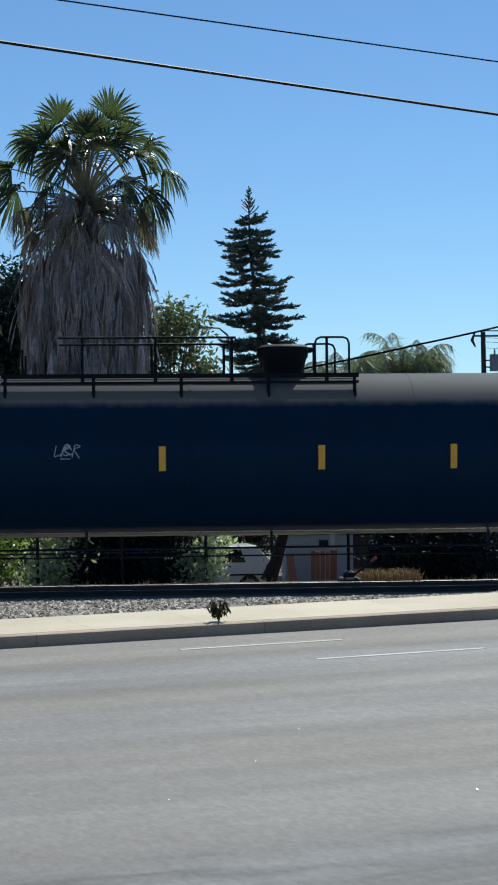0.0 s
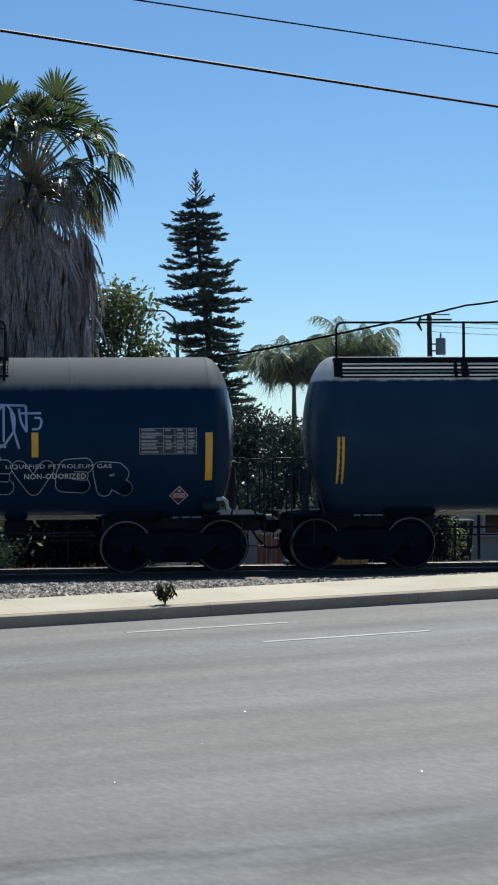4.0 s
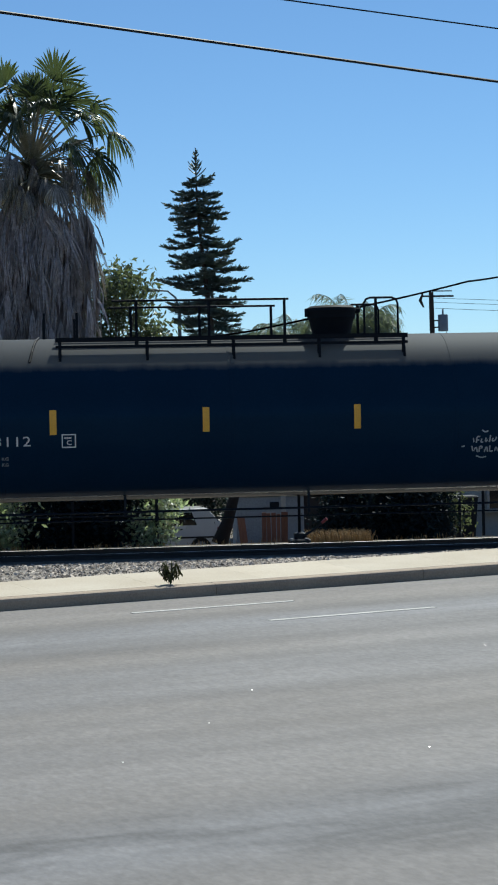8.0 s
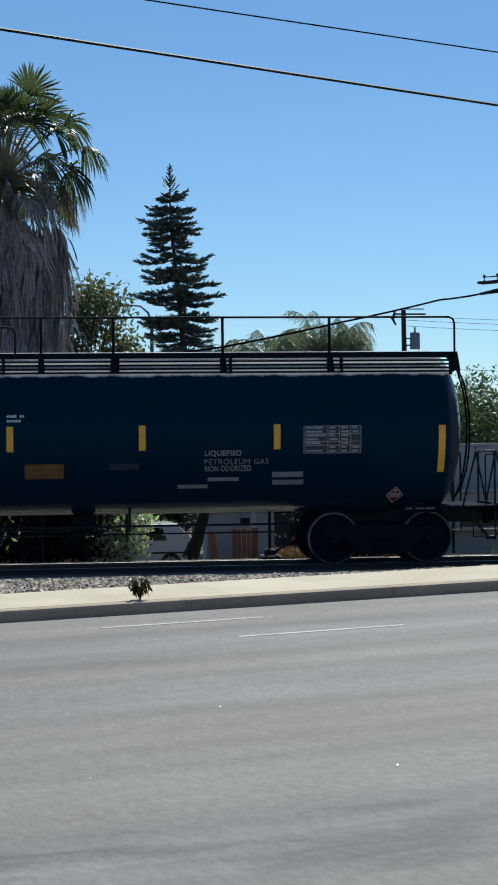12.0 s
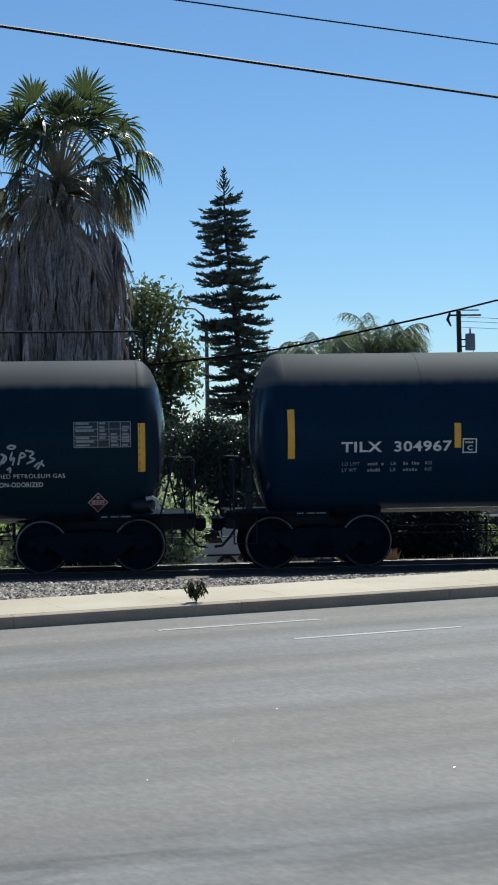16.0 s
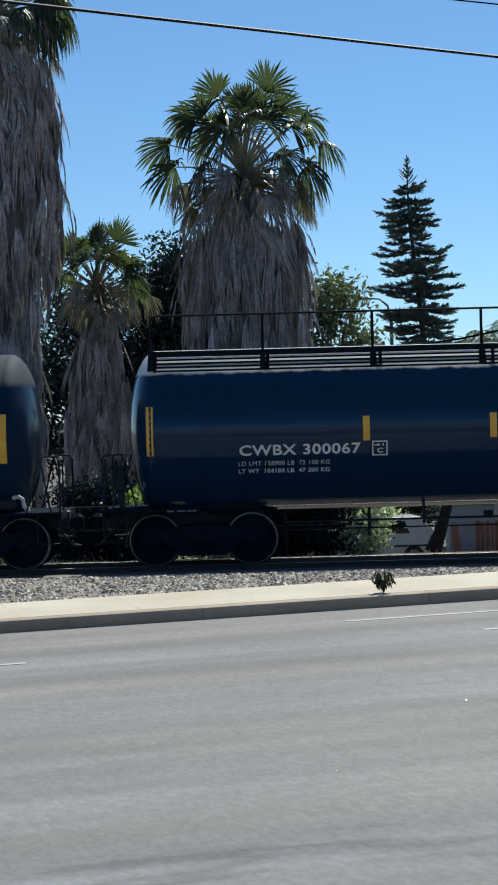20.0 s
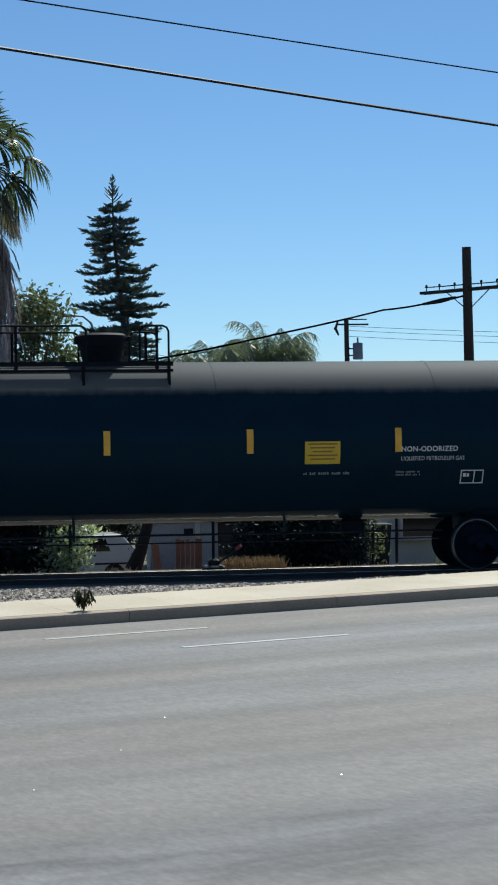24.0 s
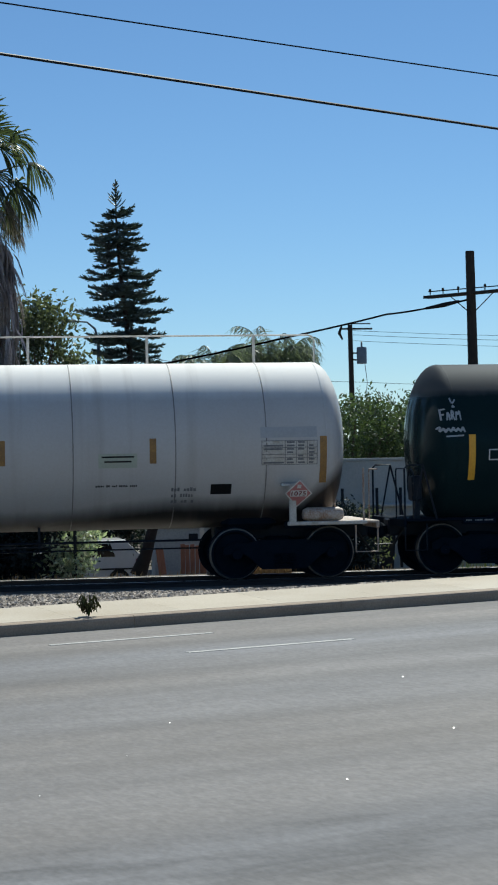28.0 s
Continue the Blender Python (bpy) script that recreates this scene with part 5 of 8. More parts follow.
def housing(car, x, paint, z=3.98, h=0.62, w=0.94):
    """The valve housing on top: a flared tub with a flanged, hinged lid."""
    s = Shape().lathe([(z - 0.10, w * 0.38), (z + 0.06, w * 0.38), (z + h * 0.58, w * 0.46), (z + h * 0.62, w * 0.49), (z + h * 0.80, w * 0.50), (z + h * 0.84, w * 0.52), (z + h * 0.93, w * 0.51), (z + h, w * 0.44), (z + h * 1.02, 0.01)], "z", 32, (x, 0, 0))
    hs = part("valve_housing", s, paint, car, "round valve housing with a lid", smooth=True)
    part("hinge", Shape().box((x + w * 0.52, 0, z + h * 0.85), (0.12, 0.3, 0.10), bevel=0.02), paint, hs)
    part("hasp", Shape().box((x - w * 0.52, -0.1, z + h * 0.80), (0.07, 0.1, 0.16), bevel=0.01), paint, hs)
    return hs


def pipe_rail(parent, x0, x1, y, z, h, steel, posts=(), bend0=True, bend1=True, mid=True, r=0.021):
    """A pipe railing: a top pipe that bends down at its ends, posts and a middle pipe."""
    rl = new("railing")
    rl.parent = parent
    k = 0.11
    top = []
    if bend0:
        top += [(x0, y, z), (x0, y, z + h - k), (x0 + k * 0.3, y, z + h - k * 0.3)]
    top += [(x0 + (k if bend0 else 0), y, z + h), (x1 - (k if bend1 else 0), y, z + h)]
    if bend1:
        top += [(x1 - k * 0.3, y, z + h - k * 0.3), (x1, y, z + h - k), (x1, y, z)]
    part("handrail", Shape().tube(top, r, 8), steel, rl, smooth=True)
    if mid:
        part("midrail", Shape().tube([(x0, y, z + h * 0.52), (x1, y, z + h * 0.52)], r * 0.7, 6), steel, rl)
    for x in posts:
        part("post", Shape().box((x, y, z + h / 2), (0.05, 0.03, h)), steel, rl)
        s = Shape().box((x, y + 0.02, z - 0.06), (0.07, 0.06, 0.14), bevel=0.01)
        part("post_foot", s, steel, rl)
    return rl


def deck(car, x0, x1, y0, y1, z, steel, slat="grating", slats=6, cross=0.0, step=1.9, wide=0.035):
    """A grated deck on brackets from the tank: edge angles, long bars, and close cross bars where the grating is fine."""
    d = new("deck")
    d.parent = car
    for y in (y0, y1):
        part("edge_angle", Shape().box(((x0 + x1) / 2, y, z - 0.02), (x1 - x0, 0.035, 0.085)), steel, d)
    for i in range(1, slats):
        y = y0 + (y1 - y0) * i / slats
        part("slat", Shape().box(((x0 + x1) / 2, y, z), (x1 - x0, wide, 0.025)), slat, d)
    if cross:
        s = Shape()
        n = int((x1 - x0) / cross)
        for i in range(n):
            x = x0 + (i + 0.5) * cross
            s.box((x, (y0 + y1) / 2, z - 0.005), (cross * 0.42, abs(y1 - y0), 0.018))
        part("grating_bars", s, slat, d)
    n = max(2, int((x1 - x0) / step))
    for i in range(n + 1):
        x = x0 + 0.08 + (x1 - x0 - 0.16) * i / n
        a = max(-RAD * 0.97, y0 * 1.1) if y0 < 0 else min(RAD * 0.97, y0 * 1.1)
        zt = AXIS + math.sqrt(RAD ** 2 - a * a) - 0.01
        part("bracket", Shape().box((x, y0, (z + zt) / 2 - 0.02), (0.06, 0.05, z - zt + 0.04)).tube([(x, y0, z - 0.05), (x, a, zt)], 0.025, 6), steel, d)
    return d


def platform_top(car, a, b, steel, slat="grating", mesh=False, straight=False):
    """The short deck round the valves, with its railings on both sides; a, b: its ends, the valves at 0."""
    edge = 1.0
    deck(car, a, b, -1.0, -0.42, 4.0, steel, slat, 5, 0.09 if mesh else 0.0, wide=0.030, step=1.9 if mesh else 1.6)
    deck(car, a, b, 1.0, 0.42, 4.0, steel, slat, 5)
    if mesh:     # a sloping guard of fine mesh below the deck's edge
        s = Shape()
        n = int((b - a) / 0.075)
        for i in range(n + 1):
            x = a + (b - a) * i / n
            s.tube([(x, -1.02, 3.97), (x - 0.03, -1.20, 3.66)], 0.009, 4, False)
        for q in (0.0, 0.2, 0.4, 0.6, 0.8, 1.0):
            s.box(((a + b) / 2, -1.02 - 0.18 * q, 3.97 - 0.31 * q), (b - a, 0.012, 0.014 if 0 < q < 1 else 0.045))
        part("guard_mesh", s, steel, car, "black wire mesh guard")
        for i in range(6):
            x = a + (b - a) * (i + 0.35) / 6
            part("guard_brace", Shape().tube([(x + 0.10, -1.0, 4.0), (x, -1.21, 3.66)], 0.045, 4), steel, car)
    if not mesh:
        part("lower_bar", Shape().box(((a + b) / 2, -1.0, 3.855), (b - a, 0.03, 0.05)), steel, car)
    n = 3
    for y in (-edge, edge):
        if straight:     # a level pipe on three posts, a short hoop past the valves and two stubs
            pipe_rail(car, a + 1.05, a + 4.35, y, 4.0, 0.69, steel, (a + 1.5, a + 2.85, a + 4.27), False, False, mid=False)
            pipe_rail(car, b - 0.82, b - 0.18, y, 4.0, 0.69, steel, (b - 0.6,), mid=False)
            for x in (a - 0.2, a + 0.4):
                part("stub_post", Shape().box((x, y, 4.24), (0.045, 0.03, 0.48)), steel, car)
            continue
        lo, hi = (a + 1.05, -0.42) if abs(a) > b else (0.42, b - 1.35)
        pipe_rail(car, lo, hi, y, 4.0, 0.69, steel, [lo + (hi - lo) * i / n for i in range(1, n)], mid=False)
        if abs(a) > b:
            pipe_rail(car, b - 0.62, b - 0.08, y, 4.0, 0.69, steel, (b - 0.3,), mid=False)
            pipe_rail(car, a + 0.1, a + 0.72, y, 4.0, 0.62, steel, (a + 0.4,), mid=False)
        else:
            pipe_rail(car, a + 0.08, a + 0.62, y, 4.0, 0.69, steel, (a + 0.3,), mid=False)
            pipe_rail(car, b - 0.72, b - 0.06, y, 4.0, 0.69, steel, (b - 0.3,), mid=False)
    # ladder down the far side and a hose guard over the jacket
    s = Shape()
    for i in range(9):
        s.tube([(a * 0.5 - 0.2, math.sqrt(RAD ** 2 - min(RAD * 0.99, abs(3.7 - 0.3 * i - AXIS)) ** 2) + 0.1, 3.7 - 0.3 * i), (a * 0.5 + 0.2, math.sqrt(RAD ** 2 - min(RAD * 0.99, abs(3.7 - 0.3 * i - AXIS)) ** 2) + 0.1, 3.7 - 0.3 * i)], 0.012, 5)
    part("ladder_rungs", s, steel, car)
    xh = a - 0.25 if abs(a) < b else a - 0.3
    arc = [(xh - 0.18 * t, -(RAD + 0.02) * math.sin(radians(5 + 42 * t)), AXIS + (RAD + 0.02) * math.cos(radians(5 + 42 * t))) for t in (0, 0.25, 0.5, 0.75, 1)]
    part("drain_pipe", Shape().tube(arc, 0.022, 6), steel, car)


def long_walk(car, half, steel, h=0.68, posts=(-7.26, -5.22, -3.2, -1.87, 1.87, 3.2, 5.24, 7.26)):
    """Running boards the whole length of the tank's top, with railings, loops beside the valves and end ladders."""
    a, b = -half + 0.48, half - 0.22
    deck(car, a, b, -0.98, -0.52, 3.97, steel, "grating", 4, 0, 2.05, 0.012)
    deck(car, a, b, 0.98, 0.52, 3.97, steel, "grating", 4, 0, 2.05, 0.012)
    pipe_rail(car, a, b, -0.98, 3.97, h, steel, posts, mid=False)
    for x in (a, *posts, b):
        g = Shape()
        for dx in (-0.045, 0.045):
            g.grid([[(x + dx, -0.90, 3.99), (x + dx, -1.03, 3.99)], [(x + dx * 1.4, -1.06, 3.62), (x + dx * 1.4, -1.19, 3.62)]])
        g.grid([[(x - 0.045, -1.03, 3.99), (x + 0.045, -1.03, 3.99)], [(x - 0.063, -1.19, 3.62), (x + 0.063, -1.19, 3.62)]])
        part("post_gusset", g, steel, car)
    pipe_rail(car, 0.62, 1.40, -0.55, 3.97, h * 0.78, steel, (1.05,), mid=False)
    pipe_rail(car, -1.55, -0.70, -0.55, 3.97, h * 0.78, steel, (-1.15,), mid=False)
    for z in (3.90, 3.83, 3.76, 3.69, 3.62):     # level bars standing off the tank below the deck's edge, added for the dark stripes
        y = -max(1.02, math.sqrt(RAD ** 2 - (z - AXIS) ** 2) + 0.06)
        part("stripe_bar", Shape().box(((a + b) / 2, y, z), (b - a - 0.1, 0.02, 0.036)), steel, car)
    ld = new("end_ladder")
    ld.parent = car
    for y in (-0.62, -0.24):
        pts = []
        for i in range(11):
            z = 3.95 - 2.8 * i / 10
            e = max(0.0, RAD ** 2 - y * y - (z - AXIS) ** 2) ** 0.5 / RAD
            pts.append((half - HEAD + HEAD * math.sqrt(max(0.0, min(1.0, (RAD ** 2 - y * y - (z - AXIS) ** 2) / RAD ** 2))) + 0.12, y - 0.3, z))
        part("stringer", Shape().tube(pts, 0.018, 6), steel, ld)
    for i in range(1, 10):
        z = 3.95 - 2.8 * i / 10
        xx = half - HEAD + HEAD * math.sqrt(max(0.0, min(1.0, (RAD ** 2 - 0.2 - (z - AXIS) ** 2) / RAD ** 2))) + 0.12
        part("rung", Shape().tube([(xx, -0.92, z), (xx, -0.54, z)], 0.012, 5), steel, ld)


# ---- markings on the tanks ----


def laid(verts, half, off):
    return [skin(x, z, half, off + d) for x, z, d in verts]


def letters(car, half, word, x0, x1, z0, z1, material="white_letter", style="fill", name="lettering", off=0.007):
    """Words painted on the tank's side, fitted to that space."""
    v, f = WORDS[(word, style)]
    xs, ys = [p[0] for p in v], [p[1] for p in v]
    ax, ay = min(xs), min(ys)
    kx, ky = (x1 - x0) / (max(xs) - ax), (z1 - z0) / (max(ys) - ay)
    pts = laid([(x0 + (p[0] - ax) * kx, z0 + (p[1] - ay) * ky, abs(p[2]) * 0.2) for p in v], half, off)
    if z1 - z0 < 0.13:     # small writing stays one piece
        s = Shape()
        s.v, s.f = pts, f
        tagged(part(name, s, material, car, "painted letters"), kind="stuff")
        return
    spans = []     # one letter for each run of faces that overlap from left to right
    for q in sorted(f, key=lambda q: min(v[k][0] for k in q)):
        a, b = min(v[k][0] for k in q), max(v[k][0] for k in q)
        if spans and a < spans[-1][1] - 1e-4:
            spans[-1][1] = max(b, spans[-1][1])
            spans[-1][2].append(q)
        else:
            spans.append([a, b, [q]])
    for a, b, faces in spans:
        used = sorted({k for q in faces for k in q})
        at = {k: n for n, k in enumerate(used)}
        s = Shape()
        s.v, s.f = [pts[k] for k in used], [tuple(at[k] for k in q) for q in faces]
        part(name, s, material, car, "painted letter")


def sign(car, half, x0, x1, z0, z1, material, label, lines=0, ink="sign_ink"):
    p = part("sign", patch(x0, x1, z0, z1, half, 0.006), material, car, label)
    for i in range(lines):
        h = (z1 - z0) / (lines + 1)
        z = z1 - h * (i + 0.85)
        k = 0.08 + 0.07 * ((i * 7) % 3)
        part("text_bar", patch(x0 + (x1 - x0) * k, x1 - (x1 - x0) * k, z, z + h * 0.34, half, 0.009), ink, p)
    return p


def text_bars(car, half, x0, x1, z0, z1, n, material="faded_letter", seed=0):
    """Small writing too fine to read, as rows of short bars in word-like groups."""
    rnd = np.random.RandomState(seed + int(abs(x0) * 100))
    h = (z1 - z0) / max(1, n * 1.6 - 0.6)
    for i in range(n):
        z = z1 - h * (1.6 * i + 1)
        s = Shape()
        x = x0
        while x < x1 - 0.04:
            for k in range(rnd.randint(2, 7)):
                w = h * rnd.uniform(0.45, 0.75)
                if x + w > x1:
                    break
                cut = rnd.uniform(0.0, 0.35) * h
                s.grid([[skin(x, zz, half, 0.007), skin(x + w, zz, half, 0.007)] for zz in (z, z + h - cut)])
                x += w + h * 0.22
            x += h * 0.9
        tagged(part("text_bar", s, material, car), kind="stuff")


def weight_lines(car, half, x0, x1, z0, z1, material="faded_letter"):
    """The two lines of load limit and light weight: words that can be read, figures as bars."""
    h = (z1 - z0) * 0.36
    for z, word, seed in ((z1 - h, "LD LMT", 1), (z0, "LT WT", 2)):
        k = x1 - x0
        letters(car, half, word, x0, x0 + k * (0.19 if seed == 1 else 0.16), z, z + h, material)
        letters(car, half, "LB", x0 + k * 0.53, x0 + k * 0.59, z, z + h, material)
        letters(car, half, "KG", x0 + k * 0.91, x0 + k * 0.985, z, z + h, material)
        text_bars(car, half, x0 + k * 0.28, x0 + k * 0.47, z, z + h * 0.95, 1, material, seed)
        text_bars(car, half, x0 + k * 0.67, x0 + k * 0.86, z, z + h * 0.95, 1, material, seed + 5)


def capacity(car, half, x0, x1, z0, z1, material="faded_letter"):
    """Three short lines of water capacity: the words, and the figures as bars."""
    h, k = (z1 - z0) * 0.26, x1 - x0
    letters(car, half, "WATER CAPACITY", x0, x1, z1 - h, z1, material)
    for z, word, seed in ((z0 + (z1 - z0) * 0.37, "LBS", 3), (z0, "KGS", 4)):
        text_bars(car, half, x0 + k * 0.18, x0 + k * 0.58, z, z + h * 0.95, 1, material, seed)
        letters(car, half, word, x0 + k * 0.66, x0 + k * 0.94, z, z + h, material)


def end_reservoir(car, half, at):
    """An air reservoir over the truck with a pale bent pipe."""
    part("air_reservoir", Shape().lathe([(at - 0.31, 0.01), (at - 0.29, 0.08), (at - 0.24, 0.12), (at - 0.04, 0.12), (at + 0.03, 0.08), (at + 0.05, 0.01)], "x", 18, (0, -1.22, 1.24)), "black_steel", car, smooth=True)
    part("bent_pipe", Shape().tube([(at - 0.02, -1.26, 1.36), (at + 0.10, -1.26, 1.38), (at + 0.17, -1.26, 1.33), (at + 0.19, -1.26, 1.20), (at + 0.28, -1.26, 1.10)], 0.036, 8), "primer_grey", car, "pale bent pipe", smooth=True)


def box_line(car, half, x0, x1, z0, z1, material="white_letter", w=0.022, inside=None, split=False):
    s = Shape()
    for a, b, c, d in ((x0, x1, z0, z0 + w), (x0, x1, z1 - w, z1), (x0, x0 + w, z0, z1), (x1 - w, x1, z0, z1)) + ((((x0 + x1) / 2 + 0.03, (x0 + x1) / 2 + 0.03 + w, z0, z1),) if split else ()):
        s.grid([[skin(x, a2, half, 0.007) for x in (a, b)] for a2 in (c, (c + d) / 2, d)])
    p = part("stencil_box", s, material, car)
    if inside == "C":
        letters(car, half, "C", x0 + 0.09, x1 - 0.08, z0 + 0.05, z0 + 0.14, material)
        text_bars(car, half, x0 + 0.05, x1 - 0.05, z1 - 0.09, z1 - 0.05, 1, material)
    if split:
        text_bars(car, half, x0 + 0.05, (x0 + x1) / 2 - 0.02, z1 - 0.13, z1 - 0.05, 1, material)


def data_table(car, half, x0, x1, z0, z1, material="faded_letter"):
    """A stencilled table of rows and columns with unreadable entries."""
    t = part("data_table", patch(x0, x1, z0, z1, half, 0.005), "table_ground" if material == "faded_letter" else "white_metal", car, "stencilled data table")
    s = Shape()
    for i in (0, 2, 3, 5, 7):
        z = z0 + (z1 - z0) * i / 7
        s.grid([[skin(x, zz, half, 0.009) for x in (x0, (x0 + x1) / 2, x1)] for zz in (z - 0.006, z + 0.006)])
    for k in (0, 0.42, 0.62, 0.82, 1):
        x = x0 + (x1 - x0) * k
        s.grid([[skin(xx, z0 + (z1 - z0) * j / 4, half, 0.009) for xx in (x - 0.006, x + 0.006)] for j in range(5)])
    rnd = np.random.RandomState(int(half * 1000))
    for i in range(7):
        for a, b in ((0.03, 0.40), (0.45, 0.60), (0.65, 0.80), (0.85, 0.98)):
            if rnd.uniform() < 0.85:
                z = z0 + (z1 - z0) * (i + 0.3) / 7
                e = a + (b - a) * rnd.uniform(0.6, 1)
                s.grid([[skin(x0 + (x1 - x0) * q, zz, half, 0.009) for q in (a, e)] for zz in (z, z + (z1 - z0) * 0.075)])
    tagged(part("table_mark", s, material, t), kind="stuff")


def placard(car, half, x, z, r, ground="red_sign", ink="white_letter", off=0.02):
    """A diamond hazard placard on its bracket."""
    p = part("hazard_placard", Shape().poly([skin(x - r, z, half, off), skin(x, z - r, half, off), skin(x + r, z, half, off), skin(x, z + r, half, off)]), ink, car, "diamond hazard placard")
    k = r * 0.88
    part("placard_face", Shape().poly([skin(x - k, z, half, off + 0.004), skin(x, z - k, half, off + 0.004), skin(x + k, z, half, off + 0.004), skin(x, z + k, half, off + 0.004)]), ground, p)
    part("number_panel", patch(x - r * 0.60, x + r * 0.60, z - r * 0.22, z + r * 0.22, half, off + 0.008), ink, p)
    v, f = WORDS[("1075", "fill")]
    ax, bx, ay, by = min(q[0] for q in v), max(q[0] for q in v), min(q[1] for q in v), max(q[1] for q in v)
    s = Shape()
    s.v, s.f = [skin(x + r * 1.06 * ((q[0] - ax) / (bx - ax) - 0.5), z + r * 0.32 * ((q[1] - ay) / (by - ay) - 0.5), half, off + 0.011) for q in v], f
    tagged(part("placard_number", s, "red_sign", p), kind="stuff")
    part("flame", patch(x - r * 0.14, x + r * 0.14, z + r * 0.38, z + r * 0.62, half, off + 0.008), ink, p)


def scrawl(car, half, x0, x1, z0, z1, seed, material="spray_white", w=0.011, loops=9):
    """A sprayed tag: a row of crowded angular strokes with a rough underline, not readable."""
    rnd = np.random.RandomState(seed)
    s = Shape()
    wide, tall = x1 - x0, z1 - z0
    n = max(3, int(round(wide / (0.62 * tall))))
    drop = rnd.uniform(-0.12, 0.12)
    forms = ([(0.1, 1), (0.2, 0.05)], [(0.0, 0.1), (0.35, 1), (0.6, 0.35), (0.95, 0.95), (1.0, 0.05)], [(0.9, 0.95), (0.25, 0.85), (0.1, 0.45), (0.85, 0.5), (0.8, 0.05), (0.05, 0.1)],
             [(0.05, 0.0), (0.5, 1.0), (0.95, 0.05)], [(0.2, 0.42), (0.85, 0.36)], [(0.9, 0.8), (0.4, 1.0), (0.1, 0.5), (0.45, 0.0), (0.95, 0.25)], [(0.05, 0.95), (0.15, 0.1), (0.9, 0.15), (0.95, 0.9)],
             [(0.1, 0.0), (0.15, 1.0), (0.8, 0.8), (0.25, 0.5), (0.95, 0.0)], [(0.0, 0.95), (0.95, 0.9), (0.1, 0.1), (1.0, 0.05)], [(0.95, 0.5), (0.6, 0.95), (0.15, 0.55), (0.5, 0.1), (0.95, 0.5)])
    for k in range(n):
        for m in rnd.choice(len(forms), 1 + (k % 3 == 1), replace=False):
            size, up = rnd.uniform(0.75, 1.05), rnd.uniform(-0.08, 0.10)
            pts = []
            for a, b in forms[m]:
                u = (k + 0.5 + (a - 0.5 + 0.30 * (b - 0.5)) * 1.25) / n + rnd.uniform(-0.2, 0.2) / n
                v = 0.16 + 0.80 * (b * size + up) + drop * (k / n - 0.5) + rnd.uniform(-0.13, 0.13)
                pts.append((x0 + wide * min(1.02, max(-0.02, u)), z0 + tall * min(1.05, max(0.0, v))))
            stroke(s, half, soft(dense(pts, tall * 0.22), 1) if len(pts) > 2 else dense(pts, tall * 0.3), w * rnd.uniform(0.75, 1.1), 0.008)
    if wide > 0.35:
        a, b = rnd.uniform(0.1, 0.3), rnd.uniform(0.6, 0.9)
        stroke(s, half, dense([(x0 + wide * a, z0 + tall * 0.06), (x0 + wide * b, z0 + tall * rnd.uniform(0.02, 0.14))], 0.08), w * 0.8, 0.010)
    tagged(part("graffiti_tag", s, material, car, "sprayed graffiti tag"), kind="stuff")


def stroke(s, half, pts, w, off):
    rows = []
    for i, (x, z) in enumerate(pts):
        c, d = pts[max(0, i - 1)], pts[min(len(pts) - 1, i + 1)]
        t = Vector((d[0] - c[0], d[1] - c[1])).normalized()
        m = 2 if w < 0.04 else 6
        rows.append([skin(x + t.y * w * k, z - t.x * w * k, half, off) for k in (2 * j / (m - 1) - 1 for j in range(m))])
    s.grid(rows)


def dense(pts, step=0.06):
    out = []
    for (a, b), (c, d) in zip(pts, pts[1:]):
        n = max(1, int(math.hypot(c - a, d - b) / step))
        out += [(a + (c - a) * i / n, b + (d - b) * i / n) for i in range(n)]
    return out + [pts[-1]]


def soft(pts, times=2):
    """Cut the corners off a line of points."""
    for k in range(times):
        out = [pts[0]]
        for (a, b), (c, d) in zip(pts, pts[1:]):
            out += [(a * 0.75 + c * 0.25, b * 0.75 + d * 0.25), (a * 0.25 + c * 0.75, b * 0.25 + d * 0.75)]
        pts = out + [pts[-1]]
    return pts


def blob(car, half, outline, material, off, name, label):
    """A filled sprayed shape given by its outline, cut into level strips so that it follows the tank."""
    zs = [z for x, z in outline]
    z0, z1 = min(zs), max(zs)
    n = 18
    spans = []
    for i in range(n + 1):
        z = z0 + (z1 - z0) * (i + 0.02) / (n + 0.04)
        hit = sorted(a + (c - a) * (z - b) / (d - b) for (a, b), (c, d) in zip(outline, outline[1:] + outline[:1]) if (b - z) * (d - z) < 0)
        if hit:
            spans.append((hit[0], hit[-1], z))
    s = Shape().grid([[skin(a + (b - a) * k / 6, z, half, off) for k in range(7)] for a, b, z in spans])
    return part(name, s, material, car, label)


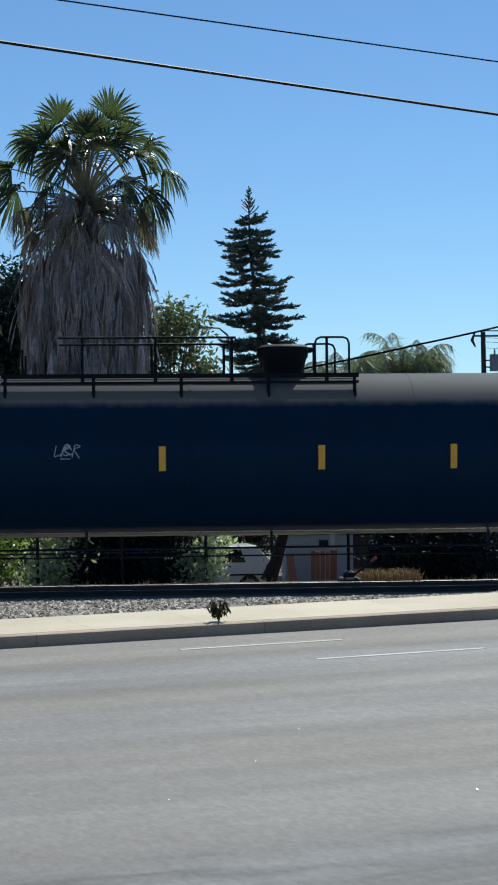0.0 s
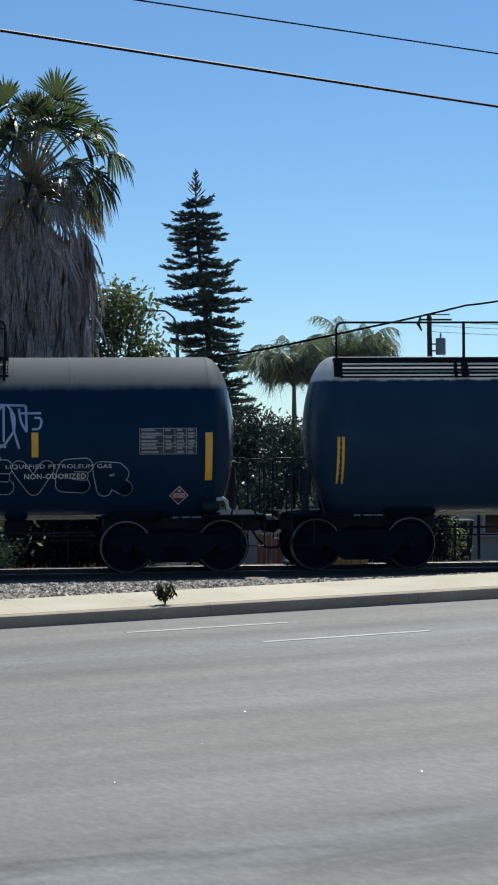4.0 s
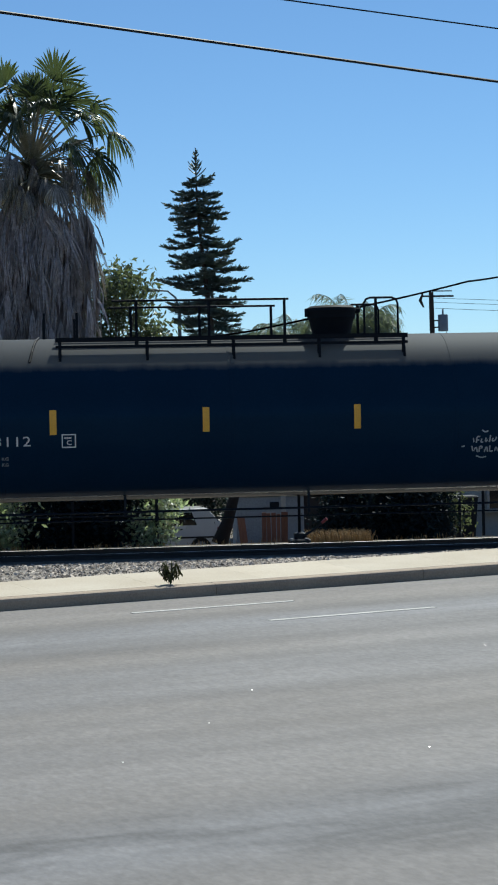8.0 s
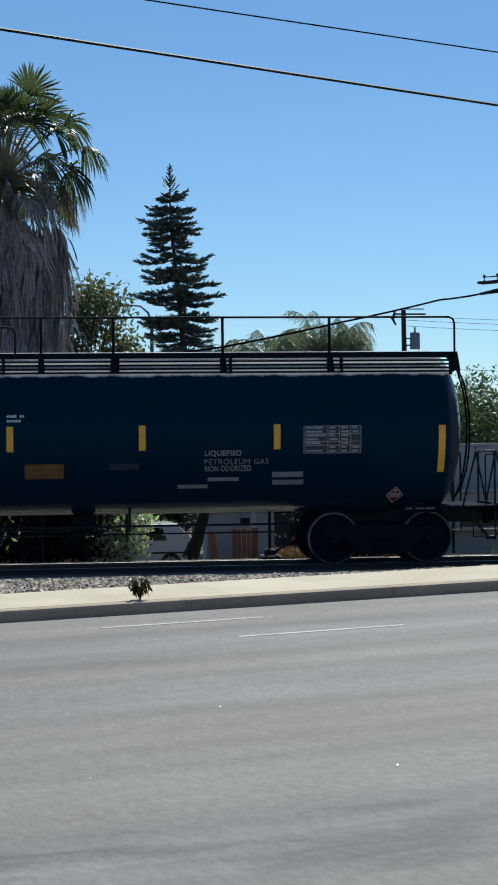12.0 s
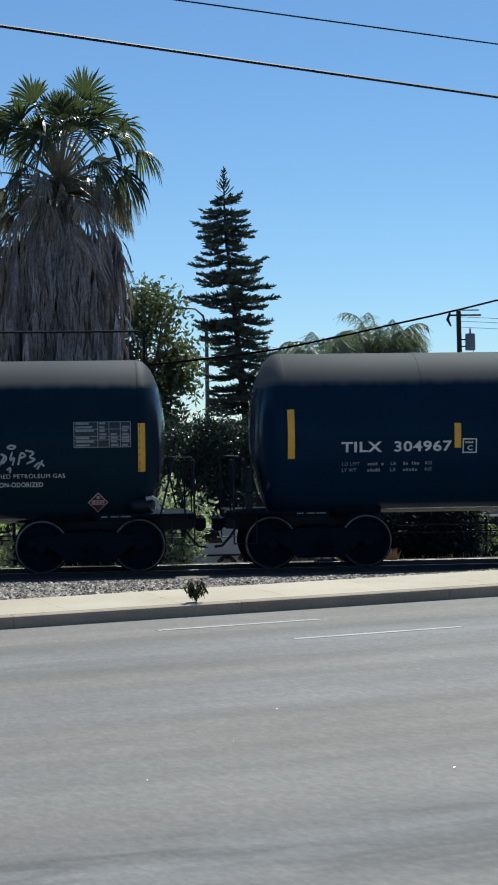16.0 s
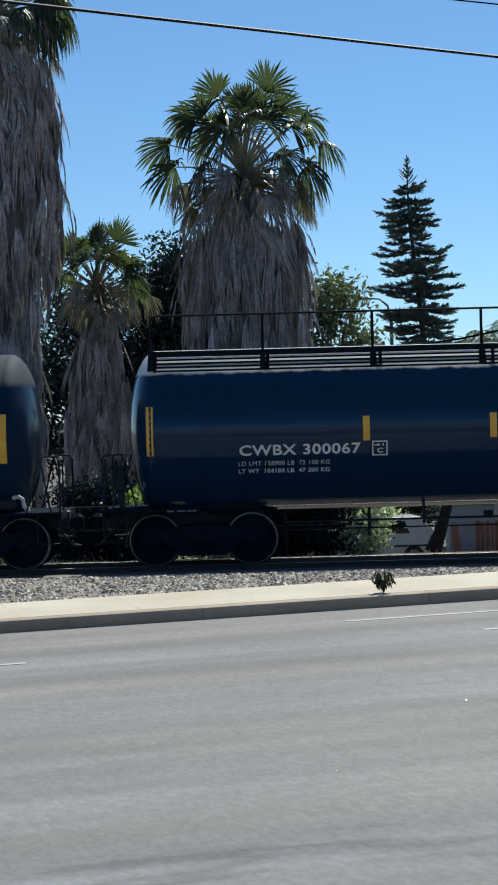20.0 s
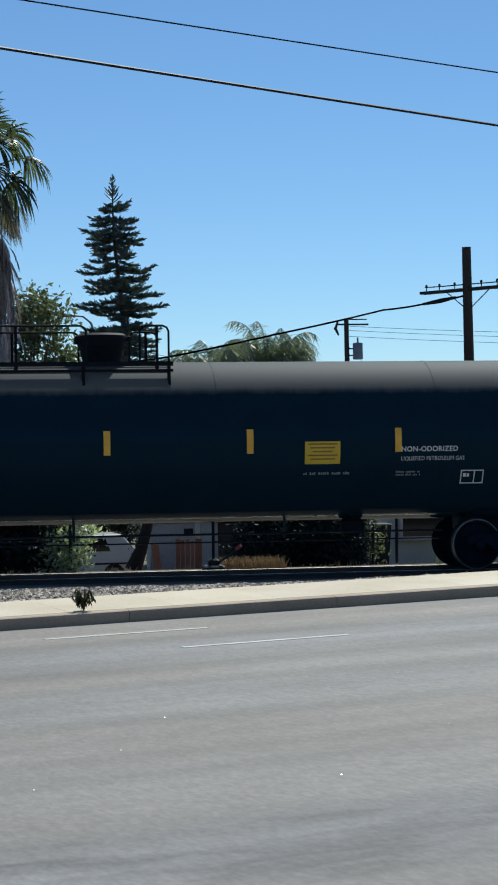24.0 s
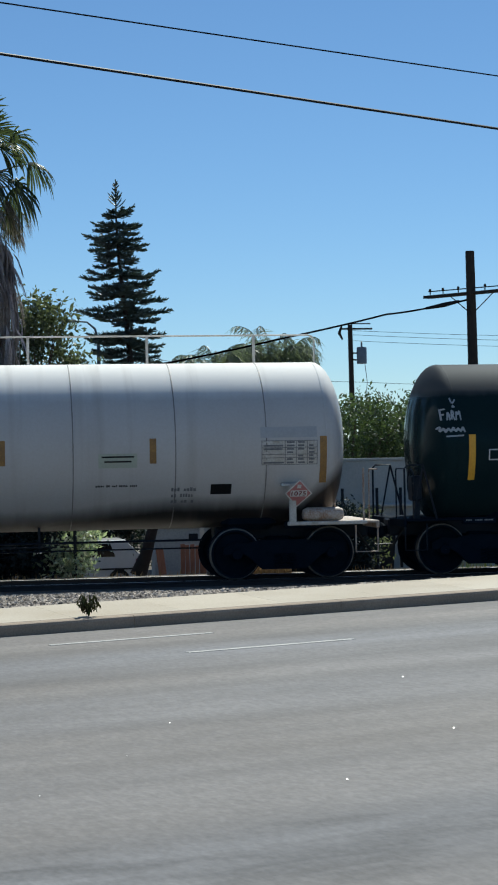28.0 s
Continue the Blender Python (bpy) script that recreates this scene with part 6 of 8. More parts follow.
# strokes of hand-sprayed capitals, x and height from 0 to 1
HAND = {
    "A": [[(0, 0), (0.5, 1), (0.95, 0)], [(0.1, 0.36), (0.95, 0.42)]], "B": [[(0.1, 0), (0.15, 1), (0.7, 0.86), (0.6, 0.6), (0.15, 0.5), (0.8, 0.38), (0.7, 0.06), (0.05, 0)]],
    "C": [[(0.95, 0.8), (0.5, 1), (0.1, 0.5), (0.5, 0), (1, 0.2)]], "D": [[(0.15, 0), (0.1, 1), (0.7, 0.9), (0.95, 0.45), (0.6, 0.05), (0.1, 0)]], "E": [[(0.95, 0.95), (0.2, 0.9), (0.1, 0.05), (1, 0)], [(0.15, 0.5), (0.8, 0.55)]],
    "F": [[(1, 1), (0.2, 0.92), (0.1, 0)], [(0.15, 0.5), (0.8, 0.52)]], "I": [[(0.5, 0), (0.5, 1)], [(0.25, 0), (0.75, 0)]], "K": [[(0.1, 0), (0.15, 1)], [(0.95, 0.95), (0.15, 0.48), (1.05, 0)]],
    "L": [[(0.15, 1), (0.1, 0.05), (0.95, 0)]], "N": [[(0.05, 0), (0.1, 1), (0.85, 0.05), (0.95, 1)]], "O": [[(0.5, 1), (0.08, 0.55), (0.45, 0), (0.95, 0.45), (0.5, 1)]], "P": [[(0.1, 0), (0.15, 1), (0.85, 0.85), (0.7, 0.5), (0.15, 0.45)]],
    "R": [[(0.1, 0), (0.15, 1), (0.8, 0.85), (0.65, 0.55), (0.15, 0.48), (1, 0)]], "S": [[(0.95, 0.9), (0.3, 0.95), (0.2, 0.6), (0.85, 0.4), (0.7, 0.05), (0.05, 0.1)]], "T": [[(-0.1, 0.95), (1.1, 1)], [(0.5, 0.97), (0.45, -0.05)]],
    "U": [[(0.1, 1), (0.15, 0.1), (0.7, 0), (0.9, 1)]], "W": [[(0, 1), (0.25, 0), (0.5, 0.75), (0.75, 0), (1.05, 1.15)]], "X": [[(0, 1), (1, 0)], [(0.95, 1), (0.05, 0)]],
    "Y": [[(0, 1), (0.5, 0.5), (0.95, 1)], [(0.5, 0.5), (0.3, -0.1)]], "Z": [[(0.05, 0.95), (0.95, 1), (0.1, 0.05), (1, 0.05)]], "-": [[(0.1, 0.45), (0.9, 0.5)]], ".": [[(0.4, 0.02), (0.5, 0.06)]],
}


def hand(car, half, word, x0, x1, z0, z1, material="spray_white", w=0.013, slant=0.12, seed=0, under=False):
    """A hand-sprayed word: uneven single strokes, some with an underline."""
    rnd = np.random.RandomState(seed + len(word))
    s = Shape()
    step, tall = (x1 - x0) / len(word), z1 - z0
    for k, ch in enumerate(word):
        up, grow = rnd.uniform(-0.08, 0.08) * tall, rnd.uniform(0.85, 1.12)
        for line in HAND[ch]:
            pts = [(x0 + step * (k + 0.10 + 0.80 * a) + slant * tall * (b - 0.5) + rnd.normal() * 0.012, z0 + up + tall * b * grow + rnd.normal() * 0.012) for a, b in line]
            stroke(s, half, soft(dense(pts, tall * 0.3), 1) if len(pts) > 2 else dense(pts, tall * 0.3), w * rnd.uniform(0.8, 1.15), 0.008 + 0.0006 * k)
    if under:
        stroke(s, half, dense([(x0 + 0.3 * step, z0 - 0.12 * tall), (x1 - 0.2 * step, z0 - 0.02 * tall)], 0.08), w * 0.8, 0.010)
    tagged(part("graffiti_tag", s, material, car, "hand-sprayed word"), kind="stuff")


# skeletons of rounded letters, x and height from 0 to 1
BUBBLE = {
    "P": [[(0.2, 0), (0.2, 1)], [(0.2, 1), (0.72, 0.95), (0.85, 0.72), (0.7, 0.5), (0.2, 0.48)]],
    "R": [[(0.2, 0), (0.2, 1)], [(0.2, 1), (0.72, 0.95), (0.82, 0.75), (0.7, 0.52), (0.25, 0.5)], [(0.45, 0.45), (0.85, 0.02)]],
    "I": [[(0.5, 0), (0.46, 0.52)], [(0.52, 1.12), (0.55, 1.14)]],
    "D": [[(0.2, 0), (0.2, 1), (0.6, 0.92), (0.86, 0.5), (0.6, 0.06), (0.2, 0)]],
    "E": [[(0.8, 1), (0.25, 0.94), (0.2, 0.5), (0.25, 0.05), (0.85, 0)], [(0.2, 0.5), (0.72, 0.52)]],
    "B": [[(0.2, 0), (0.2, 1), (0.7, 0.92), (0.74, 0.66), (0.3, 0.52), (0.8, 0.42), (0.82, 0.12), (0.2, 0)]],
    "T": [[(0.05, 0.93), (0.95, 1)], [(0.5, 0.95), (0.48, 0)]],
    "C": [[(0.85, 0.85), (0.5, 1), (0.18, 0.6), (0.25, 0.15), (0.6, 0), (0.88, 0.2)]],
    "h": [[(0.2, 0), (0.22, 1)], [(0.2, 0.48), (0.6, 0.58), (0.8, 0.42), (0.82, 0)]],
    "V": [[(0.08, 1), (0.45, 0), (0.92, 1)]],
}


COUNTERS = {
    "P": [[(0.44, 0.66), (0.62, 0.76), (0.60, 0.64), (0.44, 0.62), (0.44, 0.66)]], "R": [[(0.44, 0.68), (0.60, 0.78), (0.58, 0.66), (0.44, 0.66)]], "D": [[(0.44, 0.34), (0.46, 0.66), (0.60, 0.52), (0.44, 0.34)]],
    "B": [[(0.40, 0.70), (0.54, 0.76), (0.40, 0.66)], [(0.42, 0.24), (0.58, 0.30), (0.42, 0.20)]], "E": [[(0.50, 0.70), (0.92, 0.68)], [(0.50, 0.30), (0.92, 0.26)]], "C": [[(0.52, 0.50), (0.92, 0.52)]], "h": [[(0.52, 0.02), (0.52, 0.28)]],
}


def tag(car, half, x0, x1, z0, z1, lines, material, w, label):
    """A sprayed tag of free strokes, each given in hundredths of the tag's width and height."""
    s = Shape()
    for pts in lines:
        p = [(x0 + (x1 - x0) * a / 100, z0 + (z1 - z0) * b / 100) for a, b in pts]
        stroke(s, half, soft(dense(p, 0.12), 2), w, 0.008)
    return tagged(part("graffiti_tag", s, material, car, label), kind="stuff")


def bubble(car, half, word, x0, x1, z0, z1, seed, w=0.150, line=0.022):
    """Fat rounded graffiti letters: a pale outline round a dark fill, each letter a little over the last."""
    rnd = np.random.RandomState(seed)
    n = len(word)
    step = (x1 - x0) / n
    for k, ch in enumerate(word):
        turn, up = rnd.uniform(-0.10, 0.10), rnd.uniform(-0.05, 0.05)
        for material, ww, off in (("spray_white", w, 0.007 + 0.004 * k), ("spray_black_blue", w - line, 0.009 + 0.004 * k)):
            s = Shape()
            for line_ in BUBBLE[ch]:
                pts = dense([(x0 + step * (k + 0.5) + (a - 0.5) * (step - 0.6 * w) * 0.95 + turn * (b - 0.5), z0 + w + up + b * (z1 - z0 - 2 * w)) for a, b in line_], 0.05)
                stroke(s, half, pts, ww, off)
                for x, z in pts[::2] + [pts[-1]]:
                    rings = [[skin(x + ww * q * math.cos(0.4488 * j), z + ww * q * math.sin(0.4488 * j), half, off) for j in range(14)] for q in (1.0, 0.66, 0.33, 0.02)]
                    s.grid(rings, True)
            if material != "spray_white":
                q = Shape()
                for line_ in COUNTERS.get(ch, ()):
                    pts = [(x0 + step * (k + 0.5) + (a - 0.5) * (step - 0.6 * w) * 0.95 + turn * (b - 0.5), z0 + w + up + b * (z1 - z0 - 2 * w)) for a, b in line_]
                    stroke(q, half, dense(pts, 0.04), line * 0.42, 0.012 + 0.004 * k)
                if q.v:
                    part("graffiti_counter", q, "spray_white", car)
            part("graffiti_letter", s, material, car, "rounded outlined graffiti letter" if material == "spray_white" else "dark fill of the letter")

YS = (2.22, 2.67)


def marks(car, half, strips, ends, zs=YS, endz=((2.03, 2.93), (2.03, 2.93)), tape="yellow_tape"):
    """The yellow reflective strips: short ones along the side and a tall one near each end."""
    for x in strips:
        part("reflector", patch(x - 0.062, x + 0.062, zs[0], zs[1], half, 0.008), tape, car, "upright yellow reflective strip")
    for x, (a, b) in zip(ends, endz):
        part("reflector", patch(x - 0.065, x + 0.065, a, b, half, 0.008), tape, car, "tall yellow reflective strip")


BK = "pitch_black"
BANDS = (-6.9, -4.6, -2.3, 0.05, 2.3, 4.6, 6.9)

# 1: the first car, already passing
c, h = tank_car(-5.3, 13.68, "black_paint", "black tank car with dusty sunlit top and yellow reflector strips", (-4.0, 12.38), bands=(-6.4, -2.2, 2.0, 6.2), boxes=())
platform_top(c, -5.7, 0.95, BK, straight=True)
housing(c, -0.35, "pitch_black")
marks(c, h, (-2.76, 0.17, 2.63, 5.82), (-8.83, 8.83))
scrawl(c, h, -4.73, -4.24, 2.44, 2.74, 11)
sign(c, h, 4.21, 4.92, 2.16, 2.59, "yellow_sign", "yellow warning plate with rows of small writing", 5)
letters(c, h, "NON-ODORIZED", 5.89, 7.0, 2.15, 2.26)
letters(c, h, "LIQUEFIED PETROLEUM GAS", 5.89, 7.13, 2.0, 2.1)
text_bars(c, h, 5.86, 6.79, 1.72, 1.91, 3)
scrawl(c, h, 5.52, 5.8, 1.64, 1.89, 12, "faded_letter", 0.008, 3)
box_line(c, h, 7.32, 7.77, 1.64, 1.92, split=True)
data_table(c, h, 7.69, 8.72, 2.15, 2.63)
placard(c, h, 8.43, 1.40, 0.19)

# 2: covered in outlined graffiti
c, h = tank_car(15.42, 33.61, "blue_black_paint", "black tank car covered in white outlined graffiti", (16.70, 32.42), bands=(-6.0, -2.0, 2.0, 6.0), boxes=(-4.3, -1.55, 4.97))
platform_top(c, -1.27, 4.86, BK, mesh=True)
housing(c, -0.15, "pitch_black")
bubble(c, h, "PRIDE", -2.10, 1.10, 1.48, 2.22, 1, line=0.018)
bubble(c, h, "BITCh", 1.28, 4.12, 1.47, 2.23, 2, line=0.018)
bubble(c, h, "EVER", 4.25, 7.08, 1.46, 2.12, 3, line=0.018)
marks(c, h, (-5.27, -2.61, 0.03, 2.68, 5.33), (-8.40, 8.50), (2.17, 2.62), ((1.75, 2.64), (1.72, 2.60)))
letters(c, h, "DPRX 709864", -8.02, -5.48, 2.15, 2.34)
weight_lines(c, h, -7.44, -5.67, 1.85, 2.05)
box_line(c, h, -4.91, -4.66, 2.12, 2.36, inside="C")
tag(c, h, -9.02, -8.60, 2.56, 3.36, (
    [(10, 100), (22, 70), (8, 64), (30, 78)], [(30, 100), (36, 66), (24, 58)], [(44, 92), (52, 60), (38, 54)], [(14, 56), (40, 46), (60, 62)], [(60, 74), (66, 44), (48, 36), (72, 40)], [(40, 30), (70, 34), (88, 20), (80, 4), (56, 8), (50, 24), (76, 26)]), "spray_white", 0.013, "tall narrow white sprayed tag")
hand(c, h, "DESTRO", -7.06, -6.12, 1.60, 1.79, "spray_white", 0.013, 0.05, 3)
scrawl(c, h, -8.36, -7.82, 1.54, 1.83, 22, "spray_white", 0.011, 12)
scrawl(c, h, -7.68, -7.10, 1.53, 1.80, 25, "spray_white", 0.011, 12)
scrawl(c, h, -6.08, -5.72, 1.66, 1.78, 26, "faded_letter", 0.009)
hand(c, h, "BRAT", -5.60, -4.66, 1.49, 1.68, "tag_teal", 0.016, 0.1, 4)
hand(c, h, "YEZUK", -4.56, -3.50, 1.62, 1.90, "spray_white", 0.014, -0.1, 5)
scrawl(c, h, -4.25, -3.75, 1.44, 1.62, 23, "spray_white", 0.012, 7)
scrawl(c, h, -3.2, -2.27, 1.49, 1.87, 24, "faded_letter", 0.011, 8)
sign(c, h, 1.02, 1.71, 2.18, 2.62, "yellow_sign", "yellow warning plate with rows of small writing", 5)
text_bars(c, h, 0.99, 1.7, 1.95, 2.12, 3)
letters(c, h, "LIQUEFIED PETROLEUM GAS", 4.8, 6.72, 1.95, 2.04, off=0.035)
letters(c, h, "NON-ODORIZED", 5.13, 6.25, 1.77, 1.87, off=0.035)
tag(c, h, 4.08, 5.46, 2.28, 3.36, (
    [(0, 96), (20, 97), (23, 70), (20, 14)], [(17, 78), (9, 55), (10, 30), (20, 10)], [(20, 14), (33, 45), (50, 82), (50, 16)], [(54, 79), (64, 62), (64, 35), (50, 9), (38, 4)],
    [(23, 79), (78, 77)], [(10, 13), (40, 13), (53, 7)], [(59, 72), (63, 36), (70, 4)], [(70, 72), (72, 50), (79, 34)], [(72, 64), (99, 64)], [(79, 77), (80, 32)], [(90, 56), (100, 56), (98, 37), (87, 37)],
    [(21, 13), (20, 2), (6, -4)], [(8, -8), (24, -2), (46, -12)]), "tag_blue_white", 0.021, "tall bluish white sprayed strokes")
data_table(c, h, 7.23, 8.27, 2.21, 2.68)
placard(c, h, 7.97, 1.44, 0.18)
end_reservoir(c, h, h - 0.42)

# 3: running boards on top
c, h = tank_car(35.0, 53.44, "clean_black", "black tank car with a long railed walkway on top", (36.0, 52.4), boxes=(4.56,))
long_walk(c, h, BK, 0.68, (-6.3, -3.67, -1.05, 1.46, 4.06, 6.65))
housing(c, 0.1, "pitch_black", 3.92, 0.66, 0.80)
marks(c, h, (-4.4, -2.0, 0.30, 2.58, 5.12), (-8.75, 8.70), (1.90, 2.34), ((1.63, 2.50), (1.63, 2.50)))
sign(c, h, 3.55, 4.28, 1.84, 2.1, "yellow_sign", "small yellow telephone plate", 2)
capacity(c, h, 0.01, 0.61, 2.52, 2.75)
text_bars(c, h, -3.43, -2.54, 2.21, 2.35, 2)
hand(c, h, "KOFER-KFOC", -4.45, -2.45, 1.80, 2.06, "spray_dull", 0.017, 0.15, 6, True)
scrawl(c, h, -0.95, -0.06, 1.82, 2.2, 31, "spray_white", 0.014, 7)
hand(c, h, "PRIDE", -0.55, 0.50, 1.60, 1.86, "faded_letter", 0.015, 0.1, 7, True)
scrawl(c, h, 0.84, 2.52, 1.63, 2.07, 32, "dim_spray", 0.022, 9)
scrawl(c, h, 1.9, 4.4, 1.55, 1.85, 33, "dim_spray", 0.022, 12)
scrawl(c, h, -1.9, -1.1, 1.65, 2.05, 34, "dim_spray", 0.02, 5)
letters(c, h, "NON - ODORIZED", 5.79, 7.0, 2.38, 2.47)
letters(c, h, "LIQUEFIED", 6.01, 6.76, 2.25, 2.35)
letters(c, h, "PETROLEUM GAS", 5.77, 7.01, 2.12, 2.22)
letters(c, h, "FRA AIP", 7.53, 8.08, 1.95, 2.05, "faded_letter")
hand(c, h, "RXI", 5.21, 5.94, 1.74, 1.94, "spray_white", 0.018, 0.15, 8, True)
s = Shape()
stroke(s, h, [(6.70, 2.71), (6.88, 2.64), (7.05, 2.58)], 0.055, 0.008)
part("paint_patch", s, "faded_letter", c, "pale slanting paint patch")
box_line(c, h, 7.06, 7.5, 1.76, 2.06, split=True)
data_table(c, h, 7.54, 8.50, 2.11, 2.62)
placard(c, h, 8.36, 1.28, 0.18)

# 4
c, h = tank_car(55.2, 74.3, "black_paint", "black tank car with dusty sunlit top and white lettering", (56.55, 73.0), bands=(-6.4, -2.2, 2.0, 6.2), boxes=(6.48,))
platform_top(c, -5.4, 1.2, BK, straight=True)
housing(c, -0.09, "pitch_black")
marks(c, h, (-5.48, -2.69, 0.12, 3.09, 5.89), (-8.86, 8.9), (2.24, 2.69), ((2.04, 2.93), (1.9, 2.8)))
letters(c, h, "MGNX  33112", -7.93, -5.89, 2.04, 2.22)
weight_lines(c, h, -7.91, -6.27, 1.68, 1.85)
box_line(c, h, -5.33, -5.07, 2.0, 2.25, inside="C")
sign(c, h, 4.14, 4.81, 2.03, 2.45, "yellow_sign", "yellow warning plate with rows of small writing", 5)
letters(c, h, "ODORIZED", 6.33, 7.06, 2.22, 2.32)
letters(c, h, "LIQUEFIED PETROLEUM GAS", 5.96, 7.18, 2.05, 2.14)
text_bars(c, h, 4.09, 5.01, 1.84, 1.88, 1)
text_bars(c, h, 5.86, 6.31, 1.78, 1.87, 2)
sign(c, h, 6.39, 6.92, 1.69, 1.81, "pink_sign", "small pale red plate", 1, "white_letter")
box_line(c, h, 7.14, 7.58, 1.6, 1.86, split=True)
tag(c, h, 2.10, 2.92, 1.62, 2.16, (
    [(0, 44), (8, 46)], [(46, 100), (54, 92), (60, 98)], [(26, 74), (28, 58)], [(34, 56), (34, 78), (42, 78)], [(33, 66), (40, 66)], [(46, 70), (44, 58), (50, 58)], [(56, 74), (54, 58), (60, 66)], [(64, 58), (66, 82)], [(72, 72), (70, 60), (78, 64), (80, 76)],
    [(24, 46), (28, 24), (34, 46), (38, 24)], [(42, 24), (42, 46), (50, 42), (44, 36)], [(54, 24), (58, 46), (62, 24)], [(66, 46), (66, 24), (74, 28)], [(78, 26), (80, 44), (86, 26)], [(36, 12), (48, 4), (60, 8)]), "spray_white", 0.013, "small crowded white sprayed tag")
scrawl(c, h, 2.9, 3.37, 1.85, 1.98, 42, "faded_letter", 0.009, 6)
data_table(c, h, 7.91, 8.9, 2.03, 2.52)
placard(c, h, 8.6, 1.30, 0.18)

# 5
c, h = tank_car(75.63, 95.4, "clean_green_black", "dark tank car with a long railed walkway and silver graffiti", (77.27, 93.75), boxes=(-1.57, 2.65))
long_walk(c, h, BK)
housing(c, -0.18, "pitch_black", 3.92, 0.66, 0.80)
marks(c, h, (-5.19, -2.52, 1.28, 3.68, 6.17), (-9.28, 9.28), (2.18, 2.64), ((1.76, 2.64), (1.72, 2.60)))
letters(c, h, "CWBX 300002", -7.71, -5.96, 2.04, 2.27)
weight_lines(c, h, -7.71, -6.13, 1.59, 1.78)
box_line(c, h, -5.63, -5.38, 2.0, 2.26, inside="C")
hand(c, h, "PTK", -6.12, -5.44, 1.60, 1.88, "tag_yellow", 0.013, 0.1, 9, True)
OUTL = soft([(-5.08, 1.26), (-5.14, 1.52), (-4.98, 1.66), (-5.20, 1.68), (-5.36, 1.80), (-5.36, 2.02), (-5.20, 2.13), (-5.00, 2.13), (-5.10, 2.32), (-4.90, 2.40), (-4.3, 2.47), (-4.22, 2.52), (-3.75, 2.44), (-3.45, 2.52), (-3.12, 2.46), (-2.96, 2.28), (-2.93, 2.02),
             (-2.80, 2.02), (-2.80, 1.7), (-2.74, 1.27), (-3.4, 1.29), (-3.9, 1.25), (-4.5, 1.30)], 2)
bx, bz = -4.07, 1.88
blob(c, h, [(bx + (x - bx) * 1.065, bz + (z - bz) * 1.13) for x, z in OUTL], "spray_white", 0.006, "graffiti_glow", "pale sprayed edge of the graffiti")
blob(c, h, [(bx + (x - bx) * 1.036, bz + (z - bz) * 1.07) for x, z in OUTL], "spray_black", 0.008, "graffiti_edge", "black edge of the graffiti")
blob(c, h, OUTL, "spray_silver", 0.010, "graffiti_fill", "silver block letters")
s = Shape()
for pts in ([(-4.38, 2.46), (-4.36, 2.06), (-4.80, 2.06), (-4.84, 1.92), (-4.70, 1.90), (-4.55, 1.62), (-4.47, 1.62), (-4.48, 1.92), (-4.05, 2.08), (-4.12, 1.62), (-4.32, 1.62), (-4.36, 1.95)], [(-5.03, 2.12), (-4.84, 2.10), (-4.92, 1.74), (-5.0, 1.66)],
            [(-3.72, 2.44), (-3.86, 2.16), (-3.86, 1.98), (-3.70, 1.95), (-3.68, 1.30)], [(-3.92, 1.97), (-3.45, 1.99), (-3.02, 2.0)], [(-3.42, 2.28), (-3.44, 1.72), (-3.30, 1.60), (-2.96, 1.84), (-2.94, 2.0)], [(-3.42, 2.28), (-3.20, 2.30), (-3.12, 2.14), (-3.42, 2.10)]):
    stroke(s, h, soft(dense(pts), 1), 0.027, 0.013)
part("graffiti_outline", s, "spray_black", c, "black strokes of the graffiti")
hand(c, h, "LEW..", -2.54, -1.64, 1.66, 1.92, "tag_yellow", 0.012, 0.2, 10, True)
scrawl(c, h, -0.6, 0.61, 1.38, 1.95, 52, "spray_white", 0.013, 7)
sign(c, h, 1.54, 2.25, 1.68, 1.95, "brown_sign", "dull brown weathered plate", 2)
text_bars(c, h, 1.23, 1.55, 2.72, 2.86, 2, "white_letter")
sign(c, h, 3.09, 3.63, 1.83, 1.95, "table_ground", "faded grey plate")
letters(c, h, "LIQUEFIED", 4.83, 5.51, 2.05, 2.17, "faded_letter")
letters(c, h, "PETROLEUM GAS", 4.83, 6.02, 1.91, 2.01, "faded_letter")
letters(c, h, "NON ODORIZED", 4.84, 5.7, 1.78, 1.89, "faded_letter")
for a, b, z0, z1 in ((4.9, 5.48, 1.6, 1.67), (4.35, 4.91, 1.47, 1.54), (6.1, 6.68, 1.66, 1.76), (6.11, 6.7, 1.52, 1.61)):
    sign(c, h, a, b, z0, z1, "faded_letter", "faded pale strip")
data_table(c, h, 6.67, 7.74, 2.1, 2.6)
placard(c, h, 8.48, 1.29, 0.165)

# 6
RAD, AXIS = 1.53, 2.435
c, h = tank_car(96.65, 116.68, "green_black_paint", "dark green-black tank car with a short slatted platform", (97.9, 115.22), bands=(-6.4, -2.2, 2.0, 6.2))
deck(c, -0.80, 1.42, -1.0, -0.42, 3.95, BK, "grating", 6)
deck(c, -0.80, 1.42, 1.0, 0.42, 3.95, BK, "grating", 6)
housing(c, 0.19, "pitch_black", 3.95)
pipe_rail(c, -1.1, 0.02, -1.0, 3.95, 0.75, BK, (-0.75, -0.45), mid=False)
pipe_rail(c, 0.55, 1.42, -1.0, 3.95, 0.66, BK, (0.9,), mid=True)
pipe_rail(c, -h + 0.3, h - 0.35, 0.55, 3.93, 0.62, BK, [-8.1, -5.9, -3.6, -1.6, 1.9, 3.1, 5.2, 7.3], mid=False)
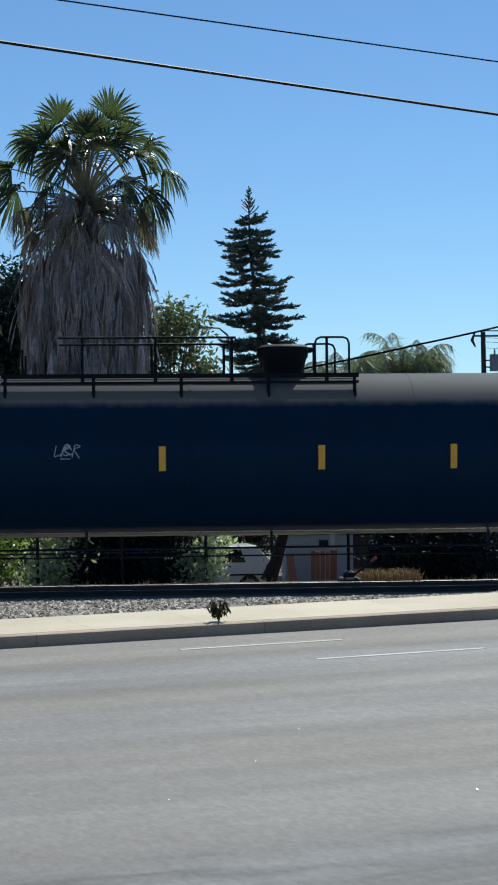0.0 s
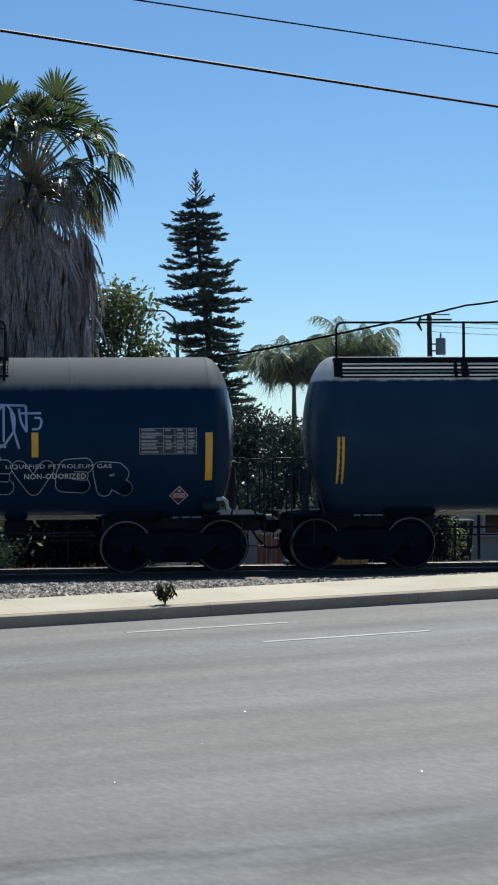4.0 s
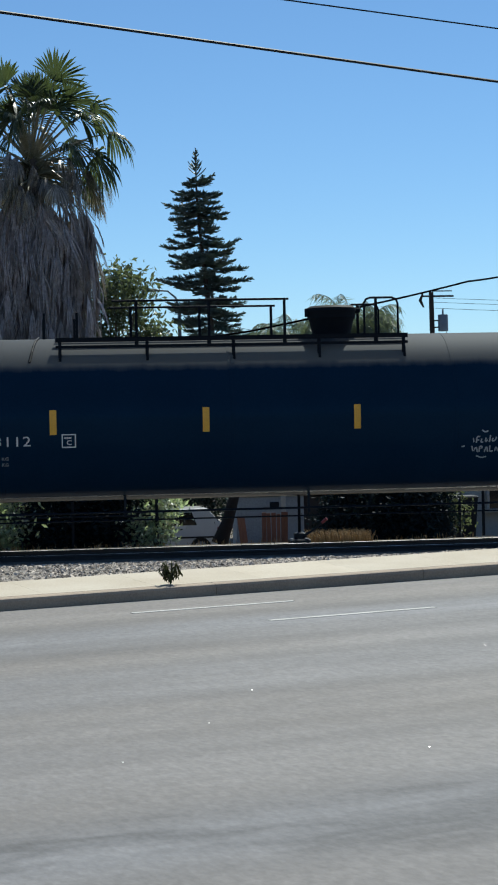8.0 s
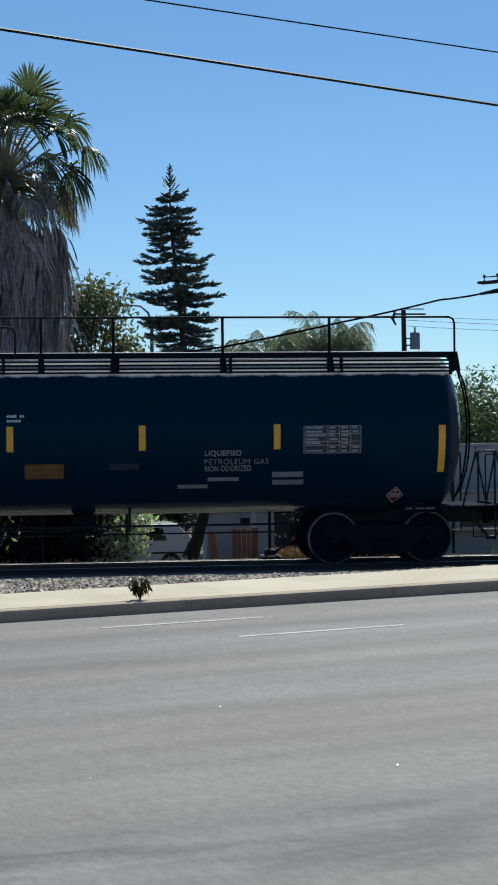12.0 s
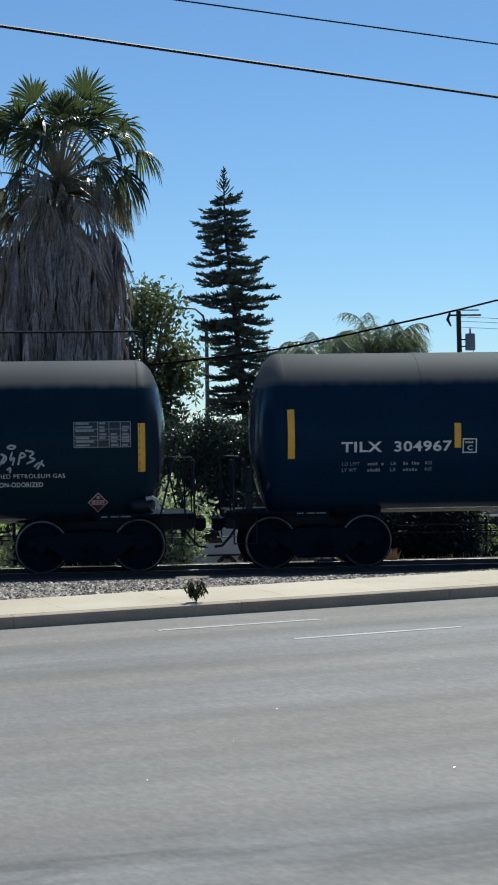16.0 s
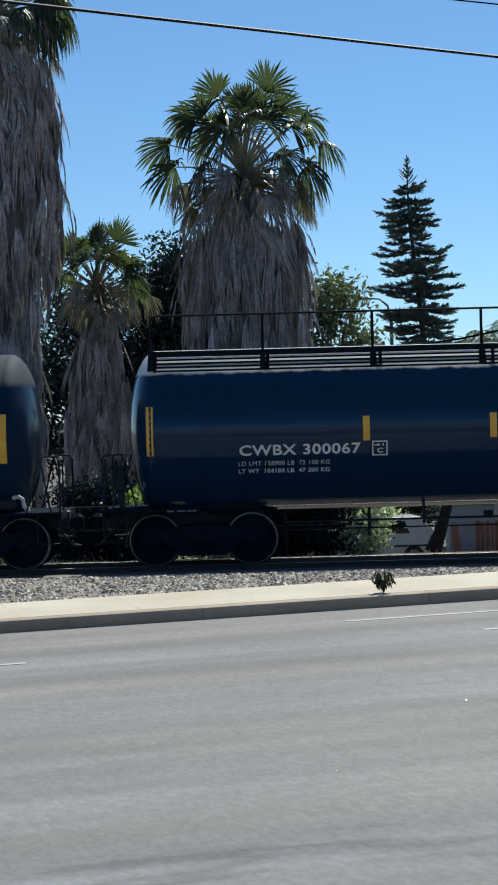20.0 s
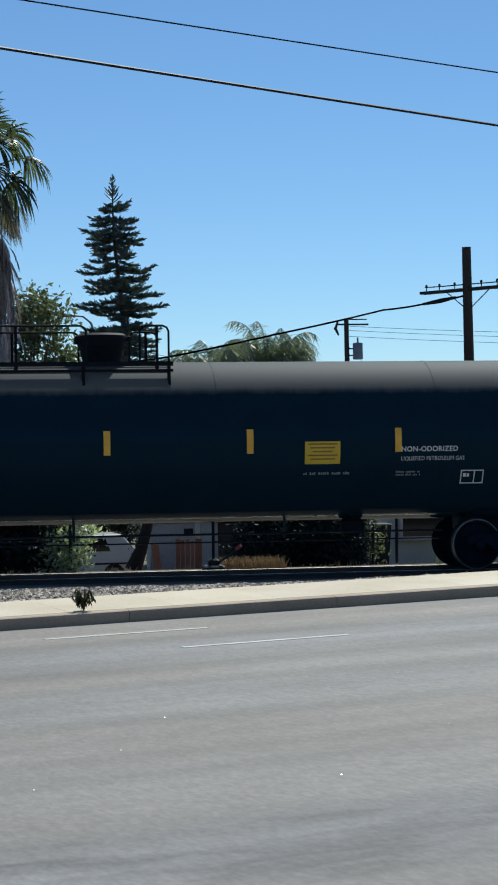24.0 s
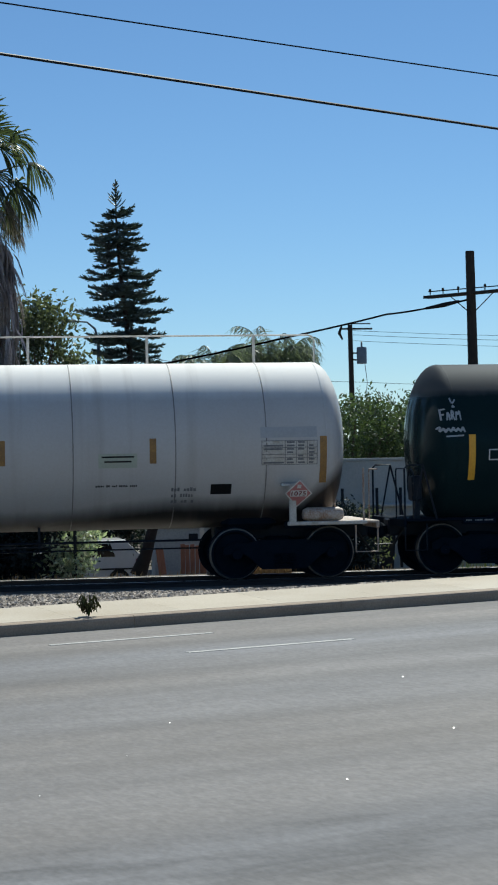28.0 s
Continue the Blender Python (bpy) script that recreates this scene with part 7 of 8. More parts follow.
marks(c, h, (-5.4, -2.6, -0.99, 2.09, 4.75), (-9.33, 9.5), (2.30, 2.76), ((1.82, 2.70), (1.86, 2.75)))
letters(c, h, "CWBX 300", -8.82, -7.25, 2.48, 2.70)
weight_lines(c, h, -8.82, -7.0, 2.24, 2.42, "white_letter")
sign(c, h, 1.51, 2.27, 1.71, 1.98, "pale_sign", "pale weathered telephone plate", 2)
capacity(c, h, 0.1, 0.56, 2.83, 3.01, "white_letter")
s = Shape()
for k in range(5):
    x = 2.9 + 0.34 * k
    stroke(s, h, dense([(x, 1.60), (x + 0.36, 1.96), (x + 0.22, 1.66), (x + 0.40, 1.74), (x + 0.30, 1.60)]), 0.012, 0.008)
for x in (4.42, 4.6, 4.75):
    stroke(s, h, dense([(x, 1.9), (x - 0.05, 1.6), (x + 0.12, 1.84)]), 0.012, 0.008)
part("graffiti_tag", s, "spray_white", c, "slanting white sprayed tag")
box_line(c, h, 6.21, 6.63, 2.16, 2.45, split=True)
tag(c, h, 6.45, 7.75, 1.86, 2.40, (
    [(0, 52), (14, 46), (26, 50)], [(16, 62), (32, 66), (24, 40), (20, 18), (36, 30)], [(34, 22), (44, 60), (36, 70), (48, 56), (40, 34)], [(52, 96), (46, 88), (54, 82), (60, 92), (52, 96)], [(54, 74), (50, 40), (58, 60), (54, 28)], [(62, 30), (66, 74), (74, 60), (64, 52)], [(72, 78), (86, 72), (76, 54), (88, 48), (74, 34)],
    [(84, 22), (92, 40), (98, 24)], [(88, 14), (96, 44)], [(46, 12), (52, 24), (50, 2)]), "spray_white", 0.018, "bold rounded white sprayed tag")
letters(c, h, "LIQUEFIED PETROLEUM GAS", 6.54, 8.1, 1.76, 1.85)
letters(c, h, "NON-ODORIZED", 6.82, 7.7, 1.61, 1.7)
data_table(c, h, 8.27, 9.30, 2.32, 2.78)
placard(c, h, 8.7, 1.30, 0.19)
end_reservoir(c, h, h - 0.42)
RAD, AXIS = 1.54, 2.51

# 7
c, h = tank_car(118.29, 137.4, "black_paint", "black tank car with dusty sunlit top and large white letters", (119.5, 136.2), bands=(-6.4, -2.2, 2.0, 6.2))
platform_top(c, -1.1, 5.5, BK)
housing(c, 0.16, "pitch_black")
marks(c, h, (-5.82, -3.71, -1.35, 2.24, 5.68), (-8.93, 9.0), (2.21, 2.67), ((2.05, 2.96), (2.0, 2.9)))
letters(c, h, "TILX  304967", -8.0, -5.93, 2.15, 2.35)
weight_lines(c, h, -7.98, -6.27, 1.79, 1.97)
box_line(c, h, -5.73, -5.46, 2.11, 2.38, inside="C")
scrawl(c, h, -4.98, -4.78, 1.63, 1.87, 71, "faded_letter", 0.008, 3)
scrawl(c, h, -2.91, -2.53, 1.85, 1.96, 72, "faded_letter", 0.007, 5)
scrawl(c, h, -1.7, -1.3, 1.85, 1.96, 73, "faded_letter", 0.007, 5)
scrawl(c, h, 1.62, 2.15, 1.63, 1.91, 74, "faded_letter", 0.009, 4)
sign(c, h, 5.81, 6.51, 2.15, 2.58, "yellow_sign", "yellow warning plate with rows of small writing", 5)
text_bars(c, h, 5.56, 6.49, 1.73, 1.9, 3)
sign(c, h, 6.51, 7.08, 1.63, 1.98, "pink_sign", "pale red plate with white writing", 3, "white_letter")
box_line(c, h, 7.19, 7.66, 1.61, 1.89, split=True)
data_table(c, h, 7.88, 8.93, 2.12, 2.6)
placard(c, h, 8.53, 1.37, 0.19)
end_reservoir(c, h, h - 0.42)

# 8: glossy
c, h = tank_car(139.08, 158.715, "gloss_black_paint", "glossy black tank car with a long railed walkway", (140.45, 157.155))
long_walk(c, h, BK)
housing(c, -0.06, "pitch_black", 3.92, 0.66, 0.80)
marks(c, h, (-5.41, -3.09, -0.23, 2.84, 6.06), (-9.37, 9.29), (2.25, 2.70), ((2.06, 2.96), (2.06, 2.95)))
letters(c, h, "CWBX 300067", -7.74, -5.52, 2.02, 2.22)
letters(c, h, "LD LMT 158900 LB  72 100 KG", -7.76, -6.09, 1.84, 1.92)
letters(c, h, "LT WT  104100 LB  47 200 KG", -7.76, -6.09, 1.70, 1.78)
box_line(c, h, -5.31, -5.03, 1.97, 2.24, inside="C")
sign(c, h, 4.62, 5.39, 1.72, 1.99, "yellow_sign", "small yellow telephone plate", 2)
tag(c, h, -1.71, 0.20, 1.62, 2.24, (
    [(0, 0), (2, 12)], [(5, 3), (11, 14)], [(9, 22), (19, 30)], [(12, 32), (17, 18)], [(18, 48), (20, 58), (24, 52), (22, 40), (18, 44)], [(26, 62), (26, 38), (31, 30), (33, 14), (28, 4), (25, 16), (30, 36)], [(33, 60), (34, 40), (38, 42)]), "grey_spray", 0.014, "loose pale grey sprayed tag")
tag(c, h, -1.71, 0.20, 1.62, 2.24, (
    [(38, 84), (47, 80)], [(43, 98), (42, 70)], [(40, 52), (46, 64), (42, 42), (48, 46)], [(50, 66), (55, 72), (52, 46), (57, 56)], [(58, 74), (63, 72), (60, 50)], [(35, 30), (46, 36), (56, 40)],
    [(67, 82), (61, 44), (63, 20), (69, 32), (74, 58), (70, 68), (66, 48), (73, 44)], [(74, 44), (84, 50), (92, 44)], [(86, 80), (92, 62), (100, 54), (88, 50)], [(86, 34), (93, 54)]), "grey_spray", 0.014, "loose pale grey sprayed tag")
tag(c, h, 2.58, 3.30, 1.75, 2.18, ([(0, 55), (14, 58)], [(30, 90), (26, 60), (38, 20)], [(38, 96), (42, 70), (32, 60), (44, 40)], [(50, 100), (52, 50), (56, 4)], [(44, 86), (60, 84)], [(58, 68), (96, 66)], [(30, 66), (40, 78)]), "grey_spray", 0.018, "pale grey sprayed strokes")
letters(c, h, "NON-ODORIZED", 7.00, 7.50, 2.50, 2.60)
letters(c, h, "LIQUEFIED", 7.00, 7.36, 2.37, 2.47)
letters(c, h, "PETROLEUM GAS", 7.00, 7.52, 2.24, 2.34)
stk = Shape()
stroke(stk, h, dense([(7.58, 2.62), (7.65, 2.60), (7.65, 2.17), (7.58, 2.15)]), 0.012, 0.008)
part("stencil_bracket", stk, "white_letter", c)
text_bars(c, h, 6.01, 6.74, 1.92, 1.99, 1)
data_table(c, h, 7.91, 8.98, 2.33, 2.86)
placard(c, h, 8.38, 1.41, 0.18)

# 9
c, h = tank_car(160.215, 178.915, "green_black_paint", "dark green-black tank car with dusty sunlit top", (161.475, 177.525), bands=(-6.4, -2.2, 2.0, 6.2))
platform_top(c, -5.35, 1.2, BK)
housing(c, -0.05, "pitch_black")
marks(c, h, (-5.36, -2.7, -0.1, 2.55, 5.36), (-8.8, 8.78), (2.28, 2.73), ((2.06, 2.96), (2.07, 2.97)))
letters(c, h, "SRIX  83151", -7.85, -6.04, 2.06, 2.27)
weight_lines(c, h, -7.86, -6.14, 1.71, 1.91)
box_line(c, h, -5.21, -4.96, 2.03, 2.29, inside="C")
sign(c, h, 3.58, 4.25, 2.07, 2.49, "yellow_sign", "yellow warning plate with rows of small writing", 5)
letters(c, h, "NON-ODORIZED", 5.42, 6.51, 2.28, 2.38)
letters(c, h, "LIQUEFIED PETROLEUM GAS", 5.42, 6.64, 2.1, 2.19)
text_bars(c, h, 5.33, 5.82, 1.83, 1.92, 2)
text_bars(c, h, 3.56, 4.5, 1.87, 1.92, 1)
box_line(c, h, 6.59, 7.04, 1.66, 1.92, split=True)
data_table(c, h, 7.37, 8.43, 2.1, 2.57)
placard(c, h, 8.14, 1.48, 0.18)

# 10: the white car, a little larger than the others
RAD, AXIS = 1.58, 2.545
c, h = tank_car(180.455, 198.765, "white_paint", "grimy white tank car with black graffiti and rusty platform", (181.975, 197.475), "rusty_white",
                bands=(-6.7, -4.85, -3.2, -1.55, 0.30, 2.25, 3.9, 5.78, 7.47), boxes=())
WM = "white_metal"
deck(c, -1.23, 1.32, -1.05, -0.42, 4.03, "rusty_white", "rusty_white", 7)
deck(c, -1.23, 1.32, 1.05, 0.42, 4.03, "rusty_white", "rusty_white", 7)
housing(c, -0.14, "streaky_white", 4.05, 0.56)
part("rust_stain", patch(-1.10, 1.24, 3.66, 4.0, h, 0.003, step=0.04), "rust_tan", c, "rusty tan stain below the platform")
for y in (-1.05, 1.05):
    pipe_rail(c, -1.22, -0.50, y, 4.03, 0.72, WM, (-1.12,), mid=True)
    pipe_rail(c, 0.45, 1.30, y, 4.03, 0.72, WM, (1.2,), mid=True)
pipe_rail(c, -h + 0.02, h - 0.35, 0.55, 4.0, 0.69, WM, [-8.45, -6.5, -4.0, -1.7, 1.9, 3.2, 5.5, 7.6], mid=False, r=0.017)
s = Shape()
for x in (-1.13, -0.06, 1.27):
    s.box((x, -1.10, 3.79), (0.09, 0.06, 0.50), bevel=0.01)
part("platform_leg", s, "rusty_white", c)
marks(c, h, (-5.5, -2.92, -0.13, 2.61, 5.36), (-8.45, 8.54), (2.22, 2.68), ((1.81, 2.70), (1.81, 2.68)), "brown_tape")
letters(c, h, "CRPX  9649", -7.42, -5.57, 2.15, 2.38, "black_letter")
weight_lines(c, h, -7.41, -5.11, 1.8, 1.99, "grey_ink")
box_line(c, h, -5.28, -5.03, 2.14, 2.4, "black_letter", inside="C")
s = Shape()
for pts in ([(-5.42, 1.36), (-5.2, 1.40), (-4.98, 1.44), (-4.92, 1.68), (-4.76, 1.72), (-4.74, 1.52), (-4.96, 1.46)], [(-4.70, 1.70), (-4.66, 1.46), (-4.54, 1.50), (-4.50, 1.70), (-4.62, 1.72)], [(-4.46, 1.48), (-4.42, 1.72), (-4.34, 1.55), (-4.26, 1.74), (-4.22, 1.46)], [(-4.18, 1.72), (-4.0, 1.70), (-4.16, 1.48), (-3.98, 1.50)],
            [(-3.95, 1.60), (-3.80, 1.66), (-3.88, 1.76), (-3.97, 1.56), (-3.86, 1.44), (-3.74, 1.52)], [(-4.66, 1.76), (-4.52, 1.92), (-4.40, 2.10), (-4.34, 1.92), (-4.18, 1.82), (-3.94, 1.80), (-3.74, 1.72), (-3.70, 1.52), (-3.84, 1.40), (-4.1, 1.44)],
            [(-4.46, 1.88), (-4.40, 1.94), (-4.34, 1.88), (-4.42, 1.85)], [(-5.0, 1.44), (-5.1, 1.30), (-4.9, 1.36), (-4.7, 1.42), (-4.5, 1.33), (-4.3, 1.44), (-4.16, 1.30), (-4.0, 1.40)], [(-4.50, 1.36), (-4.42, 1.42), (-4.36, 1.34), (-4.46, 1.32)]):
    stroke(s, h, soft(pts), 0.019, 0.008)
part("graffiti_tag", s, "spray_black", c, "dense black sprayed tag")
s = Shape()
rnd = np.random.RandomState(29)
for k in range(6):
    x = -3.8 + 0.27 * k
    stroke(s, h, soft([(x + rnd.uniform(-0.05, 0.05), 1.98 - 0.03 * k), (x + 0.14, rnd.uniform(1.46, 1.58)), (x + 0.22, rnd.uniform(1.75, 1.95)), (x + 0.27 + rnd.uniform(-0.04, 0.08), rnd.uniform(1.5, 1.7))]), 0.010, 0.008)
stroke(s, h, soft([(-3.5, 1.74), (-3.2, 1.78), (-2.9, 1.70)]), 0.010, 0.008)
rnd = np.random.RandomState(17)
for k in range(8):
    x = -1.95 + 0.26 * k
    for q in range(2):
        stroke(s, h, soft([(x + rnd.uniform(-0.04, 0.34), rnd.uniform(1.52, 1.98)) for i in range(rnd.randint(3, 5))]), 0.012, 0.008)
stroke(s, h, soft([(-1.7, 2.0), (-1.5, 1.96), (-1.2, 1.99), (-0.9, 1.93)]), 0.010, 0.008)
stroke(s, h, soft([(-1.95, 1.55), (-1.3, 1.60), (-0.6, 1.54), (0.05, 1.60), (0.22, 1.66)]), 0.011, 0.008)
for pts in ([(0.45, 2.05), (0.40, 1.65), (0.85, 1.58), (1.0, 1.85), (0.8, 1.86)], [(1.15, 1.95), (1.12, 1.7), (1.3, 1.82), (1.4, 1.65), (1.75, 1.6), (2.05, 1.75), (2.35, 1.76)], [(1.85, 1.42), (2.05, 1.75), (2.12, 1.95)], [(1.3, 2.15), (1.33, 2.12)], [(0.72, 2.0), (0.75, 1.97)]):
    stroke(s, h, soft(pts), 0.013, 0.008)
part("graffiti_tag", s, "spray_black", c, "row of thin black sprayed strokes")
capacity(c, h, -1.36, -0.86, 2.98, 3.2, "grey_ink")
sign(c, h, 4.36, 5.07, 2.15, 2.41, "pale_green", "faded green telephone plate", 2, "black_letter")
text_bars(c, h, 4.31, 5.11, 1.80, 1.84, 1, "black_letter")
text_bars(c, h, 5.71, 6.18, 1.48, 1.77, 3, "grey_ink")
sign(c, h, 6.44, 6.83, 1.63, 1.82, "black_letter", "small black plate with two boxes")
data_table(c, h, 7.38, 8.42, 2.16, 2.60, "grey_ink")
sign(c, h, 7.36, 8.42, 2.66, 2.86, "primer_grey", "faded grey repainted panel")
placard(c, h, 8.04, 1.62, 0.26, "pink_sign", off=0.38)
for x in (-7.65, 7.95):
    part("step_post", Shape().box((x, -1.52, 1.40), (0.13, 0.06, 0.72), bevel=0.01).box((x, -1.50, 1.78), (0.42, 0.12, 0.05), bevel=0.01), "white_metal", c)
part("side_step", Shape().box((-8.45, -1.52, 1.06), (1.7, 0.08, 0.07), bevel=0.01), "white_metal", c)
part("side_step", Shape().box((8.6, -1.52, 1.06), (1.5, 0.08, 0.07), bevel=0.01), "white_metal", c)
part("end_reservoir", Shape().lathe([(8.15, 0.01), (8.17, 0.09), (8.25, 0.13), (8.85, 0.13), (8.93, 0.09), (8.95, 0.01)], "x", 16, (0, -1.35, 1.22)), "rusty_white", c, smooth=True)

ld = new("end_ladder")
ld.parent = c
for y in (-0.45, -0.05):
    part("stringer", Shape().tube([(-h + 0.10, y, 4.05), (-h - 0.10, y, 3.6), (-h - 0.38, y, 1.2)], 0.020, 6), WM, ld)
for i in range(8):
    part("rung", Shape().tube([(-h - 0.10 - 0.037 * i, -0.45, 3.6 - 0.32 * i), (-h - 0.10 - 0.037 * i, -0.05, 3.6 - 0.32 * i)], 0.012, 5), WM, ld)

# rust and soot runs down the white side
for x, z0, z1, w in ((-1.15, 3.6, 2.3, 0.018), (-1.05, 3.5, 2.6, 0.014), (-0.02, 3.6, 2.9, 0.022), (0.05, 3.4, 2.5, 0.012), (1.28, 3.4, 2.2, 0.012), (0.3, 3.0, 2.4, 0.01)):
    s = Shape()
    stroke(s, h, [(x, z0 + (z1 - z0) * i / 12) for i in range(13)], w * 1.1, 0.006)
    part("rust_run", s, "rust_stain", c, "dark rusty run below the platform")

RAD, AXIS = 1.54, 2.51

# 11
c, h = tank_car(200.175, 219.275, "forest_paint", "dark green-black tank car with a small white tag", (201.475, 217.975), bands=(-6.4, -2.2, 2.0, 6.2))
platform_top(c, -5.4, 1.2, BK)
housing(c, -0.05, "pitch_black")
marks(c, h, (-5.4, -2.7, 0.0, 2.6, 5.4), (-8.71, 8.9), YS, ((1.80, 2.66), (1.8, 2.7)))
tag(c, h, -9.34, -8.84, 2.60, 3.36, (
    [(52, 100), (58, 84), (72, 96)], [(62, 82), (56, 76), (68, 78)], [(16, 72), (18, 44)], [(14, 70), (32, 72)], [(18, 58), (28, 58)], [(36, 44), (40, 70), (46, 44)], [(36, 54), (48, 56)], [(52, 46), (52, 72), (62, 60), (54, 58), (64, 44)],
    [(68, 44), (70, 70), (76, 54), (82, 72), (86, 44)], [(2, 22), (14, 30), (10, 12), (24, 28), (28, 10), (38, 28), (46, 12), (54, 30), (64, 12), (72, 28), (82, 12), (90, 30), (99, 14)], [(8, 20), (96, 20)], [(30, 4), (94, 6)]), "spray_white", 0.015, "small white sprayed tag")
box_line(c, h, -8.39, -7.9, 2.17, 2.38)

# ---- poles, cables and walls behind the track ----


def cable(name, pts, sag, r, label):
    out = []
    for a, b in zip(pts, pts[1:]):
        a, b = Vector(a), Vector(b)
        for i in range(16):
            t = i / 16
            out.append(a.lerp(b, t) - Vector((0, 0, sag * 4 * t * (1 - t))))
    out.append(Vector(pts[-1]))
    return tagged(solid(name, Shape().tube(out, r, 6), "wire" if r > 0.04 else "dull_wire", True), label, "cable", "overhead cables")


cable("overhead_cable", [(-72.0, 10.2, 15.0), (78.0, 95.4, 12.8)], 0.5, 0.044, "thick black overhead cable with a bright sunlit top")
cable("overhead_cable", [(-66.0, 25.2, 17.58), (80.0, 90.8, 14.59)], 0.5, 0.023, "thin black overhead cable against the sky")


def utility_pole(x, y, top, r, label, arm=None):
    t = thing("utility_pole", pose(x, y, -1.45), label, "utility pole", "utility poles")
    h = top + 1.45
    part("pole", Shape().tube([(0.12, 0, 0), (0.02, 0, h * 0.5), (-0.04, 0, h)], [r * 1.25, r * 1.1, r * 0.92], 12), "pole_wood", t, smooth=True)
    return t, h


p, h = utility_pole(18.35, 65.0, 9.45, 0.17, "dark wooden utility pole with a long crossarm")
d = Vector((-0.585, 0.81, 0)).normalized()
z = h - 1.5
a, b = d * -2.1, d * 2.1
for k in (-0.11, 0.11):
    off = Vector((-d.y, d.x, 0)) * k
    part("crossarm", Shape().tube([a + off + Vector((0, 0, z)), b + off + Vector((0, 0, z))], 0.065, 4), "pole_wood", p)
for k in (-1.9, -1.3, -0.6, 0.6, 1.3, 1.9):
    q = d * k + Vector((0, 0, z + 0.07))
    part("insulator", Shape().tube([q, q + Vector((0, 0, 0.10)), q + Vector((0, 0, 0.16)), q + Vector((0, 0, 0.22))], [0.02, 0.02, 0.05, 0.035], 8), "pole_wood", p)
for k in (-1, 1):
    part("brace", Shape().tube([d * k * 0.95 + Vector((0, 0, z - 0.05)), Vector((0, 0, z - 0.75))], 0.02, 5), "pole_wood", p)
cable("overhead_cable", [(18.3, 65.0, 7.75), (17.1, 66.6, 7.55), (15.37, 65.5, 7.26), (11.32, 63.0, 6.31), (6.93, 60.0, 5.34), (3.01, 57.5, 4.81), (0.0, 55.6, 4.55)], 0.02, 0.034, "thick black cable running to the utility pole")
tagged(solid("cable_sleeve", Shape().tube([(18.0, 65.4, 7.70), (17.6, 65.9, 7.62), (17.1, 66.6, 7.55)], [0.05, 0.09, 0.05], 8), "wire", True), "thick black sleeve on the cable at the pole", "cable")
cable("overhead_cable", [(17.2, 66.6, 8.15), (30.0, 50.0, 8.4)], 0.1, 0.02, "black cable leaving the crossarm")

p, h = utility_pole(23.6, 110.0, 10.0, 0.15, "dark wooden utility pole with a grey transformer can")
part("transformer", Shape().lathe([(0, 0.05), (0.02, 0.30), (0.95, 0.30), (1.0, 0.26), (1.02, 0.05)], "z", 16, (0.62, -0.1, h - 2.35)), "grey_metal", p, smooth=True)
part("bushing", Shape().lathe([(0, 0.06), (0.3, 0.05), (0.32, 0.01)], "z", 8, (0.62, -0.1, h - 1.33)), "grey_metal", p)
part("bracket", Shape().box((0.3, -0.1, h - 1.7), (0.5, 0.1, 0.08)).box((0.3, -0.1, h - 2.1), (0.5, 0.1, 0.08)), "pole_wood", p)
part("crossarm", Shape().box((0.35, 0, h - 0.25), (1.9, 0.1, 0.10)).box((0.45, 0, h + 0.05), (1.5, 0.08, 0.06)), "pole_wood", p)
part("switch", Shape().tube([(-0.55, 0, h - 0.1), (-0.7, 0, h - 0.5), (-0.5, 0, h - 0.9)], [0.06, 0.10, 0.05], 7), "pole_wood", p)
part("drop_wire", Shape().tube([(0.8, -0.1, h - 2.3), (0.95, 0, h - 3.4), (0.85, 0, h - 4.4)], 0.02, 5), "grey_metal", p)
for dz, k in ((-0.1, 0.0), (-0.45, 0.3), (0.15, -0.3)):
    cable("service_wire", [(23.6, 110.0, 9.5 + dz), (60.0, 104.0 + 4 * k, 9.0 + dz)], 0.5, 0.012, "thin pale service wire to the far pole")
cable("service_wire", [(6.65, 85.0, 7.4), (23.6, 110.0, 6.6), (60.0, 104.0, 6.0)], 0.4, 0.012, "thin wire from the street lamp to the far pole")


def street_lamp(x, y, top):
    t = thing("street_lamp", pose(x, y, -1.45), "grey street lamp with a curved arm beyond the trees", "street lamp")
    h = top + 1.45
    part("pole", Shape().tube([(0, 0, 0), (0, 0, h * 0.6), (0, 0, h - 0.9)], [0.12, 0.10, 0.08], 10), "lamp_grey", t, smooth=True)
    part("arm", Shape().tube([(0, 0, h - 0.9), (-0.15, 0, h - 0.35), (-0.5, 0, h - 0.05), (-1.0, 0, h)], [0.06, 0.05, 0.04, 0.035], 8), "lamp_grey", t, smooth=True)
    part("lamp_head", Shape().box((-1.3, 0, h), (0.7, 0.3, 0.14), bevel=0.05), "lamp_grey", t)


street_lamp(6.65, 85.0, 8.5)

# the low grey wall and the house beyond it
wall = thing("wall_back", pose(0, 0, 0), "plain grey rendered garden wall behind the track", "wall", kind="structure")
for i in range(9):
    x = 9.7 + i * 2.5
    part("wall_panel", Shape().box((x + 1.235, 48.2 + 0.12 * (i % 2) * 0, 0.5), (2.47, 0.18, 3.3), bevel=0.01), "wall_grey", wall)
part("wall_cap", Shape().box((20.95, 48.2, 2.18), (22.6, 0.26, 0.07), bevel=0.01), "wall_grey", wall)
cab = thing("utility_cabinet", pose(8.2, 48.6, far_ground_z(8.2, 48.6)), "grey utility cabinet beside the wall", "cabinet")
part("body", Shape().box((0, 0, 1.35), (0.8, 0.5, 2.7), bevel=0.03), "plaster", cab)
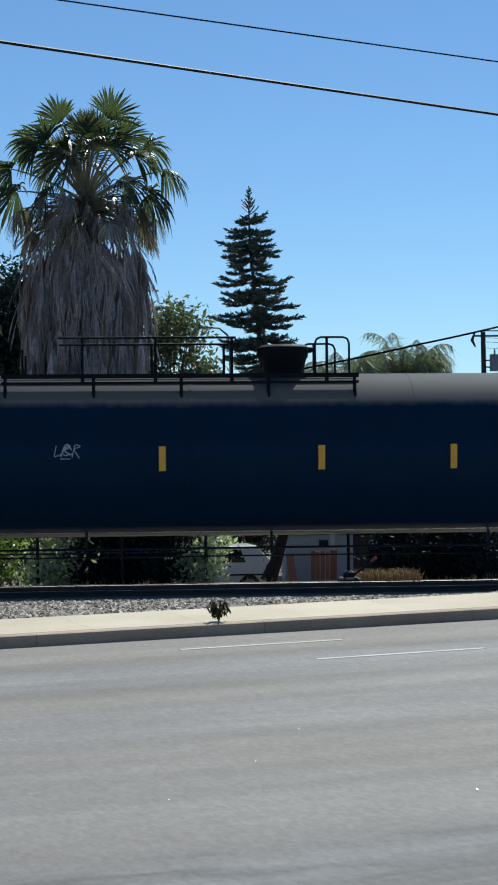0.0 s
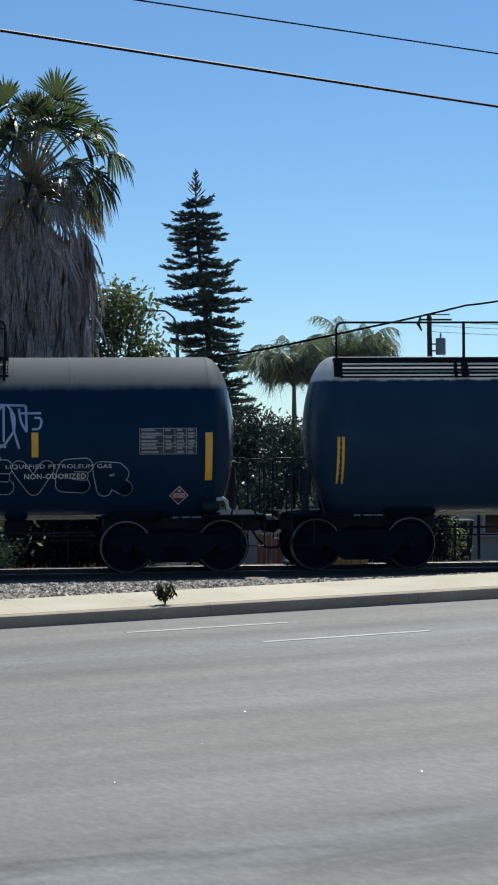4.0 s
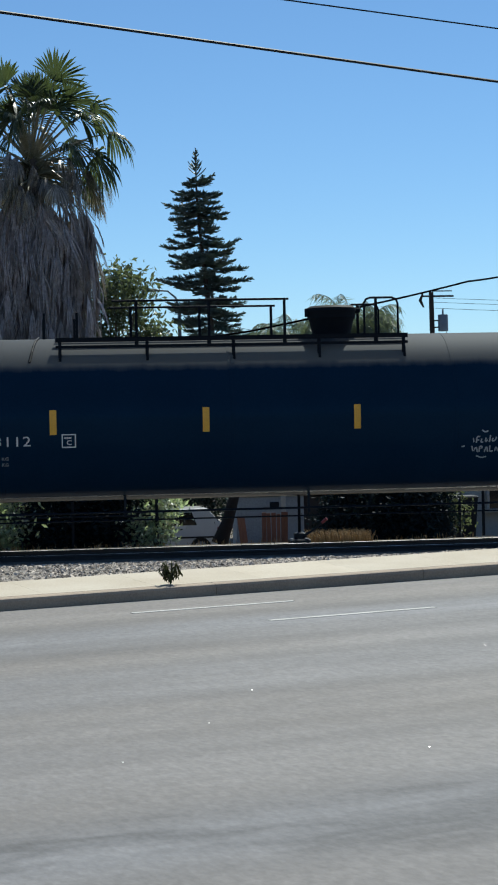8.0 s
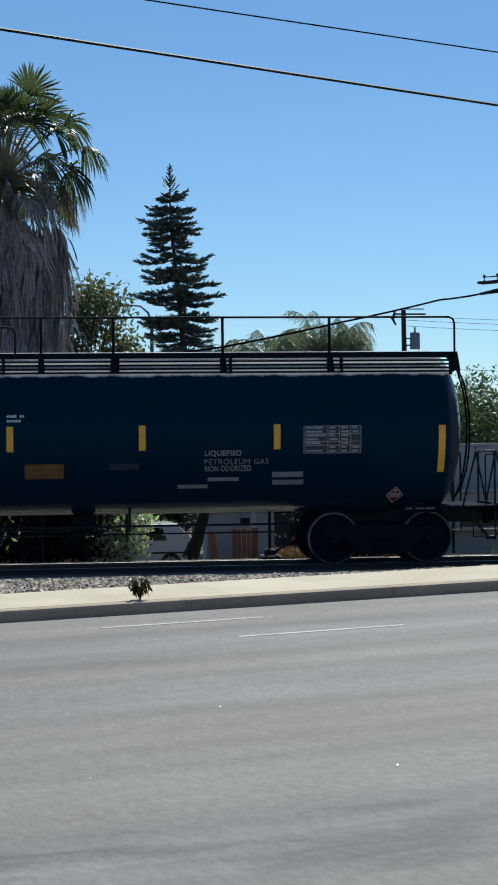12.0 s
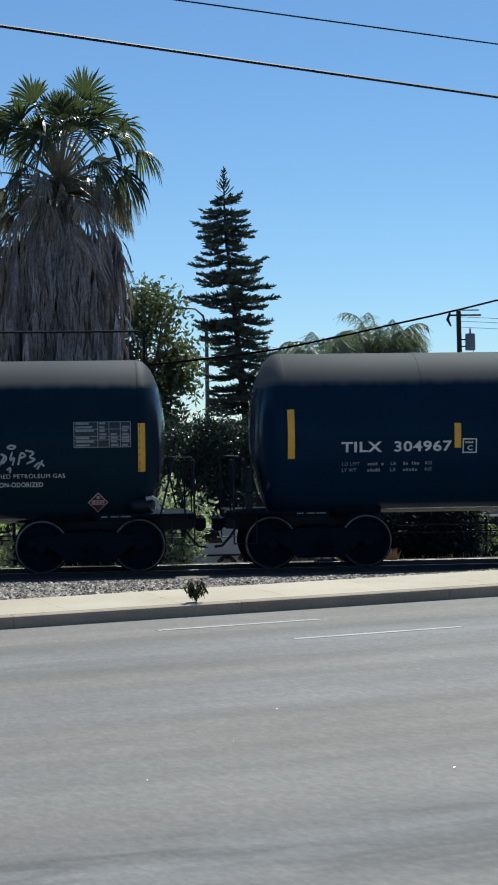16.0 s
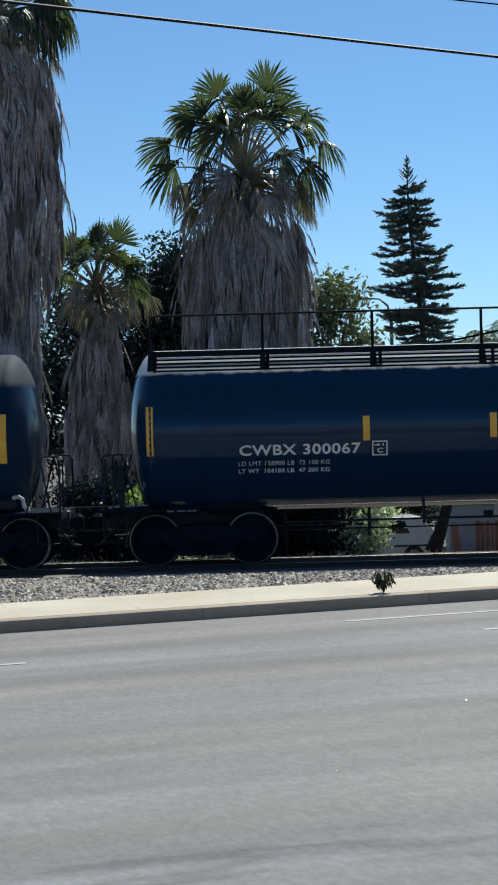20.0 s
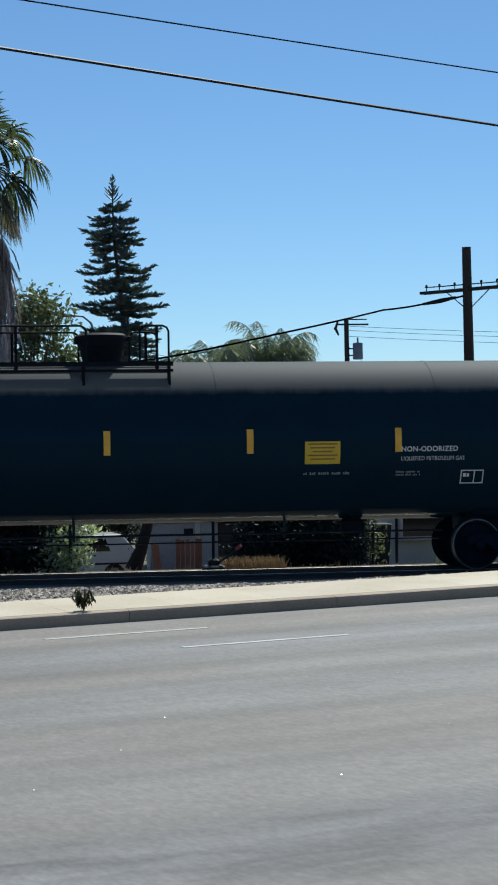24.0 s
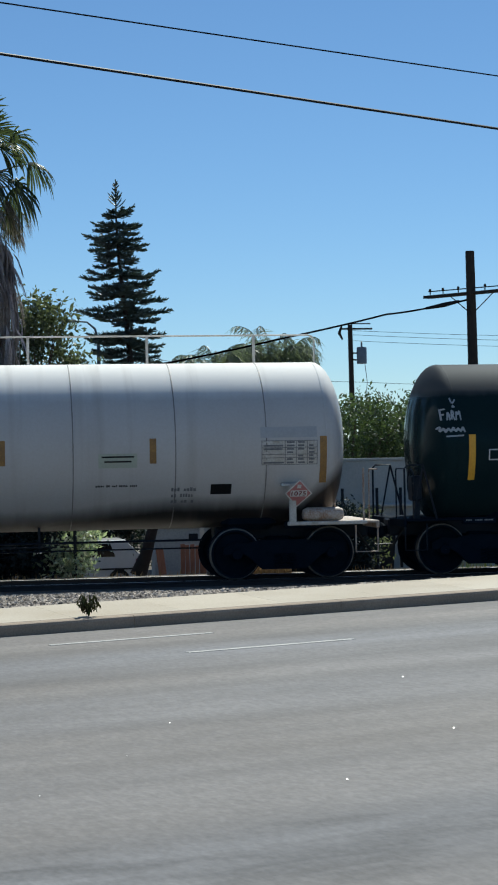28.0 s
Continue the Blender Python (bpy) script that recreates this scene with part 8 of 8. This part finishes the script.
part("door", Shape().box((0.02, -0.26, 1.4), (0.66, 0.03, 2.3), bevel=0.01), "plaster", cab)
part("roof_cap", Shape().box((0, 0, 2.73), (0.9, 0.6, 0.06), bevel=0.02), "wall_grey", cab)

# low annex with a white-framed window, seen under the cars
house = thing("house", pose(0, 0, 0), "low grey annex with a white window frame", "house")
part("wall", Shape().box((13.5, 47.6, 0.0), (5.2, 0.3, 1.9), bevel=0.01), "wall_grey", house)
part("roof", Shape().box((13.5, 47.75, 0.99), (5.5, 0.8, 0.08), bevel=0.02), "wall_grey", house)
w = part("window", Shape().box((12.45, 47.43, 0.38), (1.8, 0.06, 0.62)), "dark_glass", house)
part("window_frame", Shape().box((12.45, 47.39, 0.72), (1.95, 0.08, 0.07)).box((11.52, 47.39, 0.38), (0.07, 0.08, 0.62)).box((13.38, 47.39, 0.38), (0.07, 0.08, 0.62)), "white_metal", w)
part("sill", Shape().box((12.45, 47.33, 0.03), (2.1, 0.22, 0.09), bevel=0.01), "white_metal", w)
bin_ = thing("rubbish_bin", pose(10.55, 46.0, far_ground_z(10.55, 46.0)), "dark upright rubbish bin beside the annex", "bin")
part("body", Shape().grid([[(-0.24, -0.26, 0.05), (0.24, -0.26, 0.05), (0.24, 0.26, 0.05), (-0.24, 0.26, 0.05)], [(-0.30, -0.34, 1.05), (0.30, -0.34, 1.05), (0.30, 0.34, 1.05), (-0.30, 0.34, 1.05)]], True), "black_steel", bin_)
part("lid", Shape().box((0, 0, 1.08), (0.64, 0.74, 0.07), bevel=0.03), "black_steel", bin_)


def parked_car(x, y):
    """A parked white hatchback, seen between shrubs under the tank cars."""
    z = far_ground_z(x, y)
    t = thing("parked_car", pose(x, y, z, 0, 0, 4), "white parked car with dark windows beyond the shrubs", "car")
    side = [(-2.0, 0.28), (-2.05, 0.75), (-1.75, 0.90), (-1.0, 0.96), (-0.4, 1.42), (1.5, 1.45), (1.95, 1.0), (2.0, 0.3)]
    s = Shape()
    s.grid([[(a, -0.86, b) for a, b in side], [(a, -0.80, b + 0.02) for a, b in side], [(a, 0.80, b + 0.02) for a, b in side], [(a, 0.86, b) for a, b in side]], True)
    s.f.append(tuple(range(8)))
    s.f.append(tuple(24 + j for j in range(7, -1, -1)))
    part("body", s, "vehicle_white", t)
    for a, b, c, d in ((-0.85, 0.35, 0.35, -0.35), (0.45, 1.2, 1.05, 0.45)):
        part("side_window", Shape().poly([(a, -0.865, 0.98), (b, -0.865, 0.98), (c, -0.865, 1.36), (d, -0.865, 1.36)]), "dark_glass", t)
    part("rear_window", Shape().poly([(1.90, -0.7, 1.06), (1.90, 0.7, 1.06), (1.56, 0.66, 1.41), (1.56, -0.66, 1.41)]), "dark_glass", t)
    part("side_trim", Shape().box((0, -0.868, 0.62), (3.6, 0.02, 0.05)), "rubber", t)
    part("door_seam", Shape().box((0.40, -0.862, 0.7), (0.015, 0.012, 0.7)), "rubber", t)
    part("tail_lamp", Shape().box((1.86, -0.80, 0.85), (0.16, 0.14, 0.16), bevel=0.03), "red_sign", t)
    part("bumper", Shape().box((1.98, 0, 0.45), (0.14, 1.7, 0.2), bevel=0.04), "rubber", t)
    for wx in (-1.25, 1.3):
        w = part("wheel", Shape().lathe([(-0.87, 0.01), (-0.87, 0.22), (-0.89, 0.31), (-0.70, 0.31), (-0.70, 0.1)], "y", 20, (wx, 0, 0.31)), "rubber", t)
        part("rim", Shape().lathe([(-0.895, 0.01), (-0.89, 0.19)], "y", 14, (wx, 0, 0.31)), "grey_metal", w)


parked_car(3.45, 56.0)

gw = thing("garden_wall", pose(-4.75, 50.0, far_ground_z(-4.75, 50.0)), "pale plastered garden wall behind the shrubs", "wall")
part("wall", Shape().box((0, 0, 0.75), (1.5, 0.2, 1.5), bevel=0.01), "plaster", gw)
part("coping", Shape().box((0, 0, 1.53), (1.6, 0.3, 0.07), bevel=0.015), "white_metal", gw)

# a leaning dark trunk and a short run of red boards
lt = thing("leaning_tree", pose(4.42, 43.0, far_ground_z(4.35, 43.0)), "thick dark leaning tree trunk behind the track", "tree")
part("trunk", Shape().tube([(-0.25, 0, 0), (-0.05, 0, 0.5), (0.12, 0, 1.1), (0.15, 0, 2.2)], [0.20, 0.14, 0.12, 0.11], 10), "dark_bark", lt, smooth=True)
fence = thing("board_fence", pose(0, 0, 0), "broken fence of upright reddish-brown boards", "fence")
for x, w, lean, hh in ((4.70, 0.17, 7, 0.60), (5.16, 0.10, 0, 0.68), (5.27, 0.09, 1, 0.66), (5.38, 0.10, 0, 0.67), (5.49, 0.08, 0, 0.64), (5.62, 0.15, -1, 0.68)):
    zz = far_ground_z(x, 42.6)
    part("board", Shape().box((0, 0, hh / 2), (w, 0.03, hh), bevel=0.004), "red_board", fence, at=pose(x, 42.6, zz, 0, -lean, 0))
part("fence_post", Shape().box((5.62, 42.7, 0.2), (0.10, 0.10, 1.3), bevel=0.01), "plaster", fence, "pale weathered post")

# a low shed behind the boards
shed = thing("garden_shed", pose(5.8, 44.6, far_ground_z(5.8, 44.6)), "low blue-grey garden shed with a dark reddish door", "shed")
part("wall", Shape().box((-0.30, 0, 0.58), (1.60, 0.9, 1.16), bevel=0.01), "shed_wall", shed)
part("door", Shape().box((0.86, 0.03, 0.57), (0.70, 0.84, 1.14), bevel=0.01), "rail_rust", shed, "dark reddish door")
part("roof", Shape().box((0.03, 0, 1.19), (2.4, 1.0, 0.05), bevel=0.02), "rail_rust", shed)
part("vent", Shape().box((-0.2, -0.47, 0.95), (0.22, 0.03, 0.16), bevel=0.01), "black_steel", shed)

# the switch stand: base, mast, round target and lever
sw = thing("switch_stand", pose(5.40, 38.55, -0.16), "black railway switch stand with a round dark target", "switch stand")
part("base", Shape().box((0, 0, 0.08), (0.42, 0.5, 0.14), bevel=0.03).box((0, 0, 0.20), (0.22, 0.24, 0.16), bevel=0.03), "black_steel", sw)
part("mast", Shape().tube([(0, 0, 0.2), (0, 0, 1.9)], 0.030, 8), "pitch_black", sw)
part("target", Shape().lathe([(-0.006, 0.001), (-0.006, 0.19), (0.006, 0.19), (0.006, 0.001)], "y", 28, (0, 0, 1.74)), "rail_rust", sw)
part("lever", Shape().tube([(0.05, -0.1, 0.18), (0.30, -0.2, 0.36), (0.46, -0.25, 0.50)], [0.028, 0.022, 0.020], 7), "black_steel", sw)
part("lever_grip", Shape().tube([(0.43, -0.24, 0.475), (0.53, -0.28, 0.56)], 0.032, 8), "red_sign", sw, "red lever grip")

# a black pipe fence behind the track
pf = thing("pipe_fence", pose(0, 0, 0), "low black pipe fence behind the track", "fence")
for x in (-6.4, -4.6, -2.8, -1.0, 0.8, 2.6, 8.2, 8.75, 9.55, 10.1, 11.2):
    y = 40.6 if x < 8 else 42.0
    part("fence_post", Shape().tube([(x, y, far_ground_z(x, y)), (x, y, 1.15 if x < 8 else 1.55)], 0.035, 8), "black_steel", pf)
for z in (0.45, 0.95):
    part("fence_rail", Shape().tube([(-6.4, 40.6, z), (2.6, 40.6, z)], 0.022, 6), "black_steel", pf)
part("fence_rail", Shape().tube([(8.2, 42.0, 1.1), (11.2, 42.0, 0.75)], 0.02, 6), "black_steel", pf)

# far hills
s = Shape()
hx = list(range(-1500, 2600, 60))
rng = [[(x, 2500, -20) for x in hx], [(x, 2600, 26 + 14 * noise.noise((x / 420, 1, 0)) + 6 * noise.noise((x / 90, 5, 0))) for x in hx], [(x, 3200, 10) for x in hx]]
tagged(solid("far_hills", s.grid(rng), "hill", True), "low hazy blue-green hills on the horizon", "hills", kind="structure")


def motions():
    """The train rolls along the track and its wheels turn."""
    for car, xc in CARS:
        walk(car, [(t, pose(xc + x, TRACK_Y, 0)) for t, x in TRAIN])
    ts = [t for t, x in TRAIN]
    fx = [x for t, x in TRAIN]
    for w, dx, xc in ROLLING:
        # a wheelset turns while it is near; before and after that it rests
        rows = [(k / 15, float(np.interp(k / 15, ts, fx))) for k in range(421)]
        near = [(t, x) for t, x in rows if -5.5 < xc + dx + x < 14.5]
        if not near:
            continue
        keys = [(t, pose(dx, 0, RAIL_Z + WHEEL_R, 0, math.degrees((x + xc + dx) / WHEEL_R) % 360)) for t, x in near]
        if near[0][0] > 0:
            keys.insert(0, (0.0, keys[0][1]))
        if near[-1][0] < 28:
            keys.append((28.0, keys[-1][1]))
        walk(w, keys)


motions()
